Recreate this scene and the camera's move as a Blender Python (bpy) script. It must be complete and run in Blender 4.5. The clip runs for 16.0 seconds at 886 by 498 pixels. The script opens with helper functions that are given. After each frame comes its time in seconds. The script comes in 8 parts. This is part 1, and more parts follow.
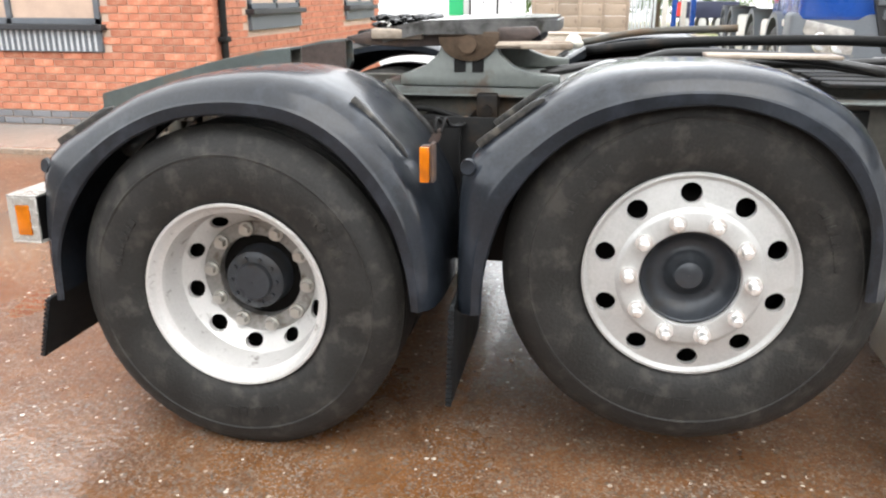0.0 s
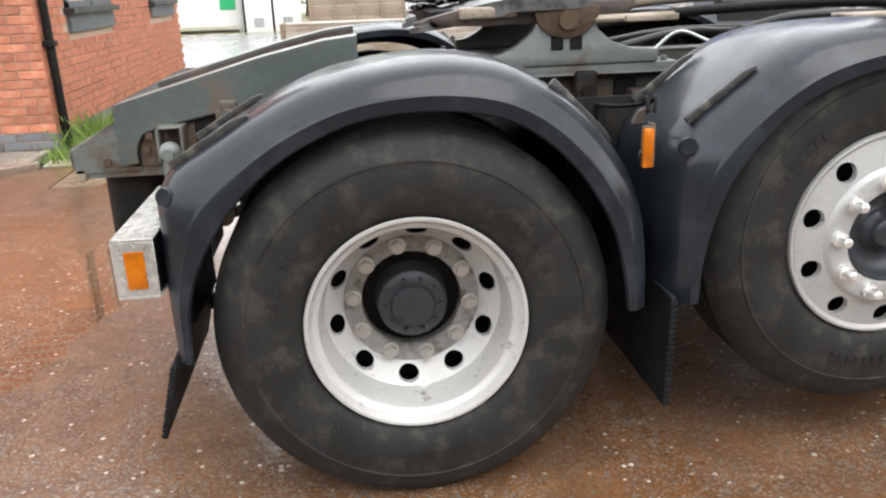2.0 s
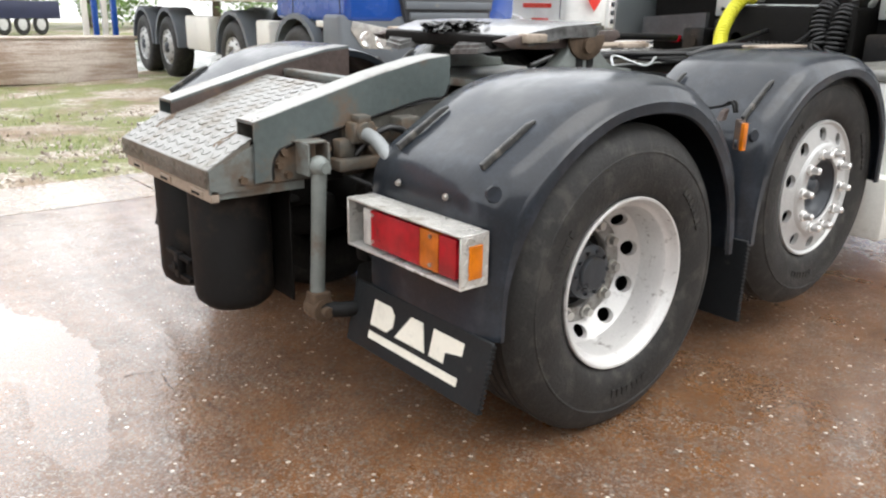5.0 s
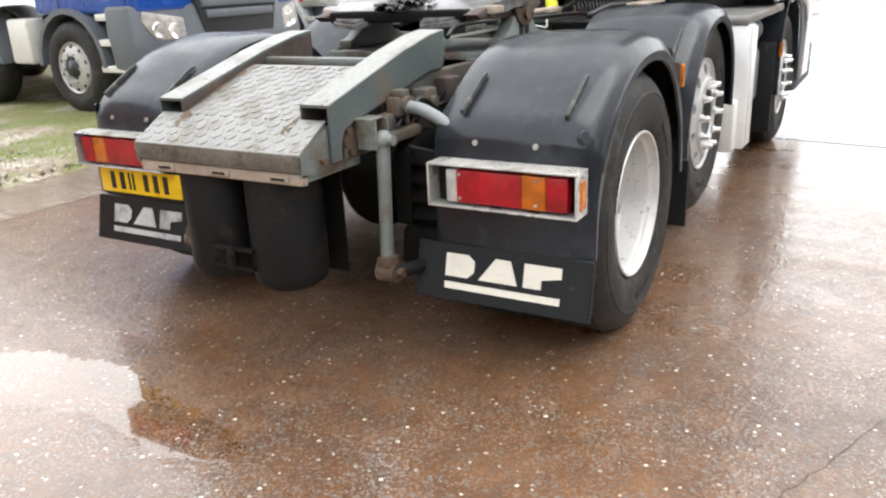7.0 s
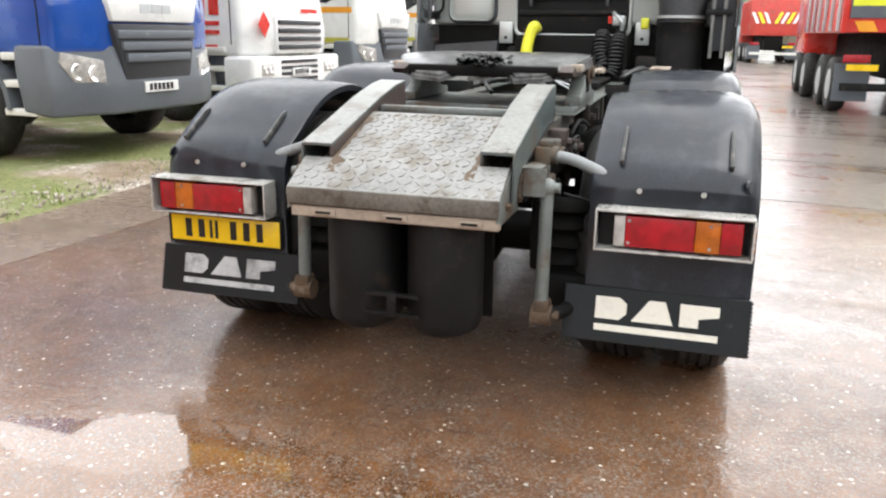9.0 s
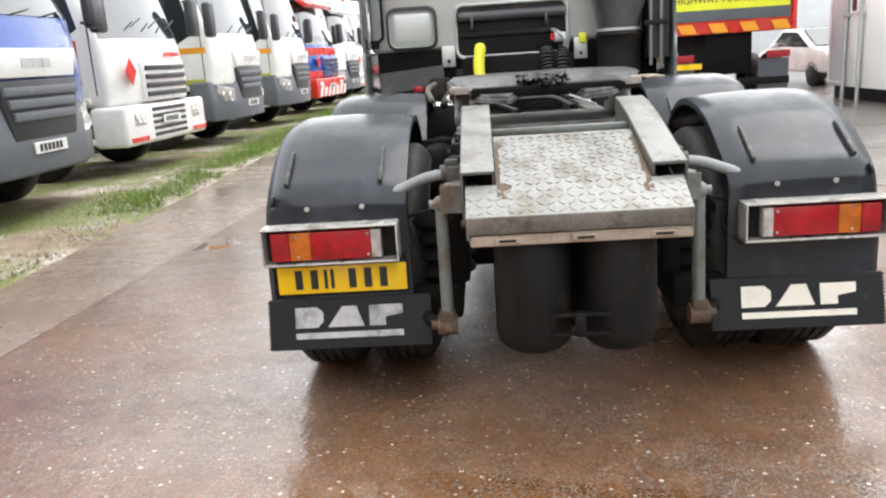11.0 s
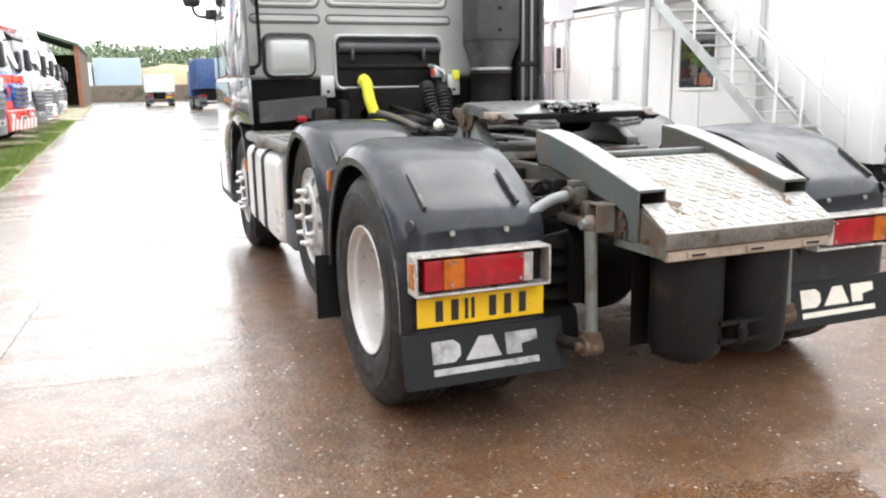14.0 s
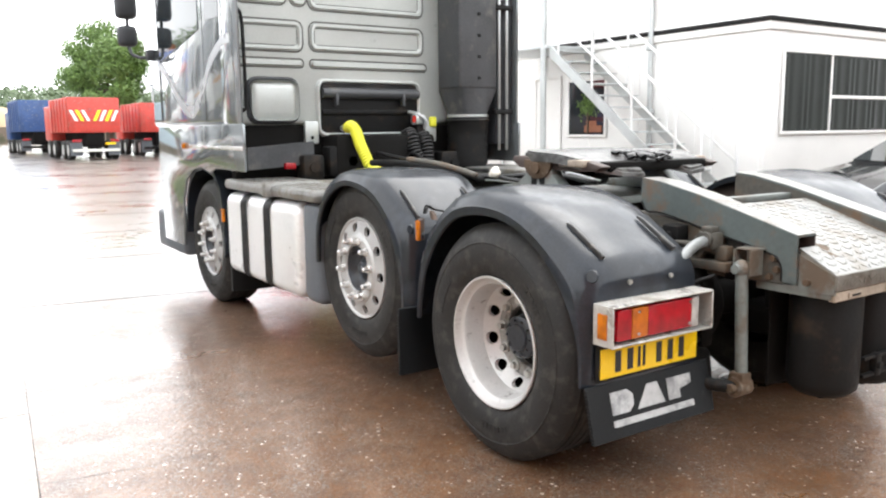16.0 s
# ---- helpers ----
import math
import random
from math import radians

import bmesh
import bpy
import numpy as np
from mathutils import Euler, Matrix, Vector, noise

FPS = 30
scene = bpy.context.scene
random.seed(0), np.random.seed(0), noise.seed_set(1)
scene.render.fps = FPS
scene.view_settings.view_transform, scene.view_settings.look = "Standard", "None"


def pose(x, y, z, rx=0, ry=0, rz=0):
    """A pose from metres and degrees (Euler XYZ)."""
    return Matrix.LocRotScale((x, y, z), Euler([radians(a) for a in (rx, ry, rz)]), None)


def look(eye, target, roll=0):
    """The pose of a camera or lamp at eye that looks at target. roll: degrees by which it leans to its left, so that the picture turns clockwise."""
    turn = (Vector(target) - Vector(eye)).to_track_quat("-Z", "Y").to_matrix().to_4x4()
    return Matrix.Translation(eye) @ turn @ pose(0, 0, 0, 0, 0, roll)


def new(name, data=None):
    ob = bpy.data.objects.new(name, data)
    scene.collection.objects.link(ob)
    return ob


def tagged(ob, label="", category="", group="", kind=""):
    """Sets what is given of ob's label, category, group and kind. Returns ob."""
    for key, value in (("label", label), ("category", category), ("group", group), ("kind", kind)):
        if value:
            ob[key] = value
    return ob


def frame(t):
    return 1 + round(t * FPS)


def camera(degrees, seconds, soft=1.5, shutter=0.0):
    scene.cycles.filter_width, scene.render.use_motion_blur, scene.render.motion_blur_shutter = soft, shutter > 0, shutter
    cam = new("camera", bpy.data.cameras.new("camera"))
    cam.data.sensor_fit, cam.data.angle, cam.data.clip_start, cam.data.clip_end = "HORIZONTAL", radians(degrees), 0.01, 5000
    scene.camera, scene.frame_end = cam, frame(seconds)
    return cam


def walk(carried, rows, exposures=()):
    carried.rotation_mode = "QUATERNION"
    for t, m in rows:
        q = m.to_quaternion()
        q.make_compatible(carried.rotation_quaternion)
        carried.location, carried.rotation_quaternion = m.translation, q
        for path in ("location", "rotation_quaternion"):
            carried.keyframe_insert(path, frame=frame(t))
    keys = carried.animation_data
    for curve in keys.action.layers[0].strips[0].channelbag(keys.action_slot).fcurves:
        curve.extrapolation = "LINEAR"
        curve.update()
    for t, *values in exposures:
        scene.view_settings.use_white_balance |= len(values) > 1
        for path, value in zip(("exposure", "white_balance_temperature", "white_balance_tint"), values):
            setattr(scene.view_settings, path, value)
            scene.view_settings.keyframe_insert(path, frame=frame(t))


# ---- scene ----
cam = camera(58.5, 16.0, soft=2.2)
PATH = [
    (0, (0.992, -3.171, 1.33), (0.642, -1.298, 0.722), 0.1),
    (0.5, (0.716, -3.142, 1.323), (0.396, -1.258, 0.735), 0.9),
    (1, (0.398, -3.15, 1.332), (0.303, -1.243, 0.734), -0.9),
    (1.5, (0.107, -3.035, 1.301), (0.173, -1.134, 0.684), 0.1),
    (2, (-0.135, -2.965, 1.3), (0.079, -1.082, 0.663), -2.1),
    (2.5, (-0.436, -2.96, 1.315), (0.071, -1.126, 0.699), -4.0),
    (3, (-0.756, -2.864, 1.287), (-0.071, -1.087, 0.678), 0.6),
    (3.5, (-1.054, -2.814, 1.319), (-0.303, -1.045, 0.766), -0.1),
    (4, (-1.392, -2.831, 1.318), (-0.527, -1.111, 0.776), -2.0),
    (4.2, (-1.49, -2.793, 1.306), (-0.544, -1.118, 0.757), 0.2),
    (6.3, (-2.571, -2.265, 1.373), (-1.076, -1.109, 0.718), -2.1),
    (6.5, (-2.632, -2.184, 1.365), (-1.1, -1.07, 0.723), 0.3),
    (7, (-2.89, -1.99, 1.356), (-1.261, -1.032, 0.702), -2.6),
    (7.5, (-3.04, -1.783, 1.361), (-1.345, -0.969, 0.679), 1.7),
    (8, (-3.176, -1.457, 1.361), (-1.436, -0.7, 0.73), 0.7),
    (8.5, (-3.33, -1.197, 1.354), (-1.545, -0.497, 0.787), -0.5),
    (9, (-3.422, -0.931, 1.358), (-1.578, -0.366, 0.83), 0.7),
    (9.5, (-3.44, -0.638, 1.362), (-1.565, -0.155, 0.859), -1.4),
    (9.7, (-3.466, -0.515, 1.368), (-1.588, -0.06, 0.851), -0.6),
    (11.8, (-3.623, 0.784, 1.375), (-1.672, 0.594, 0.976), -1.8),
    (12, (-3.612, 0.9, 1.36), (-1.67, 0.633, 0.962), 0.3),
    (12.5, (-3.528, 1.216, 1.354), (-1.605, 0.866, 0.933), -0.7),
    (13, (-3.477, 1.511, 1.338), (-1.573, 1.077, 0.909), -0.7),
    (13.5, (-3.411, 1.786, 1.356), (-1.539, 1.223, 0.934), -0.2),
    (14, (-3.205, 2.051, 1.348), (-1.379, 1.341, 0.946), -1.0),
    (14.5, (-3.081, 2.331, 1.33), (-1.287, 1.541, 0.935), -0.6),
    (15, (-2.958, 2.614, 1.354), (-1.241, 1.662, 0.974), 0.2),
    (15.5, (-2.74, 2.852, 1.348), (-1.074, 1.805, 0.99), -3.2),
    (16, (-2.568, 3.101, 1.378), (-0.917, 2.013, 1.079), -0.6),
]
walk(cam, [(t, look(eye, target, roll)) for t, eye, target, roll in PATH], [(0.0, 1.13), (0.5, 1.3), (1.0, 0.98), (2.0, 0.78), (2.5, 0.8), (3.0, 0.68), (4.0, 0.74), (6.5, 0.8), (9.5, 0.82), (12.0, 0.74), (13.0, 0.45), (13.5, 0.9), (14.5, 1.04), (15.0, 1.1), (16.0, 1.1)])

# ---- world, sun, exposure ----
world = bpy.data.worlds.new("overcast_sky")
scene.world = world
world.use_nodes = True
wn, wl = world.node_tree.nodes, world.node_tree.links
sky = wn.new("ShaderNodeTexSky")
sky.sky_type, sky.sun_disc = "NISHITA", False
sky.sun_elevation, sky.sun_rotation = radians(52), radians(150)
sky.air_density, sky.dust_density, sky.ozone_density = 1.0, 2.0, 1.0
grey = wn.new("ShaderNodeHueSaturation")
grey.inputs["Saturation"].default_value = 0.10
cloud = wn.new("ShaderNodeTexNoise")
cloud.inputs["Scale"].default_value, cloud.inputs["Detail"].default_value = 1.6, 4
cl_range = wn.new("ShaderNodeMapRange")
cl_range.inputs["From Min"].default_value, cl_range.inputs["From Max"].default_value = 0.3, 0.7
cl_range.inputs["To Min"].default_value, cl_range.inputs["To Max"].default_value = 0.8, 1.2
cmul = wn.new("ShaderNodeVectorMath")
cmul.operation = "SCALE"
wl.new(sky.outputs[0], grey.inputs["Color"])
wl.new(cloud.outputs[0], cl_range.inputs[0])
veil = wn.new("ShaderNodeMix")
veil.data_type = "RGBA"
veil.inputs[0].default_value = 0.75
veil.inputs[7].default_value = (14.5, 14.8, 15.2, 1)
wl.new(grey.outputs[0], veil.inputs[6])
wl.new(veil.outputs[2], cmul.inputs[0])
wl.new(cl_range.outputs[0], cmul.inputs["Scale"])
wl.new(cmul.outputs[0], wn["Background"].inputs["Color"])
wn["Background"].inputs["Strength"].default_value = 0.13

sun = new("sun", bpy.data.lights.new("sun", "SUN"))
sun.data.energy, sun.data.angle, sun.data.color = 0.7, radians(40), (1.0, 0.97, 0.93)
sun.matrix_basis = look((0, 0, 30), (0 - 8, 14, 0))
scene.view_settings.exposure = 0.75

# ---- materials ----
def nodes_of(name):
    m = bpy.data.materials.new(name)
    m.use_nodes = True
    return m, m.node_tree.nodes, m.node_tree.links, m.node_tree.nodes["Principled BSDF"]


def noise_node(n, l, coord, scale, detail=4, rough=0.55):
    t = n.new("ShaderNodeTexNoise")
    t.inputs["Scale"].default_value, t.inputs["Detail"].default_value, t.inputs["Roughness"].default_value = scale, detail, rough
    l.new(coord, t.inputs["Vector"])
    return t.outputs[0]


def ramp_node(n, l, value, stops):
    r = n.new("ShaderNodeValToRGB")
    while len(r.color_ramp.elements) < len(stops):
        r.color_ramp.elements.new(0.5)
    for e, (at, c) in zip(r.color_ramp.elements, stops):
        e.position, e.color = at, (*c, 1) if len(c) == 3 else c
    l.new(value, r.inputs[0])
    return r.outputs[0]


def range_node(n, l, value, a, b, c, d):
    r = n.new("ShaderNodeMapRange")
    for k, v in zip(("From Min", "From Max", "To Min", "To Max"), (a, b, c, d)):
        r.inputs[k].default_value = v
    l.new(value, r.inputs[0])
    return r.outputs[0]


def mix_node(n, l, fac, a, b):
    m = n.new("ShaderNodeMix")
    m.data_type = "RGBA"
    for sock, v in ((m.inputs[0], fac), (m.inputs[6], a), (m.inputs[7], b)):
        if isinstance(v, (int, float)):
            sock.default_value = v
        elif isinstance(v, tuple):
            sock.default_value = (*v, 1)
        else:
            l.new(v, sock)
    return m.outputs[2]


def math_node(n, l, op, a, b):
    m = n.new("ShaderNodeMath")
    m.operation = op
    for sock, v in zip(m.inputs, (a, b)):
        if isinstance(v, (int, float)):
            sock.default_value = v
        else:
            l.new(v, sock)
    return m.outputs[0]


def mat(name, col, dark=0.75, light=1.15, rough=0.5, metal=0.0, big=2.5, fine=60.0, bump=0.05, dirt=None, dirt_at=0.6, rough_var=0.12, random=0.0, coat=0.0, dirt_scale=6.0, spec=0.5, coat_rough=0.03):
    """A painted, plastic, metal or stone surface: broad and fine tone changes, patches of dirt or rust, uneven gloss, fine relief."""
    m, n, l, p = nodes_of(name)
    tc = n.new("ShaderNodeTexCoord")
    co = tc.outputs["Object"]
    n1, n2 = noise_node(n, l, co, big, 5), noise_node(n, l, co, fine, 3)
    tone = math_node(n, l, "ADD", math_node(n, l, "MULTIPLY", n1, 0.65), math_node(n, l, "MULTIPLY", n2, 0.35))
    c = ramp_node(n, l, tone, [(0.3, tuple(v * dark for v in col)), (0.5, col), (0.72, tuple(min(1, v * light) for v in col))])
    if dirt:
        n3 = noise_node(n, l, co, dirt_scale, 8, 0.65)
        c = mix_node(n, l, range_node(n, l, n3, dirt_at - 0.05, dirt_at + 0.08, 0.0, 0.85), c, dirt)
    if random:
        info = n.new("ShaderNodeObjectInfo")
        hsv = n.new("ShaderNodeHueSaturation")
        l.new(range_node(n, l, info.outputs["Random"], 0, 1, 1 - random, 1 + random), hsv.inputs["Value"])
        l.new(c, hsv.inputs["Color"])
        c = hsv.outputs[0]
    l.new(c, p.inputs["Base Color"])
    l.new(range_node(n, l, n1, 0.3, 0.7, max(0.02, rough - rough_var), min(1, rough + rough_var)), p.inputs["Roughness"])
    p.inputs["Metallic"].default_value = metal
    p.inputs["Coat Weight"].default_value = coat
    p.inputs["Coat Roughness"].default_value = coat_rough
    p.inputs["Specular IOR Level"].default_value = spec
    if bump:
        b = n.new("ShaderNodeBump")
        b.inputs["Strength"].default_value, b.inputs["Distance"].default_value = bump, 0.01
        l.new(n2, b.inputs["Height"])
        l.new(b.outputs[0], p.inputs["Normal"])
    return m


def glass(name, col, rough=0.03):
    m, n, l, p = nodes_of(name)
    p.inputs["Base Color"].default_value = (*col, 1)
    p.inputs["Roughness"].default_value = rough
    p.inputs["IOR"].default_value = 1.5
    p.inputs["Specular IOR Level"].default_value = 0.6
    return m


def lens_mat(name, col):
    """Moulded plastic lens with fine upright flutes and painted-in light spots."""
    m, n, l, p = nodes_of(name)
    tc = n.new("ShaderNodeTexCoord")
    w = n.new("ShaderNodeTexWave")
    w.bands_direction = "Y"
    w.inputs["Scale"].default_value, w.inputs["Distortion"].default_value = 55, 0.4
    l.new(tc.outputs["Object"], w.inputs["Vector"])
    base = mix_node(n, l, math_node(n, l, "MULTIPLY", w.outputs["Fac"], 0.5), tuple(v * 0.72 for v in col), col)
    # mottled colour paints the bright and dark spots of light inside the lens
    cells = range_node(n, l, noise_node(n, l, tc.outputs["Object"], 16, 3), 0.38, 0.62, 0.0, 0.75)
    l.new(mix_node(n, l, cells, base, tuple(v * 0.4 for v in col)), p.inputs["Base Color"])
    b = n.new("ShaderNodeBump")
    b.inputs["Strength"].default_value, b.inputs["Distance"].default_value = 0.3, 0.004
    l.new(w.outputs["Fac"], b.inputs["Height"])
    l.new(b.outputs[0], p.inputs["Normal"])
    p.inputs["Roughness"].default_value = 0.25
    p.inputs["Coat Weight"].default_value = 0.15
    return m


def ground_mat(name, stops, fleck, fleck_amt, wet, bump=0.5, puddle=None, gloss=1.5, film_rough=0.3):
    """Wet worn yard paving: stained binder, pale stone chips, a film of water whose gloss changes in patches."""
    m, n, l, p = nodes_of(name)
    geo = n.new("ShaderNodeNewGeometry")
    co = geo.outputs["Position"]
    n1, n2, n3 = noise_node(n, l, co, 0.55, 6), noise_node(n, l, co, 9, 5), noise_node(n, l, co, 130, 3)
    tone = math_node(n, l, "ADD", math_node(n, l, "MULTIPLY", n1, 0.5), math_node(n, l, "ADD", math_node(n, l, "MULTIPLY", n2, 0.3), math_node(n, l, "MULTIPLY", n3, 0.2)))
    c = ramp_node(n, l, tone, stops)
    vor = n.new("ShaderNodeTexVoronoi")
    vor.inputs["Scale"].default_value = 48
    l.new(co, vor.inputs["Vector"])
    sep = n.new("ShaderNodeSeparateColor")
    l.new(vor.outputs["Color"], sep.inputs[0])
    size = range_node(n, l, sep.outputs[1], 0, 1, 0.1, 0.42)
    chip = math_node(n, l, "MULTIPLY", math_node(n, l, "GREATER_THAN", sep.outputs[0], 1 - fleck_amt), math_node(n, l, "LESS_THAN", vor.outputs["Distance"], size))
    c = mix_node(n, l, math_node(n, l, "MULTIPLY", chip, range_node(n, l, sep.outputs[2], 0, 1, 0.4, 1.0)), c, fleck)
    vor2 = n.new("ShaderNodeTexVoronoi")
    vor2.inputs["Scale"].default_value = 170
    l.new(co, vor2.inputs["Vector"])
    sep2 = n.new("ShaderNodeSeparateColor")
    l.new(vor2.outputs["Color"], sep2.inputs[0])
    grit = math_node(n, l, "MULTIPLY", range_node(n, l, sep2.outputs[0], 0.6, 1.0, 0.0, 0.75), range_node(n, l, noise_node(n, l, co, 3, 3), 0.35, 0.6, 0.25, 1.0))
    c = mix_node(n, l, grit, c, tuple(0.45 * v + 0.02 for v in fleck))
    gritd = range_node(n, l, sep2.outputs[1], 0.6, 1.0, 0.0, 0.8)
    c = mix_node(n, l, gritd, c, tuple(v * 0.12 for v in fleck))
    darkchip = math_node(n, l, "MULTIPLY", math_node(n, l, "LESS_THAN", sep.outputs[0], fleck_amt * 1.3), math_node(n, l, "LESS_THAN", vor.outputs["Distance"], 0.4))
    c = mix_node(n, l, math_node(n, l, "MULTIPLY", darkchip, 0.6), c, tuple(v * 0.25 for v in fleck))
    l.new(c, p.inputs["Base Color"])
    wetn = noise_node(n, l, co, 0.42, 4, 0.6)
    film = math_node(n, l, "ADD", range_node(n, l, wetn, 0.32, 0.72, 0.0, 0.85), range_node(n, l, n2, 0.35, 0.7, -0.15, 0.25))
    smap = n.new("ShaderNodeMapping")
    smap.inputs["Scale"].default_value, smap.inputs["Rotation"].default_value = (1.5, 0.22, 1), (0, 0, radians(9))
    l.new(co, smap.inputs[0])
    film = math_node(n, l, "ADD", film, range_node(n, l, noise_node(n, l, smap.outputs[0], 1.6, 5, 0.6), 0.4, 0.65, -0.25, 0.3))
    if puddle:
        rag = math_node(n, l, "ADD", math_node(n, l, "MULTIPLY", noise_node(n, l, co, 3.2, 4), 1.1), math_node(n, l, "MULTIPLY", noise_node(n, l, co, 30, 4), 0.3))
        for px, py, along, across, turn, depth in puddle:
            shape = n.new("ShaderNodeMapping")
            shape.vector_type = "TEXTURE"
            shape.inputs["Location"].default_value = (px, py, 0)
            shape.inputs["Rotation"].default_value = (0, 0, radians(turn))
            shape.inputs["Scale"].default_value = (along, across, 1)
            l.new(co, shape.inputs[0])
            d = n.new("ShaderNodeVectorMath")
            d.operation = "LENGTH"
            l.new(shape.outputs[0], d.inputs[0])
            edge = math_node(n, l, "ADD", d.outputs["Value"], rag)
            film = math_node(n, l, "MAXIMUM", film, range_node(n, l, edge, 1.62, 1.74 if depth > 1.5 else 2.1, depth, 0.0))
    l.new(range_node(n, l, film, 0, 1.5, wet[0], wet[1]), p.inputs["Roughness"])
    h = math_node(n, l, "ADD", math_node(n, l, "MULTIPLY", n3, 0.6), math_node(n, l, "ADD", n2, math_node(n, l, "MULTIPLY", vor.outputs["Distance"], 0.35)))
    b = n.new("ShaderNodeBump")
    b.inputs["Distance"].default_value = 0.006
    l.new(range_node(n, l, film, 0, 1.6, bump, bump * 0.03), b.inputs["Strength"])
    l.new(h, b.inputs["Height"])
    l.new(b.outputs[0], p.inputs["Normal"])
    p.inputs["Specular IOR Level"].default_value = 0.35
    l.new(range_node(n, l, film, 0, 1.3, 0.6, 1.0), p.inputs["Coat Weight"])
    l.new(range_node(n, l, film, 0, 1.3, film_rough, 0.015), p.inputs["Coat Roughness"])
    p.inputs["Coat IOR"].default_value = gloss
    b2 = n.new("ShaderNodeBump")
    b2.inputs["Distance"].default_value = 0.004
    l.new(range_node(n, l, film, 0, 1.6, 0.32, 0.0), b2.inputs["Strength"])
    l.new(math_node(n, l, "ADD", n2, vor.outputs["Distance"]), b2.inputs["Height"])
    l.new(b2.outputs[0], p.inputs["Coat Normal"])
    return m


YARD = ground_mat("wet_red_brown_yard", [(0.3, (0.034, 0.014, 0.005)), (0.44, (0.105, 0.043, 0.014)), (0.56, (0.18, 0.078, 0.026)), (0.72, (0.26, 0.125, 0.052))],
                  (0.7, 0.64, 0.56), 0.13, (0.45, 0.1), 1.0, [(-1.40, 0.72, 0.62, 0.19, 98, 2.2), (-1.39, 0.05, 0.5, 0.12, 82, 2.2), (2.6, 2.55, 0.22, 0.2, 0, 2.2), (-2.2, 0.5, 1.1, 0.75, 95, 1.0)], 1.65, 0.21)
YARDFAR = ground_mat("wet_grey_brown_yard", [(0.3, (0.075, 0.058, 0.045)), (0.44, (0.14, 0.112, 0.09)), (0.56, (0.21, 0.178, 0.15)), (0.72, (0.29, 0.255, 0.22))],
                     (0.62, 0.6, 0.56), 0.06, (0.4, 0.1), 0.8, None, 1.6, 0.16)
CONCRETE = ground_mat("damp_concrete", [(0.3, (0.14, 0.092, 0.06)), (0.5, (0.27, 0.19, 0.135)), (0.72, (0.4, 0.31, 0.23))], (0.6, 0.55, 0.48), 0.04, (0.32, 0.07), 0.5)
GREYROAD = ground_mat("wet_grey_road", [(0.3, (0.12, 0.12, 0.12)), (0.5, (0.2, 0.2, 0.2)), (0.72, (0.3, 0.3, 0.3))], (0.5, 0.5, 0.5), 0.03, (0.4, 0.08), 0.3)
PAVE = ground_mat("pavement_concrete", [(0.3, (0.22, 0.17, 0.13)), (0.5, (0.36, 0.31, 0.26)), (0.72, (0.45, 0.4, 0.35))], (0.6, 0.56, 0.5), 0.02, (0.55, 0.3), 0.3)
FARYARD = ground_mat("far_ground", [(0.3, (0.1, 0.09, 0.07)), (0.5, (0.16, 0.14, 0.11)), (0.72, (0.22, 0.2, 0.16))], (0.4, 0.38, 0.34), 0.03, (0.6, 0.35), 0.3)


def verge_mat():
    m, n, l, p = nodes_of("gravel_and_moss")
    geo = n.new("ShaderNodeNewGeometry")
    co = geo.outputs["Position"]
    vor = n.new("ShaderNodeTexVoronoi")
    vor.inputs["Scale"].default_value = 38
    l.new(co, vor.inputs["Vector"])
    sep = n.new("ShaderNodeSeparateColor")
    l.new(vor.outputs["Color"], sep.inputs[0])
    stones = ramp_node(n, l, sep.outputs[0], [(0.0, (0.19, 0.15, 0.115)), (0.45, (0.4, 0.34, 0.275)), (0.8, (0.58, 0.525, 0.455)), (1.0, (0.74, 0.7, 0.64))])
    mud = ramp_node(n, l, noise_node(n, l, co, 6, 5), [(0.3, (0.17, 0.12, 0.075)), (0.7, (0.34, 0.26, 0.18))])
    moss = ramp_node(n, l, noise_node(n, l, co, 25, 4), [(0.3, (0.085, 0.115, 0.02)), (0.7, (0.24, 0.27, 0.075))])
    c = mix_node(n, l, range_node(n, l, noise_node(n, l, co, 1.1, 4), 0.42, 0.6, 0, 1), stones, mud)
    c = mix_node(n, l, range_node(n, l, noise_node(n, l, co, 0.9, 5), 0.44, 0.54, 0, 0.85), c, moss)
    l.new(c, p.inputs["Base Color"])
    p.inputs["Roughness"].default_value = 0.7
    b = n.new("ShaderNodeBump")
    b.inputs["Strength"].default_value, b.inputs["Distance"].default_value = 0.9, 0.02
    l.new(math_node(n, l, "SUBTRACT", 1.0, vor.outputs["Distance"]), b.inputs["Height"])
    l.new(b.outputs[0], p.inputs["Normal"])
    return m


def brick_wall_mat():
    m, n, l, p = nodes_of("brickwork_high_up")
    tc = n.new("ShaderNodeTexCoord")
    br = n.new("ShaderNodeTexBrick")
    for k, v in (("Scale", 1.0), ("Brick Width", 0.225), ("Row Height", 0.075), ("Mortar Size", 0.01)):
        br.inputs[k].default_value = v
    br.inputs["Color1"].default_value, br.inputs["Color2"].default_value, br.inputs["Mortar"].default_value = (0.5, 0.13, 0.055, 1), (0.38, 0.09, 0.04, 1), (0.42, 0.33, 0.27, 1)
    mp = n.new("ShaderNodeMapping")
    mp.inputs["Rotation"].default_value = (radians(90), 0, 0)
    l.new(tc.outputs["Object"], mp.inputs[0])
    l.new(mp.outputs[0], br.inputs["Vector"])
    l.new(br.outputs[0], p.inputs["Base Color"])
    p.inputs["Roughness"].default_value = 0.85
    return m


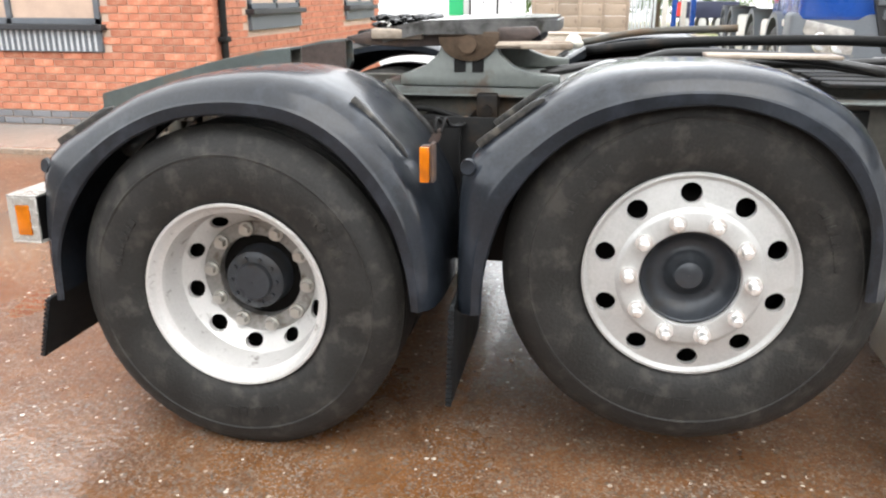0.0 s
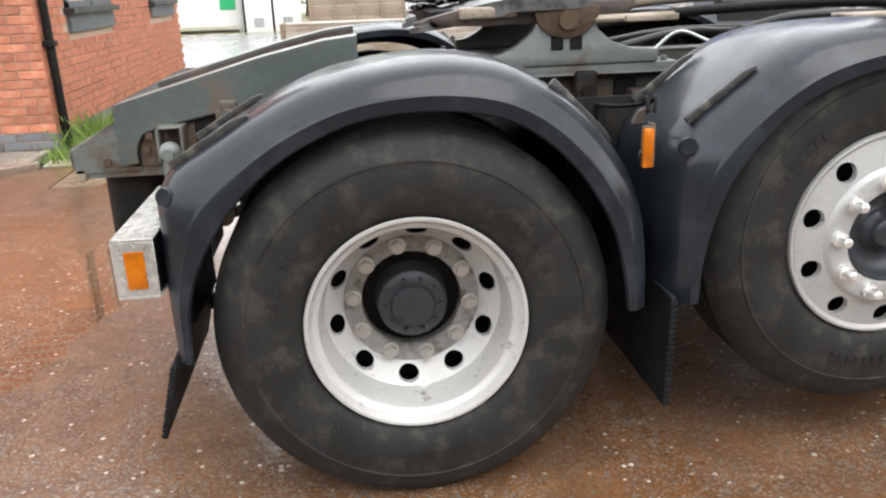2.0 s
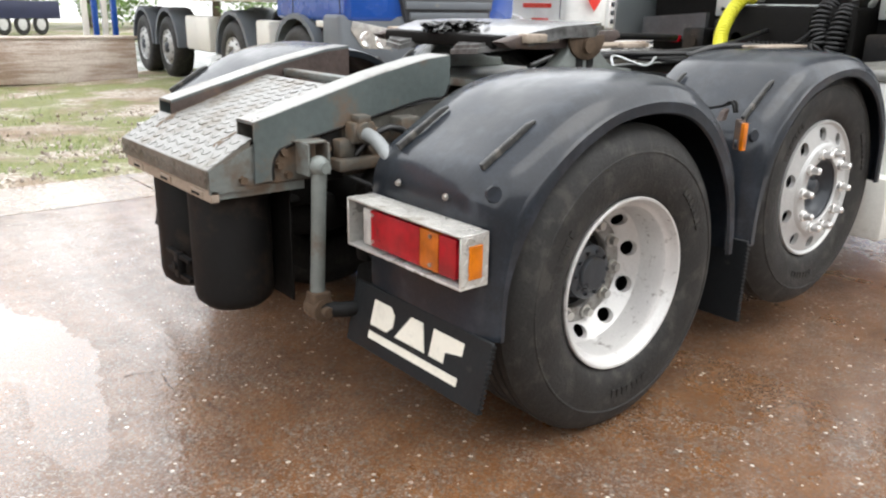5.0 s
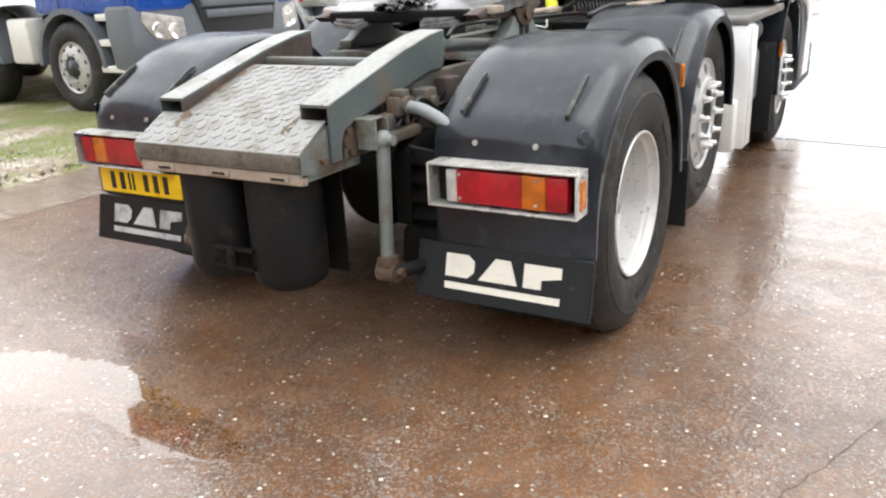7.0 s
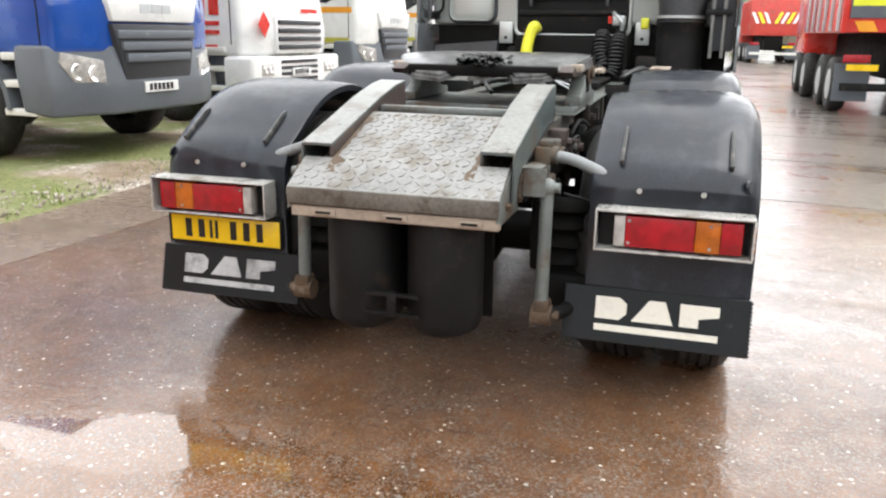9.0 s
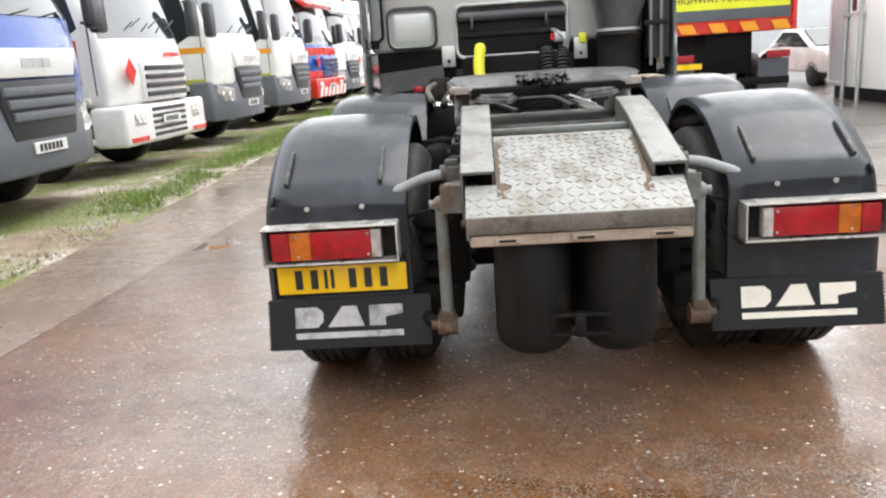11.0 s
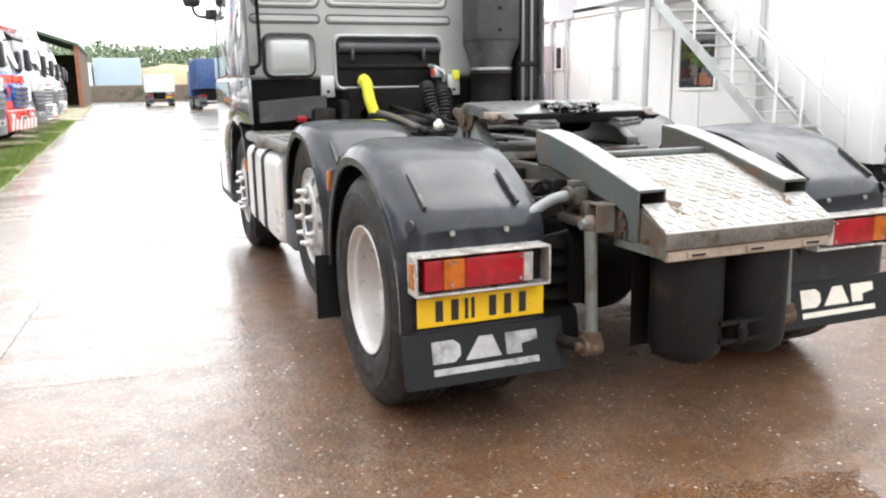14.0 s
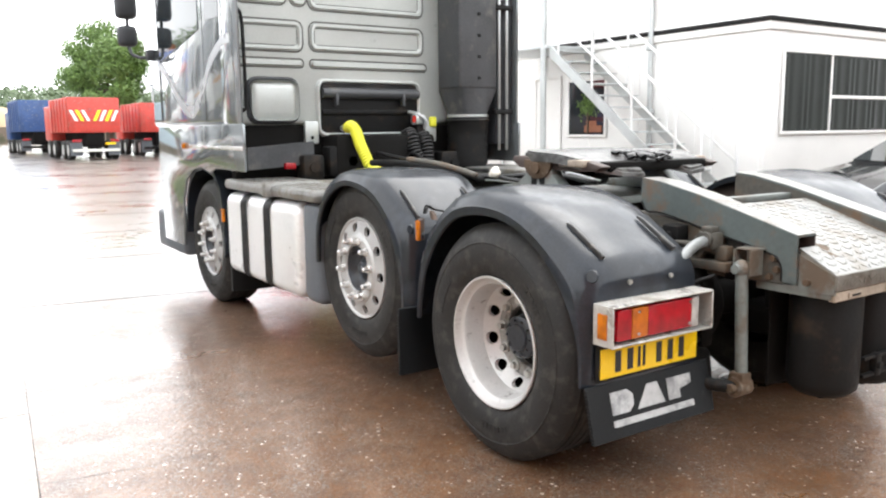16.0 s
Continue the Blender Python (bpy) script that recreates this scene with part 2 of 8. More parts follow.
def leaf_mat(name, a, b):
    m, n, l, p = nodes_of(name)
    geo = n.new("ShaderNodeNewGeometry")
    l.new(ramp_node(n, l, geo.outputs["Random Per Island"], [(0.0, a), (1.0, b)]), p.inputs["Base Color"])
    p.inputs["Roughness"].default_value = 0.55
    p.inputs["Transmission Weight"].default_value = 0.0
    return m


def streaked_mat(name, pale, brown):
    """Old painted boarding: long level streaks where the paint has gone."""
    m, n, l, p = nodes_of(name)
    tc = n.new("ShaderNodeTexCoord")
    mp = n.new("ShaderNodeMapping")
    mp.inputs["Scale"].default_value = (0.7, 1, 9)
    l.new(tc.outputs["Object"], mp.inputs[0])
    streak = noise_node(n, l, mp.outputs[0], 1.6, 7, 0.7)
    patch = noise_node(n, l, tc.outputs["Object"], 0.9, 4)
    both = math_node(n, l, "ADD", math_node(n, l, "MULTIPLY", streak, 0.6), math_node(n, l, "MULTIPLY", patch, 0.4))
    c = mix_node(n, l, range_node(n, l, both, 0.46, 0.6, 0.0, 0.9), pale, brown)
    fine = noise_node(n, l, tc.outputs["Object"], 40, 3)
    l.new(mix_node(n, l, range_node(n, l, fine, 0.35, 0.7, 0.0, 0.35), c, tuple(v * 0.5 for v in brown)), p.inputs["Base Color"])
    p.inputs["Roughness"].default_value = 0.55
    return m


def tread_plate_mat():
    """Aluminium with wear and grime; its raised bars are modelled."""
    return mat("tread_plate_aluminium", (0.255, 0.253, 0.24), 0.55, 1.3, 0.38, 0.4, 5, 90, 0.14, (0.165, 0.145, 0.115), 0.54, dirt_scale=8)


VERGE = verge_mat()
BRICKFAR = brick_wall_mat()
BRICK = mat("red_brick", (0.45, 0.165, 0.095), 0.75, 1.3, 0.85, 0, 3, 90, 0.3, (0.6, 0.36, 0.25), 0.62, 0.08, 0.28)
BRICKJ = mat("red_brick_course", (0.45, 0.165, 0.095), 0.6, 1.35, 0.85, 0, 6, 40, 0.3, (0.62, 0.3, 0.18), 0.64, 0.08)
MORTAR = mat("mortar", (0.5, 0.37, 0.29), 0.8, 1.15, 0.9, 0, 5, 80, 0.3)
PLINTH = mat("grey_plinth_brick", (0.17, 0.17, 0.18), 0.7, 1.3, 0.8, 0, 4, 60, 0.3, random=0.2)
RUBBER = mat("tyre_rubber", (0.0165, 0.016, 0.015), 0.5, 1.6, 0.62, 0, 6, 120, 0.25, (0.046, 0.043, 0.038), 0.56, 0.12, dirt_scale=13, spec=0.36)
GUARD = mat("weathered_black_plastic", (0.0085, 0.0115, 0.0165), 0.5, 1.9, 0.55, 0, 5, 120, 0.06, (0.022, 0.028, 0.038), 0.56, 0.2, coat=0.58, coat_rough=0.16, spec=0.2)
FLAP = mat("rubber_flap", (0.008, 0.0095, 0.0108), 0.7, 1.4, 0.55, 0, 5, 70, 0.1, (0.08, 0.08, 0.07), 0.68, spec=0.3)
BLACK = mat("black_painted_steel", (0.005, 0.005, 0.005), 0.6, 1.6, 0.6, 0, 5, 60, 0.15, (0.03, 0.021, 0.014), 0.6, spec=0.25)
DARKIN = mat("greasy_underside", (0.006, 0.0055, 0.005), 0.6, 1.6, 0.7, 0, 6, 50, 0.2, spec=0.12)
ALLOY = mat("aluminium_rim", (0.55, 0.54, 0.525), 0.85, 1.12, 0.38, 0.25, 6, 120, 0.04, (0.12, 0.1, 0.085), 0.64, 0.08, dirt_scale=26)
ALLOY2 = mat("brushed_aluminium_rim", (0.46, 0.46, 0.45), 0.82, 1.15, 0.38, 0.25, 6, 120, 0.04, (0.32, 0.3, 0.27), 0.7, 0.08)
FLANGE = mat("grimy_wheel_flange", (0.26, 0.25, 0.235), 0.6, 1.3, 0.5, 0.2, 9, 90, 0.1, (0.09, 0.07, 0.05), 0.56, dirt_scale=22)
CHROME = mat("chrome_nut_cover", (0.85, 0.84, 0.82), 0.9, 1.05, 0.14, 0.7, 8, 60, 0.0)
STEELNUT = mat("worn_steel_nut", (0.5, 0.49, 0.46), 0.6, 1.2, 0.35, 0.8, 8, 80, 0.1, (0.12, 0.09, 0.06), 0.58)
HUB = mat("blue_grey_hub", (0.035, 0.04, 0.047), 0.7, 1.4, 0.36, 0.2, 8, 60, 0.05, (0.03, 0.025, 0.02), 0.62)
CHASSIS = mat("grey_green_chassis_paint", (0.15, 0.165, 0.155), 0.75, 1.3, 0.45, 0.1, 4, 50, 0.08, (0.1, 0.065, 0.04), 0.55)
DIRTY = mat("grimy_chassis", (0.085, 0.08, 0.068), 0.6, 1.4, 0.65, 0.1, 6, 50, 0.25, (0.13, 0.08, 0.045), 0.56)
SKIRTR = mat("rusty_dark_casting", (0.075, 0.055, 0.048), 0.6, 1.5, 0.6, 0.2, 6, 50, 0.25, (0.16, 0.1, 0.06), 0.6)
SCRAPED = mat("scraped_steel", (0.26, 0.26, 0.24), 0.6, 1.4, 0.36, 0.35, 5, 60, 0.06, (0.15, 0.13, 0.11), 0.57, dirt_scale=9)
GREYTUBE = mat("dull_grey_tube", (0.22, 0.232, 0.232), 0.7, 1.2, 0.45, 0.2, 5, 60, 0.05, (0.1, 0.08, 0.06), 0.6)
RIBWORN = mat("worn_rib_plastic", (0.03, 0.03, 0.029), 0.6, 1.6, 0.4, 0, 8, 60, 0.05, (0.12, 0.11, 0.095), 0.58, dirt_scale=25)
DARKCAR = mat("dark_car_paint", (0.02, 0.022, 0.025), 0.9, 1.1, 0.2, 0.2, 2, 60, 0.0, coat=1.0)
RAMP = mat("grey_ramp_paint", (0.095, 0.115, 0.112), 0.75, 1.25, 0.4, 0.15, 3, 50, 0.08, (0.15, 0.1, 0.065), 0.585)
RUSTY = mat("rusty_cast_iron", (0.095, 0.062, 0.038), 0.5, 1.5, 0.75, 0.2, 6, 60, 0.3, (0.3, 0.28, 0.24), 0.62)
GREASE = mat("greasy_fifth_wheel", (0.125, 0.125, 0.122), 0.4, 1.5, 0.5, 0.2, 3, 30, 0.3, (0.014, 0.013, 0.012), 0.53, 0.14, dirt_scale=7, coat=0.65, coat_rough=0.16)
GREASEB = mat("black_grease", (0.01, 0.01, 0.01), 0.6, 1.4, 0.3, 0, 6, 30, 0.6)
TREAD = tread_plate_mat()
LIP = mat("grimy_plate_edge", (0.155, 0.145, 0.125), 0.5, 1.5, 0.46, 0.35, 6, 70, 0.2, (0.075, 0.06, 0.045), 0.55, dirt_scale=14)
STAIN = mat("rust_stain", (0.115, 0.082, 0.055), 0.6, 1.5, 0.75, 0.1, 9, 70, 0.2, (0.2, 0.17, 0.14), 0.58, dirt_scale=18)
LAMPBOX = mat("bright_checker_aluminium", (0.52, 0.51, 0.48), 0.6, 1.25, 0.32, 0.4, 6, 90, 0.12, (0.2, 0.17, 0.13), 0.62)
STRIP = mat("rusted_edge_strip", (0.36, 0.3, 0.24), 0.6, 1.25, 0.55, 0.3, 5, 70, 0.15, (0.16, 0.11, 0.07), 0.58)
RED = lens_mat("red_lens", (0.5, 0.002, 0.012))
AMBER = lens_mat("amber_lens", (0.65, 0.16, 0.006))
ORANGE = lens_mat("orange_reflector", (0.75, 0.2, 0.0))
CLEAR = lens_mat("clear_lens", (0.64, 0.61, 0.57))
YELLOW = mat("yellow_plate", (0.85, 0.56, 0.01), 0.95, 1.04, 0.3, 0, 3, 60, 0.0)
PLATEBLACK = mat("plate_black", (0.012, 0.012, 0.012), 0.9, 1.1, 0.4)
WHITEMARK = mat("cream_flap_marking", (0.72, 0.69, 0.6), 0.8, 1.08, 0.5, 0, 6, 60, 0.02, (0.3, 0.29, 0.26), 0.68)
WORNMARK = mat("worn_grey_flap_marking", (0.45, 0.46, 0.46), 0.6, 1.2, 0.5, 0, 7, 50, 0.02, (0.06, 0.065, 0.07), 0.52)
CABGREY = mat("silver_grey_cab_paint", (0.48, 0.5, 0.48), 0.88, 1.1, 0.34, 0.3, 2, 80, 0.02, (0.2, 0.2, 0.18), 0.68, 0.06, coat=0.3)
CABSIDE = mat("polished_grey_cab_side", (0.24, 0.26, 0.27), 0.9, 1.1, 0.14, 0.55, 2, 80, 0.0, coat=0.8, rough_var=0.04)
STRIPEG = mat("silver_stripe_film", (0.42, 0.43, 0.44), 0.9, 1.08, 0.3, 0.4, 3, 60, 0.0)
TANKALU = mat("fuel_tank_aluminium", (0.8, 0.8, 0.79), 0.9, 1.08, 0.36, 0.3, 3, 60, 0.03, (0.5, 0.48, 0.44), 0.66)
HOSEY = mat("yellow_air_coil", (0.8, 0.78, 0.06), 0.9, 1.05, 0.35, 0, 6, 40, 0.02)
HOSEB = mat("black_coil", (0.015, 0.015, 0.015), 0.8, 1.3, 0.4)
GROOVE = mat("grime_in_panel_groove", (0.1, 0.1, 0.092), 0.6, 1.4, 0.7, 0, 6, 50, 0.1)
STACKPL = mat("grey_black_stack_plastic", (0.05, 0.052, 0.056), 0.6, 1.4, 0.4, 0, 4, 60, 0.05, (0.11, 0.105, 0.095), 0.6)
GLASSD = glass("dark_glass", (0.02, 0.025, 0.028))
WHITE = mat("white_vehicle_paint", (0.78, 0.78, 0.76), 0.9, 1.06, 0.28, 0, 2, 60, 0.0, (0.5, 0.46, 0.4), 0.72, coat=0.4)
CREAM = mat("dirty_white_paint", (0.7, 0.69, 0.64), 0.85, 1.1, 0.4, 0, 2, 60, 0.02, (0.42, 0.38, 0.32), 0.66)
BLUE = mat("blue_vehicle_paint", (0.012, 0.075, 0.36), 0.8, 1.15, 0.25, 0, 2, 60, 0.0, coat=0.5)
TIPBLUE = mat("weathered_blue_tipper_paint", (0.03, 0.075, 0.21), 0.7, 1.3, 0.4, 0, 2, 40, 0.0, (0.2, 0.22, 0.25), 0.62)
TIPRED = mat("weathered_red_tipper_paint", (0.5, 0.05, 0.035), 0.65, 1.3, 0.4, 0, 2, 40, 0.0, (0.3, 0.12, 0.09), 0.6)
NAVY = mat("navy_trailer_paint", (0.012, 0.016, 0.045), 0.8, 1.2, 0.4, 0, 2, 60, 0.0)
REDP = mat("red_vehicle_paint", (0.6, 0.032, 0.02), 0.8, 1.15, 0.28, 0, 2, 60, 0.0, coat=0.4)
GREYPL = mat("grey_bumper_plastic", (0.11, 0.123, 0.138), 0.8, 1.2, 0.5, 0, 3, 80, 0.03, (0.22, 0.2, 0.17), 0.68)
DARKPL = mat("dark_grille_plastic", (0.03, 0.032, 0.036), 0.8, 1.3, 0.45, 0, 3, 60, 0.02)
ORANGEP = mat("orange_stripe", (0.8, 0.33, 0.02), 0.9, 1.1, 0.4)
CHEVY = mat("yellow_chevron", (0.72, 0.75, 0.03), 0.9, 1.1, 0.4)
CABIN = mat("white_cabin_panel", (0.8, 0.79, 0.77), 0.93, 1.04, 0.5, 0, 1.5, 50, 0.02, (0.6, 0.56, 0.5), 0.7)
GALV = mat("galvanised_steel", (0.5, 0.52, 0.52), 0.8, 1.15, 0.42, 0.6, 4, 60, 0.05)
STAIRW = mat("white_painted_rail", (0.74, 0.74, 0.73), 0.85, 1.08, 0.45, 0.0, 4, 60, 0.03, (0.5, 0.46, 0.42), 0.68)
GREEN = mat("green_sign", (0.02, 0.36, 0.13), 0.9, 1.1, 0.4)
FENCEC = mat("weathered_concrete_panel", (0.3, 0.23, 0.17), 0.7, 1.3, 0.85, 0, 3, 40, 0.2, (0.16, 0.12, 0.09), 0.6, random=0.15)
BARRIER = streaked_mat("weathered_barrier", (0.66, 0.61, 0.56), (0.3, 0.21, 0.155))
CLADGREY = mat("grey_cladding", (0.5, 0.52, 0.54), 0.85, 1.1, 0.5, 0, 2, 40, 0.0)
WOODEN = mat("bark", (0.09, 0.065, 0.045), 0.6, 1.4, 0.9, 0, 6, 40, 0.4)
LEAVES = leaf_mat("tree_leaves", (0.055, 0.105, 0.018), (0.16, 0.26, 0.06))
# paler, greyer leaf green stands in for distance haze
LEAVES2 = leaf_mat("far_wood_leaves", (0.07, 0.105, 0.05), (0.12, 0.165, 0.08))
GRASS = leaf_mat("grass_blades", (0.08, 0.15, 0.018), (0.24, 0.33, 0.07))
CURTAIN = mat("curtain_behind_glass", (0.035, 0.04, 0.038), 0.6, 1.3, 0.5, 0, 3, 60, 0.0, coat=0.08, spec=0.2)
SAND = mat("sandy_spoil", (0.42, 0.31, 0.19), 0.8, 1.15, 0.9, 0, 0.5, 6, 0.2)
BROWNWALL = mat("brown_boundary_wall", (0.17, 0.13, 0.1), 0.6, 1.4, 0.9, 0, 0.8, 6, 0.1, (0.06, 0.07, 0.04), 0.52, dirt_scale=0.8)
FARBLUE = mat("pale_blue_cladding", (0.42, 0.52, 0.58), 0.9, 1.1, 0.5, 0, 0.4, 8, 0.0)
BARNROOF = mat("dull_green_roof", (0.09, 0.13, 0.1), 0.8, 1.2, 0.7, 0, 0.6, 10, 0.0)
RUSTORANGE = mat("rust_orange_paint", (0.26, 0.1, 0.05), 0.7, 1.2, 0.7, 0, 2, 20, 0.0)
GLASSW = glass("bright_windscreen", (0.03, 0.035, 0.037))
GLASSW.node_tree.nodes["Principled BSDF"].inputs["IOR"].default_value = 2.1
TAPE = mat("yellow_green_edge_tape", (0.45, 0.42, 0.06), 0.85, 1.1, 0.5, 0, 4, 50, 0.0)
PEBBLE = leaf_mat("loose_stones", (0.16, 0.12, 0.09), (0.55, 0.5, 0.44))

# ---- mesh helpers ----
def empty(name, label, category, m=None, group="", kind=""):
    ob = new(name)
    if m is not None:
        ob.matrix_basis = m
    return tagged(ob, label, category, group, kind)


def part(name, bm, material, parent=None, label="", smooth=None, at=None, kind=""):
    """One mesh object from a bmesh. smooth: angle in degrees below which edges are shaded round."""
    if smooth:
        lim = radians(smooth)
        for fc in bm.faces:
            fc.smooth = True
        for e in bm.edges:
            if len(e.link_faces) == 2 and e.calc_face_angle(4) > lim:
                e.smooth = False
    me = bpy.data.meshes.new(name)
    bm.to_mesh(me)
    bm.free()
    for m in material if isinstance(material, (list, tuple)) else [material]:
        me.materials.append(m)
    ob = new(name, me)
    ob.parent = parent
    if at is not None:
        ob.matrix_basis = at
    return tagged(ob, label, kind=kind)


def again(ob, name=None, at=None, parent=None):
    """Another object on the same mesh."""
    o = new(name or ob.name.split(".")[0], ob.data)
    o.parent = parent if parent is not None else ob.parent
    o.matrix_basis = at if at is not None else ob.matrix_basis.copy()
    return o


def B():
    return bmesh.new()


def box(bm, x0, x1, y0, y1, z0, z1, bev=0.0, seg=2, m=None, mi=0):
    r = bmesh.ops.create_cube(bm, size=1, matrix=Matrix.Translation(((x0 + x1) / 2, (y0 + y1) / 2, (z0 + z1) / 2)) @ Matrix.Diagonal((abs(x1 - x0), abs(y1 - y0), abs(z1 - z0), 1)))
    vs = r["verts"]
    if bev:
        rb = bmesh.ops.bevel(bm, geom=list({e for v in vs for e in v.link_edges}), offset=bev, segments=seg, affect="EDGES", profile=0.5)
        vs = list({v for fc in rb["faces"] for v in fc.verts} | {v for v in vs if v.is_valid})
    if mi:
        for fc in {fc for v in vs for fc in v.link_faces}:
            fc.material_index = mi
    if m is not None:
        bmesh.ops.transform(bm, matrix=m, verts=vs)
    return bm


def cyl(bm, p0, p1, r, seg=16, r2=None, caps=True):
    p0, p1 = Vector(p0), Vector(p1)
    q = (p1 - p0).to_track_quat("Z", "Y").to_matrix().to_4x4()
    bmesh.ops.create_cone(bm, cap_ends=caps, segments=seg, radius1=r, radius2=r if r2 is None else r2, depth=(p1 - p0).length, matrix=Matrix.Translation((p0 + p1) / 2) @ q)
    return bm


def lathe(bm, prof, seg=48, closed=False, turn=None):
    """Turn a profile of (radius, y) about the y axis."""
    rings = []
    for r, y in prof:
        rings.append([bm.verts.new((r * math.cos(2 * math.pi * k / seg), y, r * math.sin(2 * math.pi * k / seg))) for k in range(seg)])
    pairs = list(zip(rings, rings[1:])) + ([(rings[-1], rings[0])] if closed else [])
    for a, b in pairs:
        for k in range(seg):
            bm.faces.new((a[k], a[(k + 1) % seg], b[(k + 1) % seg], b[k]))
    if turn is not None:
        bmesh.ops.transform(bm, matrix=turn, verts=[v for ring in rings for v in ring])
    return rings


def disc(bm, r, y, seg=48):
    bm.faces.new([bm.verts.new((r * math.cos(2 * math.pi * k / seg), y, r * math.sin(2 * math.pi * k / seg))) for k in range(seg)])


def prism(bm, pts, axis, a, b, bev=0.0, seg=2):
    """A polygon of two coordinates drawn out along an axis from a to b."""
    def place(u, v, w):
        return {"x": (w, u, v), "y": (u, w, v), "z": (u, v, w)}[axis]
    lo = [bm.verts.new(place(u, v, a)) for u, v in pts]
    hi = [bm.verts.new(place(u, v, b)) for u, v in pts]
    fs = [bm.faces.new(lo), bm.faces.new(hi[::-1])]
    n = len(pts)
    for k in range(n):
        fs.append(bm.faces.new((lo[k], hi[k], hi[(k + 1) % n], lo[(k + 1) % n])))
    bmesh.ops.recalc_face_normals(bm, faces=fs)
    if bev:
        bmesh.ops.bevel(bm, geom=list({e for fc in fs for e in fc.edges}), offset=bev, segments=seg, affect="EDGES", profile=0.5)
    return bm


def tube(bm, pts, r, seg=10, caps=True):
    """A round bar along a line of points."""
    pts = [Vector(q) for q in pts]
    rings, up = [], None
    for k, q in enumerate(pts):
        d = (pts[min(k + 1, len(pts) - 1)] - pts[max(k - 1, 0)]).normalized()
        if up is None:
            up = d.orthogonal().normalized()
        up = (up - d * up.dot(d)).normalized()
        side = d.cross(up)
        rings.append([bm.verts.new(q + r * (math.cos(2 * math.pi * j / seg) * up + math.sin(2 * math.pi * j / seg) * side)) for j in range(seg)])
    for a, b in zip(rings, rings[1:]):
        for j in range(seg):
            bm.faces.new((a[j], a[(j + 1) % seg], b[(j + 1) % seg], b[j]))
    if caps:
        bm.faces.new(rings[0][::-1])
        bm.faces.new(rings[-1])
    return bm


def smooth_line(pts, n=8):
    """Catmull-Rom through points."""
    pts = [Vector(q) for q in pts]
    ext = [2 * pts[0] - pts[1]] + pts + [2 * pts[-1] - pts[-2]]
    out = []
    for k in range(1, len(ext) - 2):
        p0, p1, p2, p3 = ext[k - 1 : k + 3]
        for j in range(n):
            t = j / n
            out.append(0.5 * ((2 * p1) + (p2 - p0) * t + (2 * p0 - 5 * p1 + 4 * p2 - p3) * t * t + (3 * p1 - p0 - 3 * p2 + p3) * t**3))
    out.append(pts[-1])
    return out


def coil(bm, line, radius, wire, pitch, seg=6, per=12):
    """A helical hose along a line."""
    pts = smooth_line(line, 10)
    total = [0.0]
    for a, b in zip(pts, pts[1:]):
        total.append(total[-1] + (b - a).length)
    turns = total[-1] / pitch
    out, count = [], int(turns * per)
    ref = Vector((0, 1, 0.2)).normalized()
    for k in range(count + 1):
        s = total[-1] * k / count
        j = max(i for i in range(len(pts) - 1) if total[i] <= s + 1e-9)
        u = (s - total[j]) / max(1e-6, total[j + 1] - total[j])
        c = pts[j].lerp(pts[j + 1], u)
        d = (pts[j + 1] - pts[j]).normalized()
        a = (ref - d * ref.dot(d)).normalized()
        b = d.cross(a)
        w = 2 * math.pi * k / per
        out.append(c + radius * (math.cos(w) * a + math.sin(w) * b))
    return tube(bm, out, wire, seg)


# ---- ground ----
def sheet(name, pts, z, material, label="", kind="structure", thick=0.03):
    bm = B()
    prism(bm, pts, "z", z - thick, z)
    ob = part(name, bm, material, None, label)
    return tagged(ob, label, name, kind=kind)


def cross_x(y, x):
    return x + 0.16 * (y - 1.3)


def strip_edge(x):
    """The line where the yard paving meets the concrete strip."""
    return 2.875 - 0.07 * max(0, x) if x < 4.5 else 2.86


bm = B()
box(bm, -400, 700, -500, 500, -0.12, -0.045)
tagged(part("ground", bm, FARYARD), "bare damp ground to the horizon", "ground", kind="structure")
cuts = [-26, -8.6, 4.28, 6.8, 9.3, 12.0, 14.6, 17.2, 20, 28, 38, 52, 90]
for k, (a, b) in enumerate(zip(cuts, cuts[1:])):
    bm = B()
    far_edge = [(cross_x(2.854, b) - 0.02, 2.854)] if k != 1 else [(cross_x(2.56, b) - 0.009, strip_edge(b) - 0.012), (0, 2.869), (-2.3, 2.869)]
    gap = 0.009 if k < 2 else 0.02
    prism(bm, [(cross_x(-40, a) + gap, -40), (cross_x(-40, b) - gap, -40)] + far_edge + [(cross_x(2.854, a) + gap, 2.854)], "z", -0.04, 0.0)
    tagged(part("yard_slab", bm, YARD if k < 2 else YARDFAR), "wet red-brown yard paving with pale stone chips" if k < 2 else "wet grey-brown concrete yard paving", "paving", "yard slabs", "structure")
def crack(run, widest, seed):
    """A dark jagged crack along a line on the paving."""
    rngk = random.Random(seed)
    left, right = [], []
    for (xa, ya), (xb, yb) in zip(run, run[1:]):
        for j in range(9):
            u = j / 9
            x, y = xa + (xb - xa) * u + rngk.gauss(0, 0.004), ya + (yb - ya) * u + rngk.gauss(0, 0.004)
            w = rngk.uniform(0.3, 1.0) * widest
            left.append((x, y + w, 0.0015))
            right.append((x + w, y - w, 0.0015))
    me = bpy.data.meshes.new("crack")
    me.from_pydata(left + right, [], [(k, k + 1, len(left) + k + 1, len(left) + k) for k in range(len(left) - 1)])
    me.materials.append(SKIRTR)
    tagged(new("crack", me), "dark jagged crack in the yard paving", "crack", kind="structure")


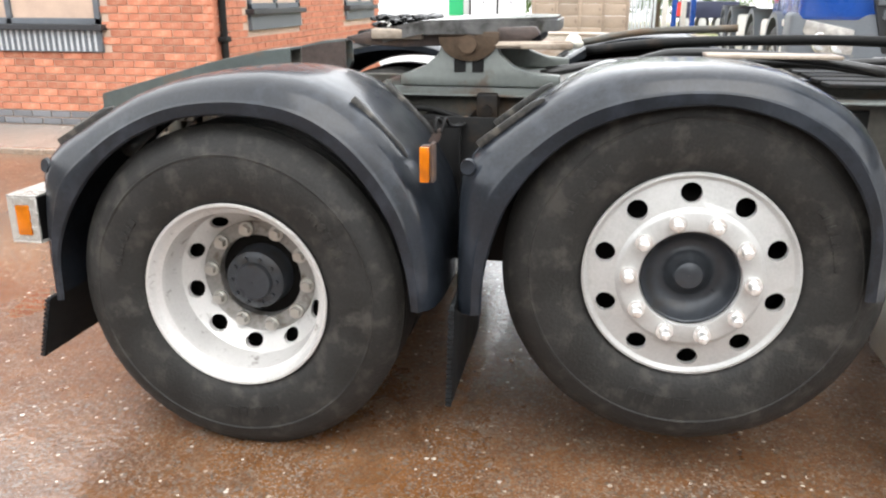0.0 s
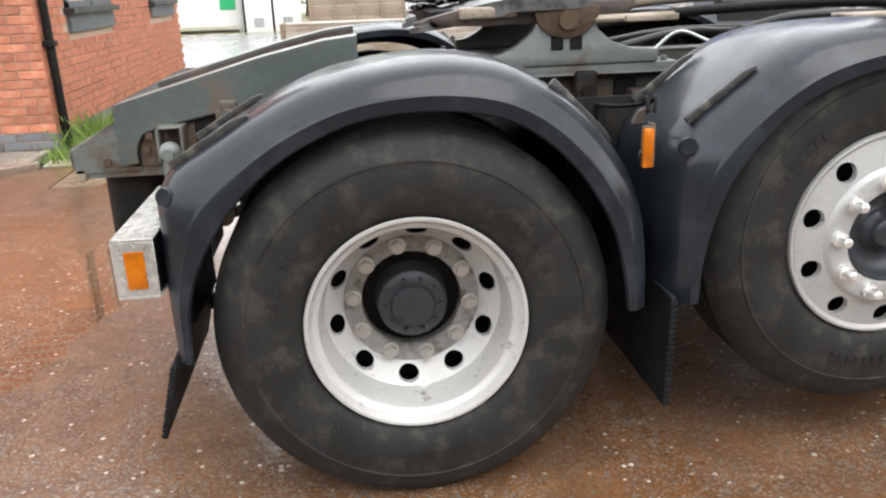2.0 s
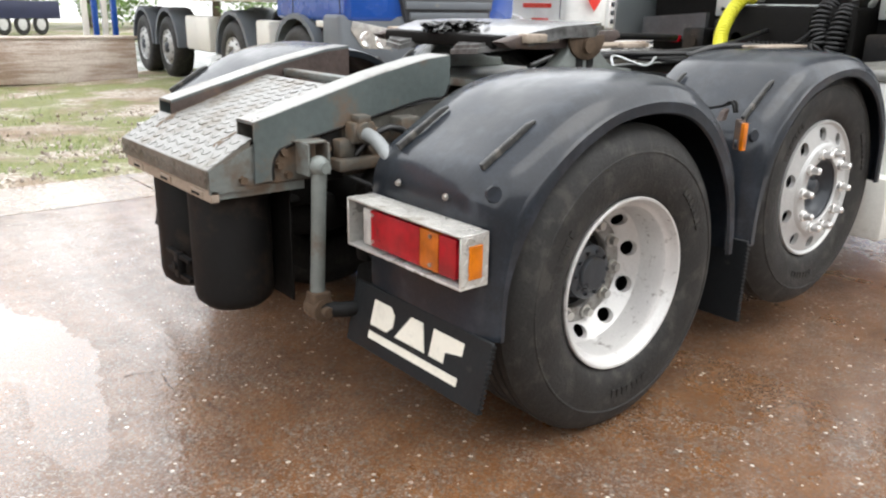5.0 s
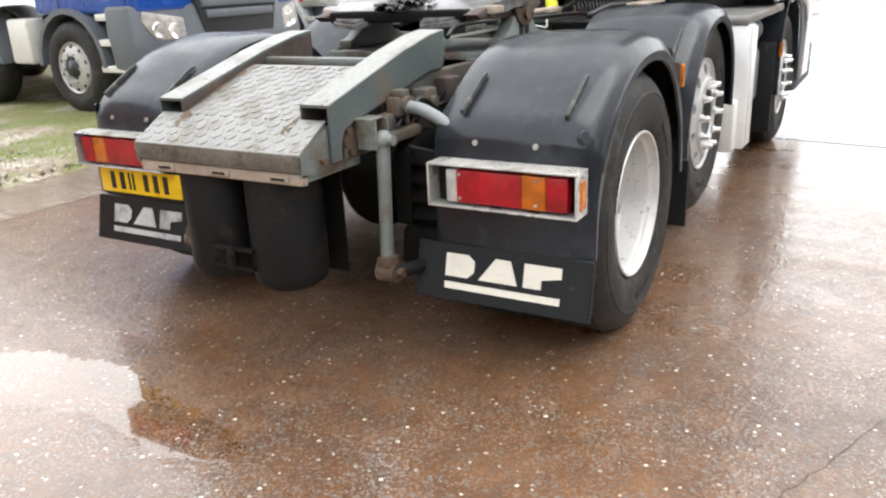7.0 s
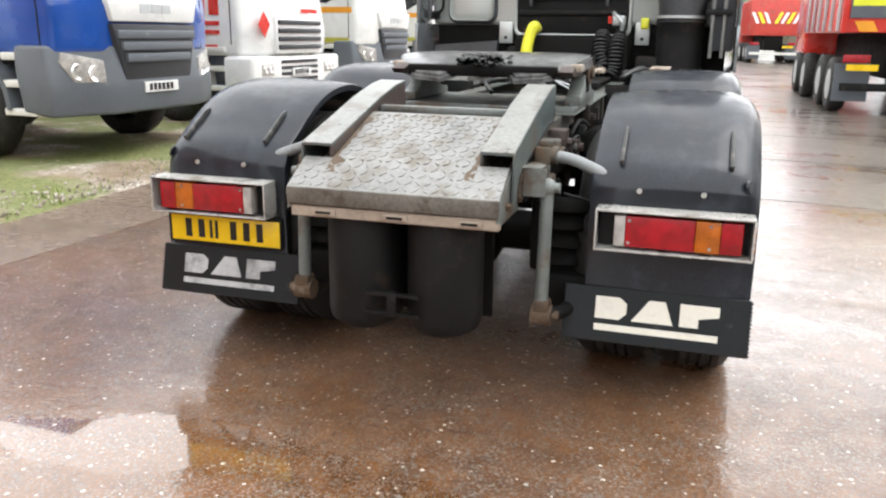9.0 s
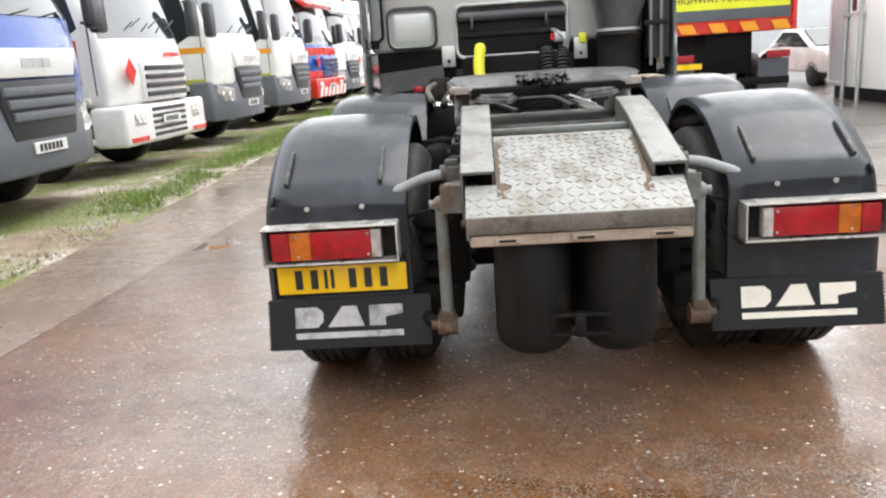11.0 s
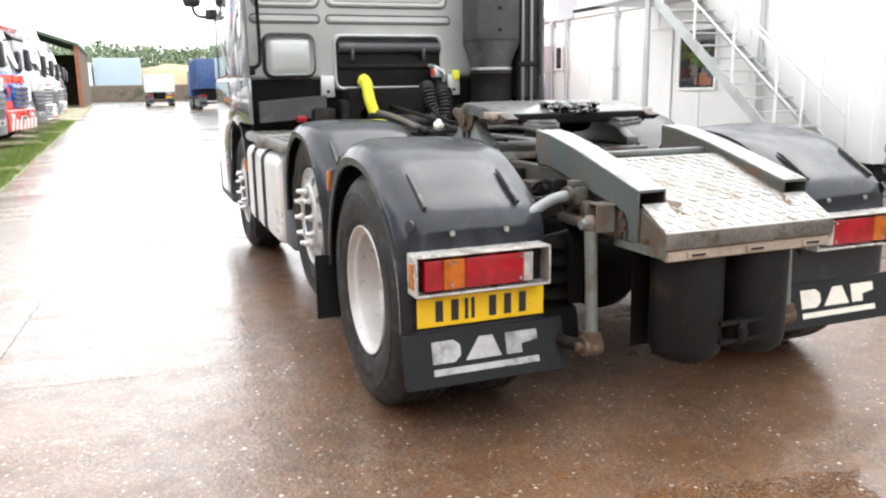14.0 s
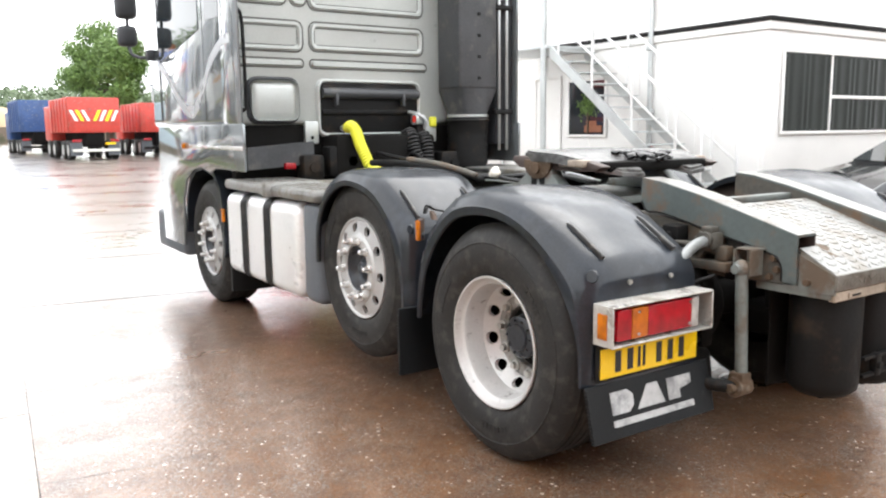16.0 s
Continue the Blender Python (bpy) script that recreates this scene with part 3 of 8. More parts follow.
crack([(-1.05, -1.79), (-0.93, -1.84), (-0.66, -1.96), (-0.35, -2.08), (0.1, -2.24)], 0.0028, 17)
crack([(0.79, 2.80), (0.73, 2.4), (0.70, 2.0), (0.74, 1.6), (0.71, 1.3)], 0.004, 18)
crack([(-1.16, 0.16), (-1.05, 0.13), (-0.95, 0.07), (-0.8, 0.02)], 0.004, 19)
crack([(-1.05, 0.10), (-1.06, -0.04), (-1.0, -0.2), (-0.98, -0.42)], 0.005, 20)
strip_cuts = [-2.3, 0, 1.72, 4.48, 8.3, 12.2, 17, 23, 31, 42, 60, 90]
for a, b in zip(strip_cuts, strip_cuts[1:]):
    bm = B()
    prism(bm, [(a + 0.006, strip_edge(a)), (b - 0.006, strip_edge(b)), (b - 0.006, 3.70 + 0.02 * max(0, b - 4)), (a + 0.006, 3.70 + 0.02 * max(0, a - 4))], "z", -0.04, 0.002)
    tagged(part("concrete_strip", bm, CONCRETE), "damp concrete edge strip beside the yard", "paving", "edge strips", "structure")
bm = B()
prism(bm, [(-26, 2.86), (-2.312, 2.86), (-2.312, 3.70), (-2.60, 3.60), (-3.45, 2.95), (-26, 2.9)], "z", -0.04, -0.002)
tagged(part("yard_corner", bm, YARD), "wet brown paving beside the building", "paving", kind="structure")
bm = B()
prism(bm, [(-26, 2.98), (-3.5, 3.02), (-2.72, 3.66), (-2.72, 4.2), (-26, 4.2)], "z", -0.03, 0.045, 0.008, 1)
tagged(part("pavement", bm, PAVE), "pale concrete pavement along the brick building", "pavement", kind="structure")
bm = B()
prism(bm, [(-26, 2.90), (-3.46, 2.94), (-2.64, 3.61), (-2.64, 3.70), (-2.715, 3.655), (-3.5, 3.015), (-26, 2.975)], "z", -0.03, 0.05, 0.008, 1)
tagged(part("kerb", bm, CONCRETE), "concrete kerb at the pavement edge", "kerb", kind="structure")

# gravel and moss verge with real unevenness
bm = B()
nx, ny = 150, 44
grid = []
for i in range(nx + 1):
    u = i / nx
    x = -2.62 + 20 * u if u < 0.7 else 11.38 + (90 - 11.38) * ((u - 0.7) / 0.3) ** 1.6
    row = []
    for j in range(ny + 1):
        y = 3.69 + 0.02 * max(0, x - 4) + (12.2 - 3.69) * (j / ny) ** 1.15
        h = 0.004 + 0.035 * (0.5 + noise.noise((x * 0.9, y * 0.9, 0))) + 0.015 * noise.noise((x * 3.5, y * 3.5, 2))
        h += 0.05 * min(1, max(0, (y - 4.0 - 0.02 * max(0, x - 4)) / 0.5)) * min(1, max(0, (x - 1.0) / 1.2))
        if j == 0:
            h = -0.004
        row.append(bm.verts.new((x, y + (0.03 * noise.noise((x * 1.7, 0, 4)) if j == 0 else 0), h)))
    grid.append(row)
for i in range(nx):
    for j in range(ny):
        bm.faces.new((grid[i][j], grid[i + 1][j], grid[i + 1][j + 1], grid[i][j + 1]))
tagged(part("verge", bm, VERGE, smooth=60), "gravel verge with moss and thin grass", "verge", kind="structure")
sheet("service_road", [(-40, 12.2), (90, 12.2), (90, 23.6), (-40, 23.6)], -0.005, GREYROAD, "wet grey road behind the gravel")
sheet("far_strip", [(-40, 23.6), (90, 23.6), (90, 46), (-40, 46)], -0.01, VERGE, "mossy gravel behind the road")


def blades(name, spots, label, seed, material=GRASS):
    """Tufts of grass as one mesh: (x, y, spread x, spread y, count, height)."""
    rng = random.Random(seed)
    vs, fs = [], []
    for x0, y0, sx, sy, count, height in spots:
        for _ in range(count):
            x, y = x0 + rng.gauss(0, sx), y0 + rng.gauss(0, sy)
            if noise.noise((x * 1.2, y * 1.2, 7)) < -0.3 or (y < 3.74 + 0.02 * max(0, x - 4)):
                continue
            h, w, a = height * rng.uniform(0.4, 1.3), rng.uniform(0.004, 0.009), rng.uniform(0, 6.28)
            lx, ly = rng.gauss(0, 0.35) * h, rng.gauss(0, 0.35) * h
            k = len(vs)
            vs += [(x - w * math.cos(a), y - w * math.sin(a), 0), (x + w * math.cos(a), y + w * math.sin(a), 0), (x + lx * 0.5, y + ly * 0.5, h * 0.6), (x + lx, y + ly, h)]
            fs += [(k, k + 1, k + 2), (k + 1, k + 3, k + 2)]
    me = bpy.data.meshes.new(name)
    me.from_pydata(vs, [], fs)
    me.materials.append(material)
    return tagged(new(name, me), label, "grass", kind="stuff")


blades("grass", [(-2.2, 4.05, 0.35, 0.16, 1800, 0.06), (-1.9, 5.6, 0.5, 0.3, 2200, 0.06), (-1.2, 10.6, 0.6, 0.4, 1500, 0.09), (1.6, 5.4, 0.9, 0.35, 2600, 0.06), (-1.6, 6.6, 0.9, 1.6, 2600, 0.07), (-1.2, 9.4, 0.8, 0.5, 1500, 0.11), (-2.3, 4.2, 0.14, 0.45, 420, 0.22), (-1.7, 3.95, 0.5, 0.25, 900, 0.06), (0.4, 4.6, 1.5, 0.7, 1500, 0.05), (2.2, 4.5, 1.2, 0.5, 1800, 0.06)], "thin moss and grass on the gravel", 3)
blades("roadside_grass", [(4.5 + 1.1 * k, 4.25 + 0.022 * k, 0.7, 0.33, 3800 if k < 14 else 1600, 0.09) for k in range(32)], "green grass strip along the yard edge", 4)
# loose stones on the verge
rng = random.Random(8)
bm = B()
for k in range(1500):
    x, y = rng.uniform(-2.4, 7.5), 3.75 + 3.6 * rng.random() ** 1.6
    r = rng.uniform(0.008, 0.022)
    bmesh.ops.create_icosphere(bm, subdivisions=0 if False else 1, radius=r, matrix=Matrix.Translation((x, y, 0.025 + 0.02 * rng.random())) @ Euler((rng.random() * 3, rng.random() * 3, 0)).to_matrix().to_4x4() @ Matrix.Diagonal((1.3, 0.9, 0.6, 1)))
tagged(part("loose_stones", bm, PEBBLE), "loose pale stones on the verge", "gravel", kind="stuff")
# weeds at the foot of the building corner
blades("weeds", [(-2.45, 4.6, 0.08, 0.2, 260, 0.28), (-2.5, 3.9, 0.1, 0.1, 120, 0.1)], "green weeds by the drainpipe", 9)

# ---- cabins and stairs on the off side ----
cab_house = empty("site_cabin", "white two-storey stacked site cabins with dark floor band", "building")


def cabin_box(x0, x1, y0, y1, z0, z1, rib_side=True):
    bm = B()
    box(bm, x0, x1, y0, y1, z0, z1, 0.02)
    part("wall", bm, CABIN, cab_house, "white cabin wall panels", 40)


cabin_box(4.4, 13.8, -13.4, -7.0, 0.25, 2.72)
cabin_box(4.4, 12.0, -13.4, -7.0, 2.95, 5.5)
bm = B()
box(bm, 4.36, 12.05, -13.44, -6.96, 2.72, 2.95, 0.01)
part("floor_band", bm, CABIN, cab_house, "pale floor band", 40)
bm = B()
box(bm, 4.345, 12.07, -13.45, -6.945, 2.83, 2.90, 0.004)
part("dark_gutter", bm, BLACK, cab_house, "dark gutter line", 40)
bm = B()
box(bm, 4.3, 12.1, -13.5, -6.9, 5.5, 5.62, 0.02)
part("roof", bm, CLADGREY, cab_house, "flat grey roof", 40)
bm = B()
box(bm, 12.08, 13.85, -9.95, -6.95, 2.72, 2.80, 0.01)
part("lower_roof", bm, CLADGREY, cab_house, "flat grey felt roof", 40)
bm = B()
box(bm, 12.15, 13.1, -9.0, -7.15, 2.80, 3.75, 0.02)
part("plant_box", bm, CLADGREY, cab_house, "grey ribbed roof box", 40)
bm = B()
box(bm, 12.05, 13.2, -9.1, -7.05, 3.75, 3.82, 0.01)
part("plant_box_lid", bm, GREYPL, cab_house, "", 40)
# base skids are one black block, coloured for the shade beneath
bm = B()
box(bm, 4.5, 13.7, -13.3, -7.1, -0.03, 0.25)
part("base_skid", bm, BLACK, cab_house, "base skids blackened for the shade under the cabins", 40)
for k in range(8):
    bm = B()
    x = 4.46 + k * 1.16
    box(bm, x, x + 0.03, -6.998, -6.985, 0.27, 2.7, 0.003, 1)
    part("panel_joint", bm, CABIN, cab_house)


def cabin_window(face, a0, a1, z0, z1, mull=()):
    """face 'y': in the long side (a along x); 'x': in the end (a along y)."""
    bm = B()
    f = 0.045
    at = -6.98 if face == "y" else 4.38

    def bar(b0, b1, c0, c1, d0=-0.02, d1=0.03):
        if face == "y":
            box(bm, b0, b1, at - d0 - 0.02, at + d1, c0, c1, 0.004, 1)
        else:
            box(bm, at - d1, at + d0 + 0.02, b0, b1, c0, c1, 0.004, 1)
    bar(a0 - f, a1 + f, z1, z1 + f)
    bar(a0 - f, a1 + f, z0 - f, z0)
    bar(a0 - f, a0, z0, z1)
    bar(a1, a1 + f, z0, z1)
    for mm in mull:
        bar(mm - f / 2, mm + f / 2, z0, z1)
    w = part("window_frame", bm, CABIN, cab_house, "white window frame", 40)
    bm = B()
    if face == "y":
        box(bm, a0, a1, at - 0.01, at + 0.005, z0, z1)
    else:
        box(bm, at - 0.005, at + 0.01, a0, a1, z0, z1)
    part("pane", bm, GLASSD, w, "dark window pane")
    return w


cabin_window("y", 7.55, 8.45, 1.26, 2.2)
w = cabin_window("x", -10.6, -7.34, 1.30, 2.42, (-8.52,))
for start, count in ((-7.36, 57), (-8.56, 100)):
    bm = B()
    fold = [(start - 0.02 * k, 4.362 - 0.008 * (0.5 + 0.5 * math.sin(k * 0.72 + 1.5 * math.sin(k * 0.23)))) for k in range(count)]
    prism(bm, [(x, y) for y, x in fold] + [(4.372, fold[-1][0]), (4.372, fold[0][0])], "z", 1.31, 2.41)
    part("curtain", bm, CURTAIN, w, "dark grey curtain behind the glass", 60)
bm = B()
box(bm, 4.345, 4.37, -10.6, -8.54, 1.78, 1.83, 0.004)
part("transom", bm, CABIN, w, "white window transom", 40)
cabin_window("y", 12.55, 12.8, 1.7, 2.15)
w = cabin_window("y", 13.05, 13.7, 0.35, 2.2)
w.children[0].data.materials[0] = CLADGREY
w = cabin_window("y", 8.72, 9.38, 0.35, 2.28)
w.children[0].data.materials[0] = CABIN
for x in (6.5, 10.4, 12.3, 12.95):
    bm = B()
    cyl(bm, (x, -6.93, 0.0), (x, -6.93, 5.4 if x < 12 else 2.72), 0.04, 12)
    for z in (1.6, 2.6, 4.0)[:3 if x < 12 else 2]:
        box(bm, x - 0.06, x + 0.06, -6.99, -6.88, z, z + 0.07, 0.006)
    part("downpipe", bm, GALV, cab_house, "rust-stained grey downpipe", 40)
for a, b, c, d in ((7.62, 8.05, 1.3, 1.42), (7.75, 8.0, 1.42, 1.5)):
    bm = B()
    box(bm, a, b, -7.03, -6.968, c, d)
    part("window_box", bm, RUSTORANGE, cab_house, "dull red box behind the window")
rng = random.Random(31)
vs, fs = [], []
for _ in range(260):
    q = Vector((7.95 + rng.gauss(0, 0.1), -6.95 + rng.uniform(-0.015, 0.012), 1.76 + rng.gauss(0, 0.09)))
    u = Vector((rng.gauss(0, 1), rng.gauss(0, 0.2), rng.gauss(0, 1))).normalized()
    v = u.orthogonal().normalized()
    k = len(vs)
    vs += [tuple(q - u * 0.035), tuple(q + v * 0.014), tuple(q + u * 0.035), tuple(q - v * 0.014)]
    fs.append((k, k + 1, k + 2, k + 3))
plant = empty("potted_plant", "green leafy pot plant in the cabin window", "plant", Matrix.Identity(4))
me = bpy.data.meshes.new("foliage")
me.from_pydata(vs, [], fs)
me.materials.append(LEAVES)
ob = new("foliage", me)
ob.parent = plant
bm = B()
cyl(bm, (7.95, -6.955, 1.26), (7.95, -6.955, 1.66), 0.018, 8)
part("stem", bm, WOODEN, plant, "", 50)

stairs = empty("outside_stair", "galvanised steel outside staircase up the cabins", "staircase")
sx0, sx1, sz1, rise = 4.20, 7.80, 2.76, 0.767
for y in (-5.93, -6.72):
    bm = B()
    prism(bm, [(sx0, 0.0), (sx0 + 0.22, 0.0), (sx1, sz1 - 0.19), (sx1, sz1)], "y", y - 0.02, y + 0.02)
    part("stringer", bm, GALV, stairs, "pale steel stringer", 40)
    bm = B()
    tube(bm, [(sx0 + 0.45, y, 0.36), (sx0 + 0.45, y, 1.36), (sx1, y, sz1 + 1.0), (sx1 + 1.3, y, sz1 + 1.0)], 0.022, 8)
    part("handrail", bm, STAIRW, stairs, "", 50)
    bm = B()
    tube(bm, [(sx0 + 0.45, y, 0.86), (sx1, y, sz1 + 0.5), (sx1 + 1.3, y, sz1 + 0.5)], 0.018, 8)
    part("middle_rail", bm, STAIRW, stairs, "", 50)
    for x in (5.1, 5.95, 6.8, 7.6):
        bm = B()
        cyl(bm, (x, y, (x - sx0) * rise - 0.1), (x, y, (x - sx0) * rise + 0.98), 0.02, 8)
        part("baluster", bm, STAIRW, stairs, "", 50)
n = 14
bm = B()
box(bm, -0.12, 0.12, -6.70, -5.95, -0.012, 0.012, 0.004, 1)
tread0 = None
for k in range(n):
    x = sx0 + 0.26 + k * (sx1 - sx0 - 0.2) / n
    at = Matrix.Translation((x, 0, 0.17 + k * (sz1 - 0.1) / n))
    if tread0 is None:
        tread0 = part("tread", bm, GALV, stairs, "", 40, at)
    else:
        again(tread0, at=at)
bm = B()
box(bm, sx1, sx1 + 1.6, -6.9, -5.85, sz1 - 0.06, sz1, 0.006)
part("landing", bm, GALV, stairs, "steel landing", 40)
for x in (7.9,):
    bm = B()
    cyl(bm, (x, -5.87, 0), (x, -5.87, sz1 + 1.0), 0.05, 12)
    part("landing_post", bm, GALV, stairs, "grey steel post", 40)

# lower cabin and shed further along
low = empty("store_cabin", "low white store cabin with narrow doors", "building")
bm = B()
box(bm, 20.6, 24.0, -14.4, -11.6, 0.0, 2.35, 0.02)
part("wall", bm, CABIN, low, "", 40)
bm = B()
box(bm, 20.5, 24.1, -14.5, -11.5, 2.35, 2.45, 0.02)
part("roof", bm, CLADGREY, low, "", 40)
for x in (21.0, 22.1):
    bm = B()
    box(bm, x, x + 0.7, -11.6, -11.58, 0.1, 2.1, 0.006)
    d = part("door", bm, CABIN, low, "", 40)
    bm = B()
    box(bm, x + 0.2, x + 0.45, -11.582, -11.57, 1.4, 1.8)
    part("door_pane", bm, GLASSD, d)
shed = empty("gabled_shed", "pale grey gabled industrial shed", "building")
bm = B()
prism(bm, [(-22.5, 0), (-22.5, 4.8), (-17, 6.0), (-12.5, 4.9), (-12.5, 0)], "x", 40, 62)
part("cladding_wall", bm, CLADGREY, shed, "pale cladding", 40)
bm = B()
prism(bm, [(-22.8, 4.78), (-22.8, 4.9), (-17, 6.16), (-12.2, 4.98), (-12.2, 4.86), (-17, 6.02)], "x", 39.7, 62.3)
part("roof", bm, GREYPL, shed, "dark roof edge", 40)
low2 = empty("lean_to", "low grey shed with dark fence", "building")
bm = B()
box(bm, 30, 38, -17, -11, 0, 2.6, 0.02)
part("wall", bm, CLADGREY, low2, "", 40)

# ---- behind: container, cabinets, fence ----
cont = empty("site_container", "white container cabin with a green sign", "container")
bm = B()
box(bm, -8.8, -3.2, 24.6, 27.1, 0.18, 3.0, 0.04)
part("container_body", bm, CABIN, cont, "", 40)
for k in range(8):
    bm = B()
    box(bm, -8.6 + k * 0.68, -8.57 + k * 0.68, 24.585, 24.6, 0.3, 2.9)
    part("panel_rib", bm, CABIN, cont)
bm = B()
box(bm, -4.0, -3.5, 24.56, 24.598, 0.72, 1.55, 0.004)
part("sign", bm, GREEN, cont, "green notice")
bm = B()
for x in (-8.5, -5.8, -3.4):
    box(bm, x - 0.06, x + 0.06, 24.65, 24.8, -0.02, 0.2)
part("feet", bm, GALV, cont)


def locker(x):
    c = empty("plant_locker", "tall white equipment cabinet with dark louvre", "cabinet", Matrix.Translation((x, 24.2, -0.01)), "row of white cabinets")
    bm = B()
    box(bm, -0.42, 0.42, 0, 0.7, 0, 1.56, 0.014)
    part("cabinet_body", bm, CABIN, c, "", 40)
    bm = B()
    box(bm, -0.37, 0.37, -0.012, 0.0, 0.06, 1.50, 0.005)
    d = part("cabinet_door", bm, CABIN, c, "", 40)
    bm = B()
    for k in range(6):
        box(bm, -0.16, 0.16, -0.02, -0.011, 0.16 + k * 0.05, 0.185 + k * 0.05)
    part("louvre", bm, GREYPL, d)
    bm = B()
    box(bm, -0.03, 0.03, -0.03, -0.011, 1.12, 1.2, 0.004)
    part("door_lock", bm, DARKPL, d)
    bm = B()
    box(bm, -0.49, -0.42, 0.02, 0.68, 0, 1.60)
    box(bm, -0.49, 0.42, 0.02, 0.68, 1.56, 1.60)
    part("dark_frame", bm, BLACK, c)


for x in (-2.76, -1.84):
    locker(x)
fence = empty("panel_fence", "weathered brown concrete panel fence with posts", "fence")
px = -1.1
post = None
panel = None
for k in range(5):
    x = px + k * 0.76
    bm = B()
    box(bm, -0.045, 0.045, -0.06, 0.06, 0, 1.60, 0.01)
    if post is None:
        post = part("post", bm, FENCEC, fence, "", 40, Matrix.Translation((x, 24.0, -0.01)))
    else:
        bm.free()
        again(post, at=Matrix.Translation((x, 24.0, -0.01)))
    if k < 4:
        for j in range(4):
            at = Matrix.Translation((x + 0.38, 24.0, 0.185 + j * 0.37))
            if panel is None:
                bm = B()
                box(bm, -0.338, 0.338, -0.03, 0.03, -0.182, 0.182, 0.012)
                panel = part("panel", bm, FENCEC, fence, "", 40, at)
            else:
                again(panel, at=at)
gate = empty("palisade_fence", "grey steel palisade fencing", "fence")
pale = None
for k in range(8):
    at = Matrix.Translation((1.98 + k * 0.115, 24.1, 0.0))
    if pale is None:
        bm = B()
        prism(bm, [(-0.035, 0), (0.035, 0), (0.035, 1.5), (0, 1.6), (-0.035, 1.5)], "y", -0.01, 0.01)
        pale = part("pale", bm, GALV, gate, "", 40, at)
    else:
        again(pale, at=at)
bm = B()
for z in (0.3, 1.25):
    box(bm, 1.94, 2.84, 24.12, 24.16, z, z + 0.05)
part("rail", bm, GALV, gate)

# long weathered barrier on the gravel
bm = B()
box(bm, 0, 3.7, -0.22, 0.22, 0, 0.68, 0.025, 2)
bar = empty("barrier_block", "long weathered concrete barrier block streaked brown and white", "barrier", Matrix.Translation((-1.1, 11.35, 0.03)) @ Matrix.Rotation(radians(-5), 4, "Z"))
part("block", bm, BARRIER, bar, "", 40)
bm = B()
box(bm, -0.05, 0.05, -0.235, 0.235, 0, 0.71, 0.02)
part("end_post", bm, FENCEC, bar, "brown end post", 40)
bm = B()
box(bm, 0.05, 3.74, -0.24, 0.24, 0.672, 0.71, 0.012)
part("cap_board", bm, BARRIER, bar, "", 40)
white = empty("white_container", "white container beyond the panel fence", "container", Matrix.Translation((0.03, 29.0, 0)))
bm = B()
box(bm, -1.03, 1.03, 0, 2.4, -0.01, 3.0, 0.03)
part("container_shell", bm, CABIN, white, "", 40)

# ---- trees ----
def tree(name, x, y, height, spread, leaves, seed, material=LEAVES, label="full green leafy tree", trunk_h=0.25, leaf=0.16, group=""):
    t = empty(name, label, "tree", Matrix.Translation((x, y, -0.04)), group)
    rng = random.Random(seed)
    bm = B()
    cyl(bm, (0, 0, 0), (0, 0, height * 0.5), 0.035 * height, 10, 0.012 * height)
    centres = []
    for k in range(12):
        a, e = rng.uniform(0, 6.28), rng.uniform(0.3, 1.2)
        ln = spread * rng.uniform(0.5, 0.95)
        base = Vector((0, 0, height * rng.uniform(trunk_h, 0.5)))
        tip = base + Vector((math.cos(a) * math.cos(e) * ln, math.sin(a) * math.cos(e) * ln, math.sin(e) * ln + height * 0.1))
        cyl(bm, base, tip, 0.012 * height, 6, 0.003 * height)
        centres.append(tip)
    part("trunk", bm, WOODEN, t, "", 60)
    for k in range(16):
        a, r = rng.uniform(0, 6.28), spread * math.sqrt(rng.random()) * 0.85
        centres.append(Vector((r * math.cos(a), r * math.sin(a), height * rng.uniform(trunk_h + 0.1, 0.95) * (1 - 0.25 * (r / spread) ** 2))))
    vs, fs = [], []
    for _ in range(leaves):
        c = rng.choice(centres)
        d = Vector((rng.gauss(0, 1), rng.gauss(0, 1), rng.gauss(0, 0.8))).normalized() * spread * 0.33 * rng.random() ** 0.4
        q = c + d
        u = Vector((rng.gauss(0, 1), rng.gauss(0, 1), rng.gauss(0, 1))).normalized()
        v = u.orthogonal().normalized()
        s = leaf * rng.uniform(0.5, 1.2)
        k = len(vs)
        vs += [q - u * s, q + v * s * 0.45, q + u * s, q - v * s * 0.45]
        fs.append((k, k + 1, k + 2, k + 3))
    me = bpy.data.meshes.new("crown")
    me.from_pydata([tuple(q) for q in vs], [], fs)
    me.materials.append(material)
    o = new("crown", me)
    o.parent = t
    return t


tree("broadleaf_tree", 58.3, -8.6, 10.2, 3.1, 30000, 1, leaf=0.13)
tree("hedge_tree", 3.6, 35.5, 6.0, 3.4, 15000, 2, leaf=0.14, trunk_h=0.1, label="dense green tree behind the fence")
tree("hedge_tree", -1.6, 38, 6.5, 3.8, 12000, 3, leaf=0.14, trunk_h=0.1, label="dense green tree behind the fence")
tree("hedge_tree", 9.5, 37, 6.5, 3.6, 13500, 4, leaf=0.14, trunk_h=0.1, label="dense green tree behind the fence")
tree("hedge_tree", 16, 38, 7.5, 4.2, 10500, 5, leaf=0.16, trunk_h=0.1, label="dense green tree behind the lorries")
tree("row_tree", 30, 19, 9, 5, 15000, 6, leaf=0.2, trunk_h=0.15, label="green tree behind the lorry row")
tree("row_tree", 44, 20, 9.5, 5.5, 15000, 7, leaf=0.2, trunk_h=0.15, label="green tree behind the lorry row")
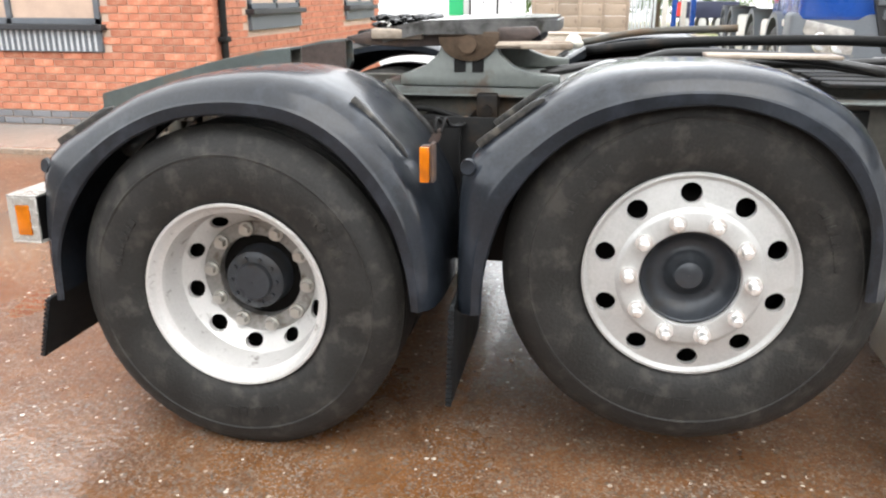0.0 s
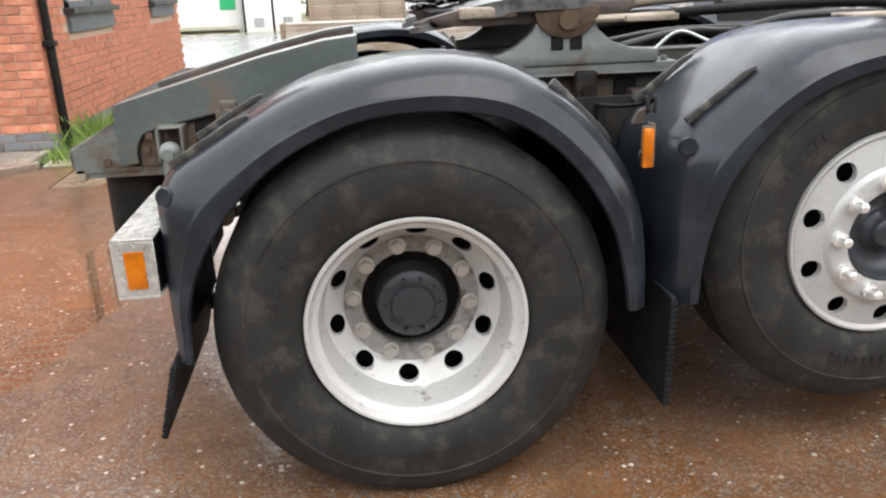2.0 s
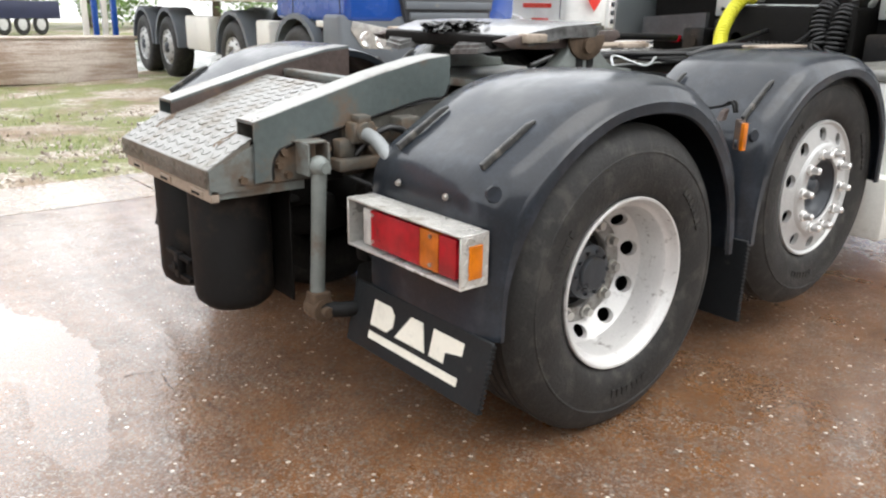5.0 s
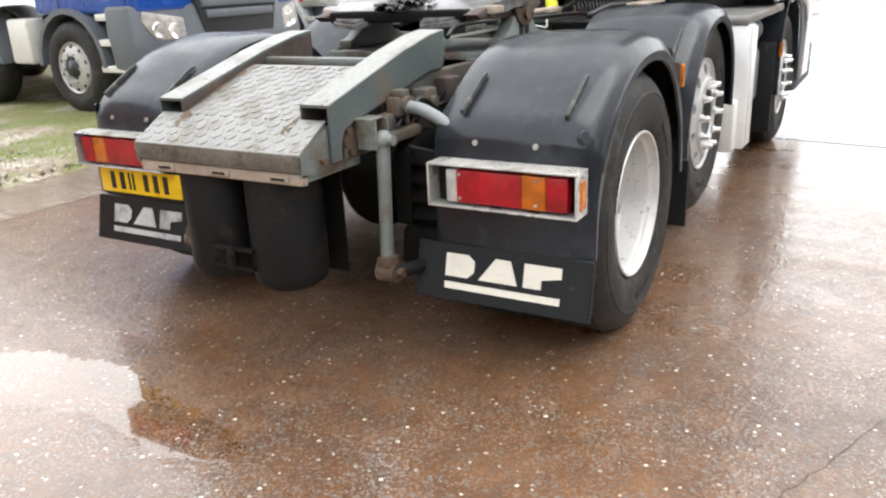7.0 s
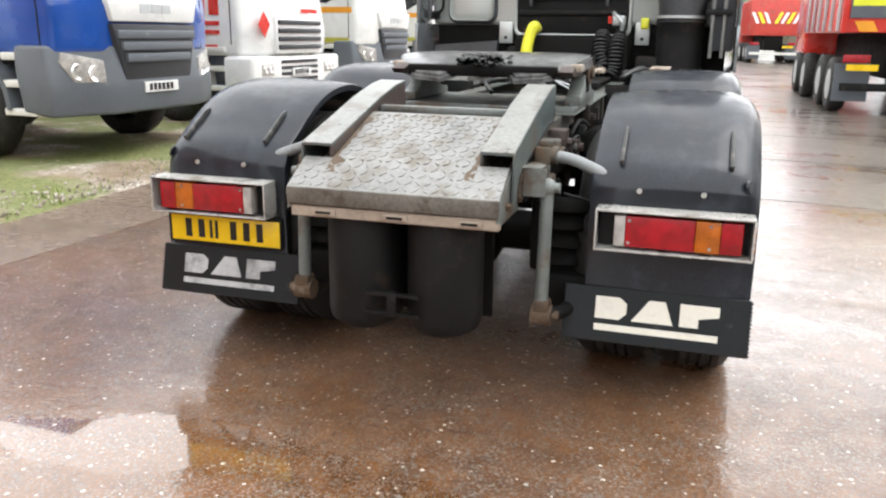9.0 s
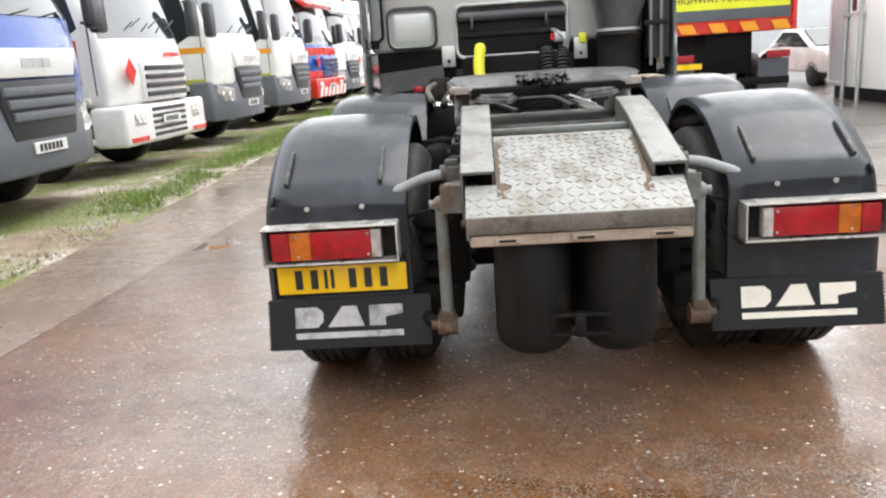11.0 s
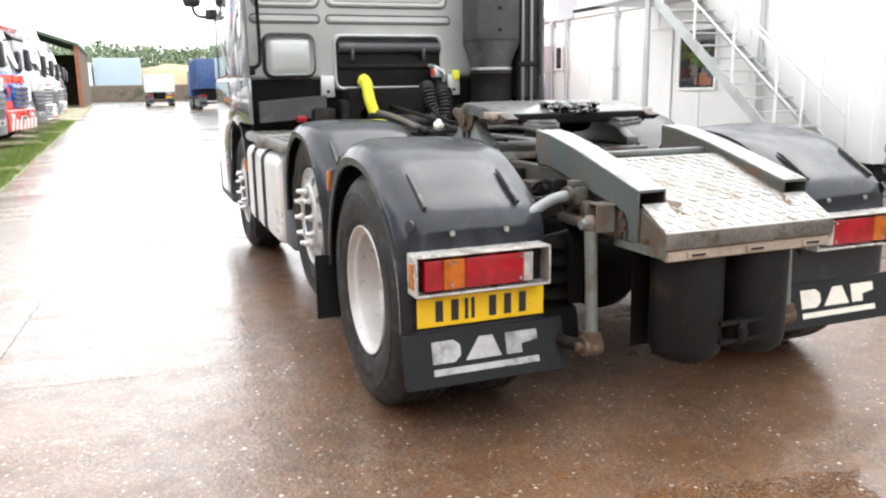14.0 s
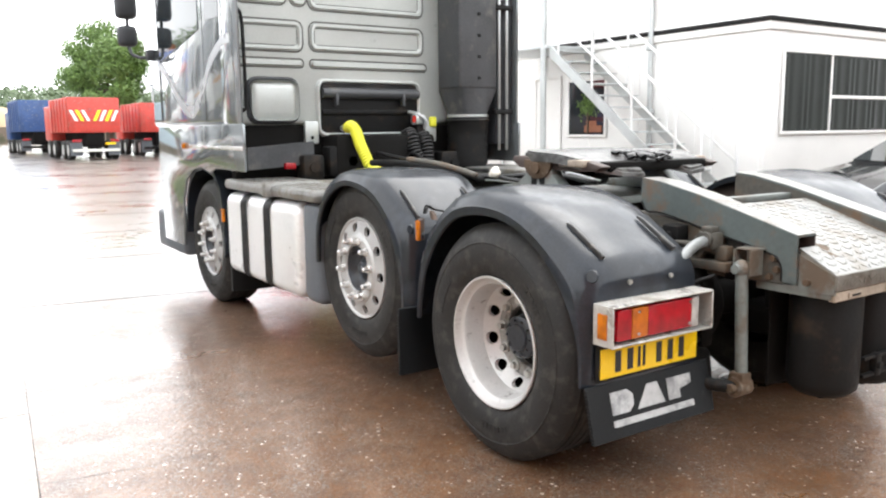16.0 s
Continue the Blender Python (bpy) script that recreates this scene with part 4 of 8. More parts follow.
tree("row_tree", 58, 18, 9, 5.5, 12000, 8, leaf=0.22, trunk_h=0.15, label="green tree behind the lorry row")
# wooded ridge on the horizon
rng = random.Random(12)
vs, fs = [], []
for _ in range(60000):
    a = rng.uniform(-0.75, 0.55)
    d = rng.uniform(170, 250)
    x, y = d * math.cos(a), d * math.sin(a)
    top = 10.5 + 3 * noise.noise((a * 6, 1, 0)) + 2.5 * noise.noise((a * 25, 4, 0))
    q = Vector((x, y, top * rng.random() ** 0.6 + (d - 170) * 0.02))
    u = Vector((rng.gauss(0, 1), rng.gauss(0, 1), rng.gauss(0, 1))).normalized()
    v = u.orthogonal().normalized()
    s = rng.uniform(0.25, 0.62)
    k = len(vs)
    vs += [tuple(q - u * s), tuple(q + v * s * 0.7), tuple(q + u * s), tuple(q - v * s * 0.7)]
    fs.append((k, k + 1, k + 2, k + 3))
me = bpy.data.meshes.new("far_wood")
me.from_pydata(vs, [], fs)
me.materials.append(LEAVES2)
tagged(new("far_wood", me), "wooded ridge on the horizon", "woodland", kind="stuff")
bm = B()
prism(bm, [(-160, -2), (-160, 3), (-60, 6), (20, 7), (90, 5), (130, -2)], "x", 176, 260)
# hillside shares the leaf green with haze in its colour
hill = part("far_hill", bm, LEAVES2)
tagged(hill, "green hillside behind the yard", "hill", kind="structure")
far = empty("far_warehouse", "pale blue far warehouse", "building")
bm = B()
box(bm, 126, 150, -0.3, 6.3, 0, 6.3, 0.1)
part("wall", bm, FARBLUE, far, "pale blue cladding")
bm = B()
box(bm, 125, 140, 6.5, 8.2, 0, 5.6, 0.1)
part("annex", bm, CABIN, far, "white annex")
bm = B()
box(bm, 118, 118.4, -30, 10, 0, 2.3, 0.05)
tagged(part("boundary_wall", bm, BROWNWALL), "brown overgrown boundary wall across the yard's end", "wall", kind="structure")
# two unseen walls, added to cut low sky light and its reflections
bm = B()
box(bm, -20, 3.0, -13.3, -13.0, 0, 4.6, 0.03)
tagged(part("wall_south", bm, BROWNWALL), "plain brown wall, added out of view to block low sky", "wall", kind="structure")
bm = B()
box(bm, -20.3, -20, -13.3, 2.9, 0, 4.6, 0.03)
tagged(part("wall_west", bm, BROWNWALL), "plain brown end wall, added out of view to block low sky", "wall", kind="structure")
barn = empty("open_barn", "open-fronted dark barn with a green roof", "building")
bm = B()
box(bm, 76, 96, 5.8, 6.0, 0, 5.5)
box(bm, 76, 96, 16.8, 17.0, 0, 5.5)
box(bm, 95.8, 96, 5.8, 17, 0, 5.5)
part("wall", bm, RUSTY, barn, "dark timber walls")
bm = B()
prism(bm, [(5.6, 5.4), (11.4, 7.4), (17.2, 5.4), (17.2, 5.65), (11.4, 7.65), (5.6, 5.65)], "x", 75.6, 96.4)
part("roof", bm, BARNROOF, barn, "dull green sheet roof")
bm = B()
box(bm, 75.9, 76.1, 5.7, 6.05, 0, 5.5)
part("corner_post", bm, RUSTORANGE, barn, "rust-orange corner post")
bm = B()
bmesh.ops.create_icosphere(bm, subdivisions=4, radius=1, matrix=Matrix.Translation((134, -5, -1)) @ Matrix.Diagonal((9, 10, 6.6, 1)))
for v in bm.verts:
    v.co.z += 1.2 * noise.noise(v.co * 0.2)
tagged(part("sand_mound", bm, SAND, smooth=60), "sandy spoil mound at the yard's far end", "mound")

# ---- the tractor unit ----
# x forward from the rear axle, y to its own left, z up
truck = empty("tractor_unit", "grey three-axle tractor unit with black mudguards on a wet yard", "lorry")


def holed_ring(bm, prof_a, prof_b, count, hole, depth, seg=24, phase=0.0, wall=0.02):
    """A band of a wheel disc between two (radius, y) rings with round holes through it."""
    ra, ya = prof_a
    rb, yb = prof_b
    slope = math.hypot(rb - ra, yb - ya)
    for k in range(count):
        mid = phase + 2 * math.pi * k / count
        half = math.pi / count

        def at(u, v, dy=0.0):
            r, y, w = ra + (rb - ra) * (v + 1) / 2, ya + (yb - ya) * (v + 1) / 2, mid + u * half
            return (r * math.cos(w), y + dy, r * math.sin(w))
        outer, inner, back = [], [], []
        for j in range(seg):
            w = 2 * math.pi * j / seg
            c, s = math.cos(w), math.sin(w)
            q = 1 / max(abs(c), abs(s))
            outer.append(bm.verts.new(at(c * q, s * q)))
            rm = (ra + rb) / 2
            hu, hv = hole / (rm * half), hole / (slope / 2)
            inner.append(bm.verts.new(at(c * hu, s * hv)))
            back.append(bm.verts.new(at(c * hu, s * hv, wall)))
        for j in range(seg):
            i = (j + 1) % seg
            bm.faces.new((outer[j], outer[i], inner[i], inner[j]))
            bm.faces.new((inner[j], inner[i], back[i], back[j]))


def tyre_mesh(width, flat, seg=72):
    """Road tyre whose outer wall stands at y = 0; flattened where it meets the ground."""
    bm = B()
    w = width
    half = [(0.288, 0.03), (0.300, 0.012), (0.315, 0.0), (0.33, -0.0075), (0.345, -0.012), (0.36, -0.0155), (0.38, -0.0185), (0.40, -0.020), (0.42, -0.0195), (0.4365, -0.0175), (0.4385, -0.0195), (0.4425, -0.0192), (0.4445, -0.0155), (0.458, -0.011), (0.474, -0.003), (0.484, 0.004), (0.496, 0.013), (0.507, 0.025), (0.516, 0.04)]
    prof = list(half)
    n = 5
    rib = (w - 0.08) / n
    y = 0.04
    for k in range(n):
        prof += [(0.520, y + 0.004), (0.521, y + rib - 0.012)]
        if k < n - 1:
            prof += [(0.508, y + rib - 0.009), (0.508, y + rib - 0.001)]
        y += rib
    prof += [(r, w - d) for r, d in reversed(half)]
    prof = [(r if r < 0.315 else 0.315 + (r - 0.315) * 1.055, y) for r, y in prof]
    lathe(bm, prof, seg)
    # raised marks on the outer wall
    for c0, span, r in ((0.4, 0.5, 0.385), (2.5, 0.5, 0.385), (4.6, 0.5, 0.385)):
        for j in range(7):
            a = c0 + span * j / 7
            m = Matrix.Rotation(-a, 4, "Y") @ Matrix.Translation((r, -0.0185, 0))
            box(bm, -0.013, 0.013, -0.003, 0.004, -0.009, 0.009, m=m)
    if flat:
        for v in bm.verts:
            if v.co.z < -flat:
                over = -flat - v.co.z
                v.co.z = -flat + 0.02 * over
                v.co.y += (-0.5 if v.co.y < w / 2 else 0.5) * over * 0.7
    bmesh.ops.recalc_face_normals(bm, faces=bm.faces)
    return bm


def nut(bm, x, z, y0, out, r, dome):
    cyl(bm, (x, y0, z), (x, y0 - out * 0.35, z), r * 1.35, 12)
    cyl(bm, (x, y0 - out * 0.35, z), (x, y0 - out, z), r, 6 if not dome else 12, r * (0.92 if not dome else 0.8))
    if dome:
        bmesh.ops.create_uvsphere(bm, u_segments=12, v_segments=6, radius=r * 0.8, matrix=Matrix.Translation((x, y0 - out, z)) @ Matrix.Diagonal((1, 0.5, 1, 1)))


meshes = {}


def wheel(kind, m, flat=0.5, phase=0.0, double=False):
    """kind 'deep': drive wheel with the disc sunk in the rim; 'proud': single wheel with the disc standing out. Outer face towards -y."""
    key = (kind, flat)
    if key not in meshes:
        bm = B()
        if kind == "deep":
            lathe(bm, [(0.288, 0.03), (0.296, 0.012), (0.299, 0.003), (0.296, -0.003), (0.289, -0.002), (0.284, 0.006), (0.279, 0.02), (0.273, 0.028), (0.262, 0.034), (0.256, 0.05), (0.254, 0.095), (0.250, 0.105), (0.247, 0.135), (0.240, 0.146)], 72)
            holed_ring(bm, (0.247, 0.135), (0.194, 0.193), 10, 0.0305, 0, phase=0.22)
            count = len(bm.faces)
            lathe(bm, [(0.200, 0.190), (0.194, 0.1935), (0.188, 0.198), (0.145, 0.2), (0.142, 0.204), (0.142, 0.25)], 72)
            bm.faces.ensure_lookup_table()
            for fc in bm.faces[count:]:
                fc.material_index = 1
            bmesh.ops.remove_doubles(bm, verts=bm.verts, dist=0.0004)
        else:
            lathe(bm, [(0.288, 0.05), (0.296, 0.03), (0.299, 0.006), (0.297, -0.002), (0.291, -0.003), (0.286, 0.004), (0.281, 0.008), (0.272, 0.012)], 72)
            holed_ring(bm, (0.280, 0.008), (0.204, -0.008), 10, 0.029, 0, phase=0.0)
            lathe(bm, [(0.210, -0.003), (0.204, -0.0078), (0.196, -0.018), (0.188, -0.021), (0.140, -0.021), (0.137, -0.016), (0.136, 0.03)], 72)
            bmesh.ops.remove_doubles(bm, verts=bm.verts, dist=0.0004)
        meshes[key] = {"disc": bm}
    src = meshes[key]
    rim_mat = ALLOY if kind == "deep" else ALLOY2
    if "disc_ob" not in src:
        src["disc_ob"] = part("wheel", src["disc"], [rim_mat, FLANGE], truck, "white aluminium wheel with ten holes" if kind == "deep" else "dull aluminium wheel with chrome nut covers", 35, m)
        w = src["disc_ob"]
        part("tyre", tyre_mesh(0.30, flat), RUBBER, w, "worn black road tyre", 40)
        bm = B()
        if kind == "deep":
            lathe(bm, [(0.001, 0.135), (0.03, 0.133), (0.058, 0.135), (0.062, 0.14), (0.064, 0.15), (0.09, 0.153), (0.098, 0.16), (0.1, 0.2), (0.103, 0.205), (0.106, 0.26)], 40)
            for k in range(10):
                a = 2 * math.pi * k / 10
                cyl(bm, (0.078 * math.cos(a), 0.153, 0.078 * math.sin(a)), (0.078 * math.cos(a), 0.142, 0.078 * math.sin(a)), 0.007, 6)
        else:
            lathe(bm, [(0.001, 0.006), (0.036, 0.006), (0.041, 0.012), (0.043, 0.03), (0.058, 0.034), (0.062, 0.042), (0.075, 0.052), (0.1, 0.047), (0.118, 0.028), (0.13, 0.004), (0.134, -0.012), (0.136, 0.03)], 40)
        part("hub", bm, HUB, w, "blue-grey hub end", 40)
        bm = B()
        lathe(bm, [(0.102, 0.235), (0.2, 0.235), (0.252, 0.22), (0.253, 0.28)] if kind == "deep" else [(0.1, 0.09), (0.27, 0.09), (0.27, 0.24)], 40)
        part("brake_drum", bm, DARKIN, w, "", 40)
        bm = B()
        nut(bm, 0, 0, 0.2 if kind == "deep" else -0.02, 0.032 if kind == "deep" else 0.045, 0.0185 if kind == "deep" else 0.018, kind != "deep")
        first = None
        for k in range(10):
            a = 2 * math.pi * (k + (0.825 if kind == "deep" else 0.35)) / 10
            at = Matrix.Translation((0.1675 * math.cos(a), 0, 0.1675 * math.sin(a)))
            if first is None:
                first = part("wheel_nut", bm, STEELNUT if kind == "deep" else CHROME, w, "", 50, at)
            else:
                again(first, at=at)
        if double:
            t2 = [c for c in w.children if c.name.startswith("tyre")][0]
            o = again(t2, "inner_tyre", Matrix.Translation((0, 0.345, 0)))
        return w
    w = src["disc_ob"]
    o = again(w, "wheel", m, truck)
    tagged(o, w["label"])
    for c in w.children:
        a = again(c, None, c.matrix_basis.copy(), o)
        if "label" in c:
            tagged(a, c["label"])
    return o


LEFT = Matrix.Rotation(math.pi, 4, "Z")
SIZE = Matrix.Scale(0.94, 4)
wheel("deep", Matrix.Translation((0, -1.168, 0.495)) @ SIZE, 0.525, double=True)
wheel("deep", Matrix.Translation((0, 1.170, 0.495)) @ LEFT @ SIZE, 0.525)
wheel("proud", Matrix.Translation((1.269, -1.122, 0.627)) @ Matrix.Rotation(0.25, 4, "Y") @ SIZE, 0)
wheel("proud", Matrix.Translation((1.269, 1.122, 0.627)) @ LEFT @ Matrix.Rotation(0.1, 4, "Y") @ SIZE, 0)
wheel("proud", Matrix.Translation((3.82, -1.155, 0.495)) @ SIZE, 0.525)
wheel("proud", Matrix.Translation((3.82, 1.155, 0.495)) @ LEFT @ SIZE, 0.525)


# mudguards: a shell carried along a side profile of (x, z)
def guard_mesh(prof, hem, y_in, y_out):
    """A mudguard shell: prof, the line of its top; hem, the line of its outer lower edge, both of (x, z)."""
    top = smooth_line([(x, 0, z) for x, z in prof], 5)
    low = smooth_line([(x, 0, z) for x, z in hem], 40)
    run = [0.0]
    for a, b in zip(low, low[1:]):
        run.append(run[-1] + (b - a).length)
    reach = [0.0]
    for a, b in zip(top, top[1:]):
        reach.append(reach[-1] + (b - a).length)
    bm = B()
    rings = []
    for k, q in enumerate(top):
        want = reach[k] / reach[-1] * run[-1]
        near = min(range(len(low)), key=lambda j: (low[j] - q).length + 0.12 * abs(run[j] - want))
        if k == 0:
            near = 0
        if k == len(top) - 1:
            near = len(low) - 1
        e = low[near] - q
        d = e.normalized() * 0.012
        sec = [(y_in, e * 0.45), (y_in, e * 0.2), (y_in + 0.006, e * 0.17), (y_in + 0.12, e * 0.06), (y_in + 0.26, e * 0), (y_out - 0.16, e * 0), (y_out - 0.095, e * 0.04), (y_out - 0.046, e * 0.16), (y_out - 0.017, e * 0.36), (y_out - 0.005, e * 0.62), (y_out - 0.001, e * 0.66), (y_out + 0.003, e * 0.70), (y_out + 0.002, e), (y_out - 0.006, e + d * 0.4), (y_out - 0.014, e), (y_out - 0.02, e * 0.6), (y_out - 0.05, e * 0.25), (y_out - 0.16, d), (y_in + 0.26, d), (y_in + 0.12, e * 0.06 + d), (y_in + 0.012, e * 0.17 + d), (y_in + 0.012, e * 0.45)]
        rings.append([bm.verts.new(q + o + Vector((0, y, 0))) for y, o in sec])
    n = len(rings[0])
    for a, b in zip(rings, rings[1:]):
        for j in range(n):
            bm.faces.new((a[j], a[(j + 1) % n], b[(j + 1) % n], b[j]))
    bm.faces.new(rings[0])
    bm.faces.new(rings[-1][::-1])
    bmesh.ops.recalc_face_normals(bm, faces=bm.faces)
    return bm


REAR_HEM = [(-0.548, 0.455), (-0.538, 0.60), (-0.492, 0.72), (-0.415, 0.83), (-0.32, 0.918), (-0.215, 0.978), (-0.10, 1.018), (0.045, 1.03), (0.19, 1.012), (0.30, 0.962), (0.40, 0.868), (0.477, 0.748), (0.518, 0.62), (0.535, 0.50)]
MID_HEM = [(0.72, 0.50), (0.724, 0.60), (0.747, 0.71), (0.79, 0.82), (0.868, 0.925), (0.965, 1.005), (1.075, 1.053), (1.197, 1.08), (1.314, 1.083), (1.42, 1.06), (1.513, 1.018), (1.584, 0.96), (1.648, 0.87), (1.682, 0.77), (1.69, 0.61)]
REAR_PROF = [(-0.592, 0.455), (-0.597, 0.62), (-0.600, 0.80), (-0.594, 0.855), (-0.555, 0.912), (-0.46, 0.968), (-0.36, 1.026), (-0.25, 1.079), (-0.12, 1.116), (0.03, 1.135), (0.14, 1.134), (0.25, 1.112), (0.35, 1.062), (0.432, 0.998), (0.51, 0.908), (0.568, 0.805), (0.597, 0.67), (0.601, 0.50)]
MID_PROF = [(0.642, 0.49), (0.642, 0.69), (0.65, 0.865), (0.70, 0.943), (0.777, 1.008), (0.872, 1.078), (0.967, 1.134), (1.087, 1.163), (1.247, 1.173), (1.407, 1.164), (1.527, 1.123), (1.637, 1.048), (1.707, 0.938), (1.747, 0.788), (1.757, 0.608)]


def guard_set(sgn):
    def y(v):
        return v * sgn
    g1 = guard_mesh(REAR_PROF, REAR_HEM, 0.615, 1.192)
    g2 = guard_mesh(MID_PROF, MID_HEM, 0.615, 1.18)
    for bm in (g1, g2):
        if sgn < 0:
            bmesh.ops.transform(bm, matrix=Matrix.Diagonal((1, -1, 1, 1)), verts=bm.verts)
            bmesh.ops.reverse_faces(bm, faces=bm.faces)
    rear = part("mudguard", g1, GUARD, truck, "black plastic rear mudguard with worn grey top", 40)
    mid = part("mudguard", g2, GUARD, truck, "black plastic middle mudguard", 40)

    def rib(par, a, b, yy, w=0.0085):
        a, b = Vector(a), Vector(b)
        d = b - a
        ang = math.atan2(d.z, d.x)
        bm = B()
        prism(bm, [(0, -0.008), (0, 0.014), (d.length * 0.85, 0.010), (d.length, 0.001), (d.length, -0.008)], "y", -w, w, 0.004, 2)
        for v in bm.verts:
            v.co.y *= 1.0 - 0.35 * v.co.x / d.length
        part("stiffening_rib", bm, RIBWORN, par, "", 40, Matrix.Translation((a.x, y(yy), a.z)) @ Matrix.Rotation(-ang, 4, "Y"))
    for yy in (0.715, 1.088):
        rib(rear, (-0.552, 0, 0.914), (-0.365, 0, 1.028), yy)
        rib(rear, (0.352, 0, 1.066), (0.506, 0, 0.916), yy)
        rib(mid, (0.70, 0, 0.95), (0.868, 0, 1.082), yy)

    def cap(par, x, yy, z, ax, r=0.024):
        bm = B()
        cyl(bm, (0, 0, 0), Vector(ax) * 0.008, r, 20, r * 0.85)
        part("rivet_cap", bm, GUARD, par, "", 40, Matrix.Translation((x, y(yy), z)))
    cap(rear, -0.563, 1.148, 0.858, (-0.4, y(0.9), 0.2))
    cap(rear, 0.572, 1.15, 0.885, (0, y(1), 0.1), 0.02)
    cap(mid, 0.681, 1.145, 0.902, (-0.2, y(1), 0.1), 0.024)
    for yy in (0.787, 1.003):
        bm = B()
        cyl(bm, (0, 0, 0), (-0.006, 0, 0.001), 0.010, 8)
        cyl(bm, (-0.006, 0, 0.001), (-0.011, 0, 0.001), 0.006, 8)
        part("bolt", bm, STEELNUT, rear, "bright bolt head", 50, Matrix.Translation((-0.602, y(yy), 0.828)))
    # the flap behind the drive wheel, hung at a slant, with its marking
    ya, yb = sorted((y(0.545), y(1.20)))
    tilt = Matrix.Translation((-0.588, 0, 0.462)) @ Matrix.Rotation(radians(14), 4, "Y")
    bm = B()
    box(bm, -0.006, 0.006, ya, yb, -0.205, 0.0, 0.003, 1)
    for k in range(14):
        yk = y(1.20)
        box(bm, -0.0075, 0.0075, yk - 0.004, yk + 0.003, -0.2 + k * 0.0142, -0.2 + k * 0.0142 + 0.008)
    flap = part("mudflap", bm, FLAP, truck, "black rubber mudflap with a cream marking" if sgn < 0 else "black rubber mudflap with a worn grey marking", 40, tilt)
    mk = WHITEMARK if sgn < 0 else WORNMARK
    y0, y1 = (-0.662, -1.096) if sgn < 0 else (1.093, 0.66)
    span = y1 - y0
    glyphs = [
        [(0.0, 0.0), (0.0, 1.0), (0.2, 1.0), (0.26, 0.75), (0.26, 0.28), (0.2, 0.0)],
        [(0.3, 0.0), (0.44, 1.0), (0.57, 1.0), (0.64, 0.0)],
        [(0.69, 0.0), (0.69, 1.0), (1.0, 1.0), (1.0, 0.55), (0.84, 0.4), (0.84, 0.0)],
    ]
    for pts in glyphs:
        bm = B()
        prism(bm, [(y0 + span * u, -0.118 + 0.082 * v) for u, v in pts], "x", -0.0085, -0.006)
        part("marking_block", bm, mk, flap)
    bm = B()
    box(bm, -0.0085, -0.006, min(y0, y1), max(y0, y1), -0.162, -0.138)
    part("marking_line", bm, mk, flap)
    # the flap between the axles
    bm = B()
    edge = y(1.2 if sgn < 0 else 1.245)
    drop = -0.31 if sgn < 0 else -0.33
    box(bm, -0.006, 0.006, min(y(0.62), edge), max(y(0.62), edge), drop, 0.0, 0.003, 1)
    for k in range(20):
        box(bm, -0.0085, 0.0085, edge - 0.005, edge + 0.003, drop + 0.005 + k * 0.015, drop + 0.013 + k * 0.015)
    part("middle_mudflap", bm, FLAP, truck, "ribbed black rubber mudflap", 40, Matrix.Translation((0.648, 0, 0.53)) @ Matrix.Rotation(radians(1.5), 4, "Y"))

    # tail lamp in its checker-plate surround
    yi, yo = y(0.648), y(1.176)
    bm = B()
    lo, hi = sorted((yi, yo))
    xr, xf, z0, z1, th = -0.694, -0.598, 0.625, 0.772, 0.007
    box(bm, xr, xf, lo, hi, z1 - th, z1, 0.0015, 1)
    box(bm, xr, xf, lo, hi, z0, z0 + th, 0.0015, 1)
    box(bm, xr, xf, lo, lo + th, z0 + th, z1 - th, 0.0015, 1)
    box(bm, xr, xf, hi - th, hi, z0 + th, z1 - th, 0.0015, 1)
    lamp = part("tail_lamp_surround", bm, LAMPBOX, truck, "checker-plate tail lamp box", 40)
    bm = B()
    k = 0
    for i in range(18):
        for j in range(3):
            m = Matrix.Translation((xr + 0.016 + j * 0.032, lo + 0.02 + i * 0.0287, z1)) @ Matrix.Rotation(radians(45 if (i + j) % 2 else -45), 4, "Z")
            box(bm, -0.011, 0.011, -0.003, 0.003, -0.001, 0.0025, m=m)
    ye = y(1.176)
    for i in range(3):
        for j in range(5):
            m = Matrix.Translation((xr + 0.018 + i * 0.03, ye, z0 + 0.018 + j * 0.028)) @ Matrix.Rotation(radians(45 if (i + j) % 2 else -45), 4, "Y")
            box(bm, -0.009, 0.009, -0.0025, 0.0025, -0.003, 0.003, m=m)
    part("tread_pattern", bm, LAMPBOX, lamp, kind="stuff")
    bm = B()
    box(bm, -0.63, -0.60, min(y(0.66), y(1.165)), max(y(0.66), y(1.165)), 0.634, 0.763)
    part("lamp_backing", bm, BLACK, lamp)
    cells = [("clear_lens", 0.714, 0.752, CLEAR), ("red_lens", 0.753, 0.985, RED), ("amber_lens", 0.986, 1.068, AMBER), ("red_lens", 1.069, 1.14, RED)]
    for name, a, b, mm in cells:
        bm = B()
        box(bm, -0.681, -0.63, min(y(a), y(b)), max(y(a), y(b)), 0.642, 0.752, 0.004, 2)
        part(name, bm, mm, lamp, "", 40)
    for a in (0.765, 1.035):
        for zz in (0.658, 0.738):
            bm = B()
            cyl(bm, (-0.681, y(a), zz), (-0.685, y(a), zz), 0.0055, 10)
            part("lens_screw", bm, STEELNUT, lamp)
    bm = B()
    box(bm, -0.668, -0.622, min(y(1.170), y(1.181)), max(y(1.170), y(1.181)), 0.650, 0.742, 0.004, 2)
    part("side_marker_lens", bm, ORANGE, lamp, "orange side marker", 40)

    # amber reflector on its bracket between the mudguards
    bm = B()
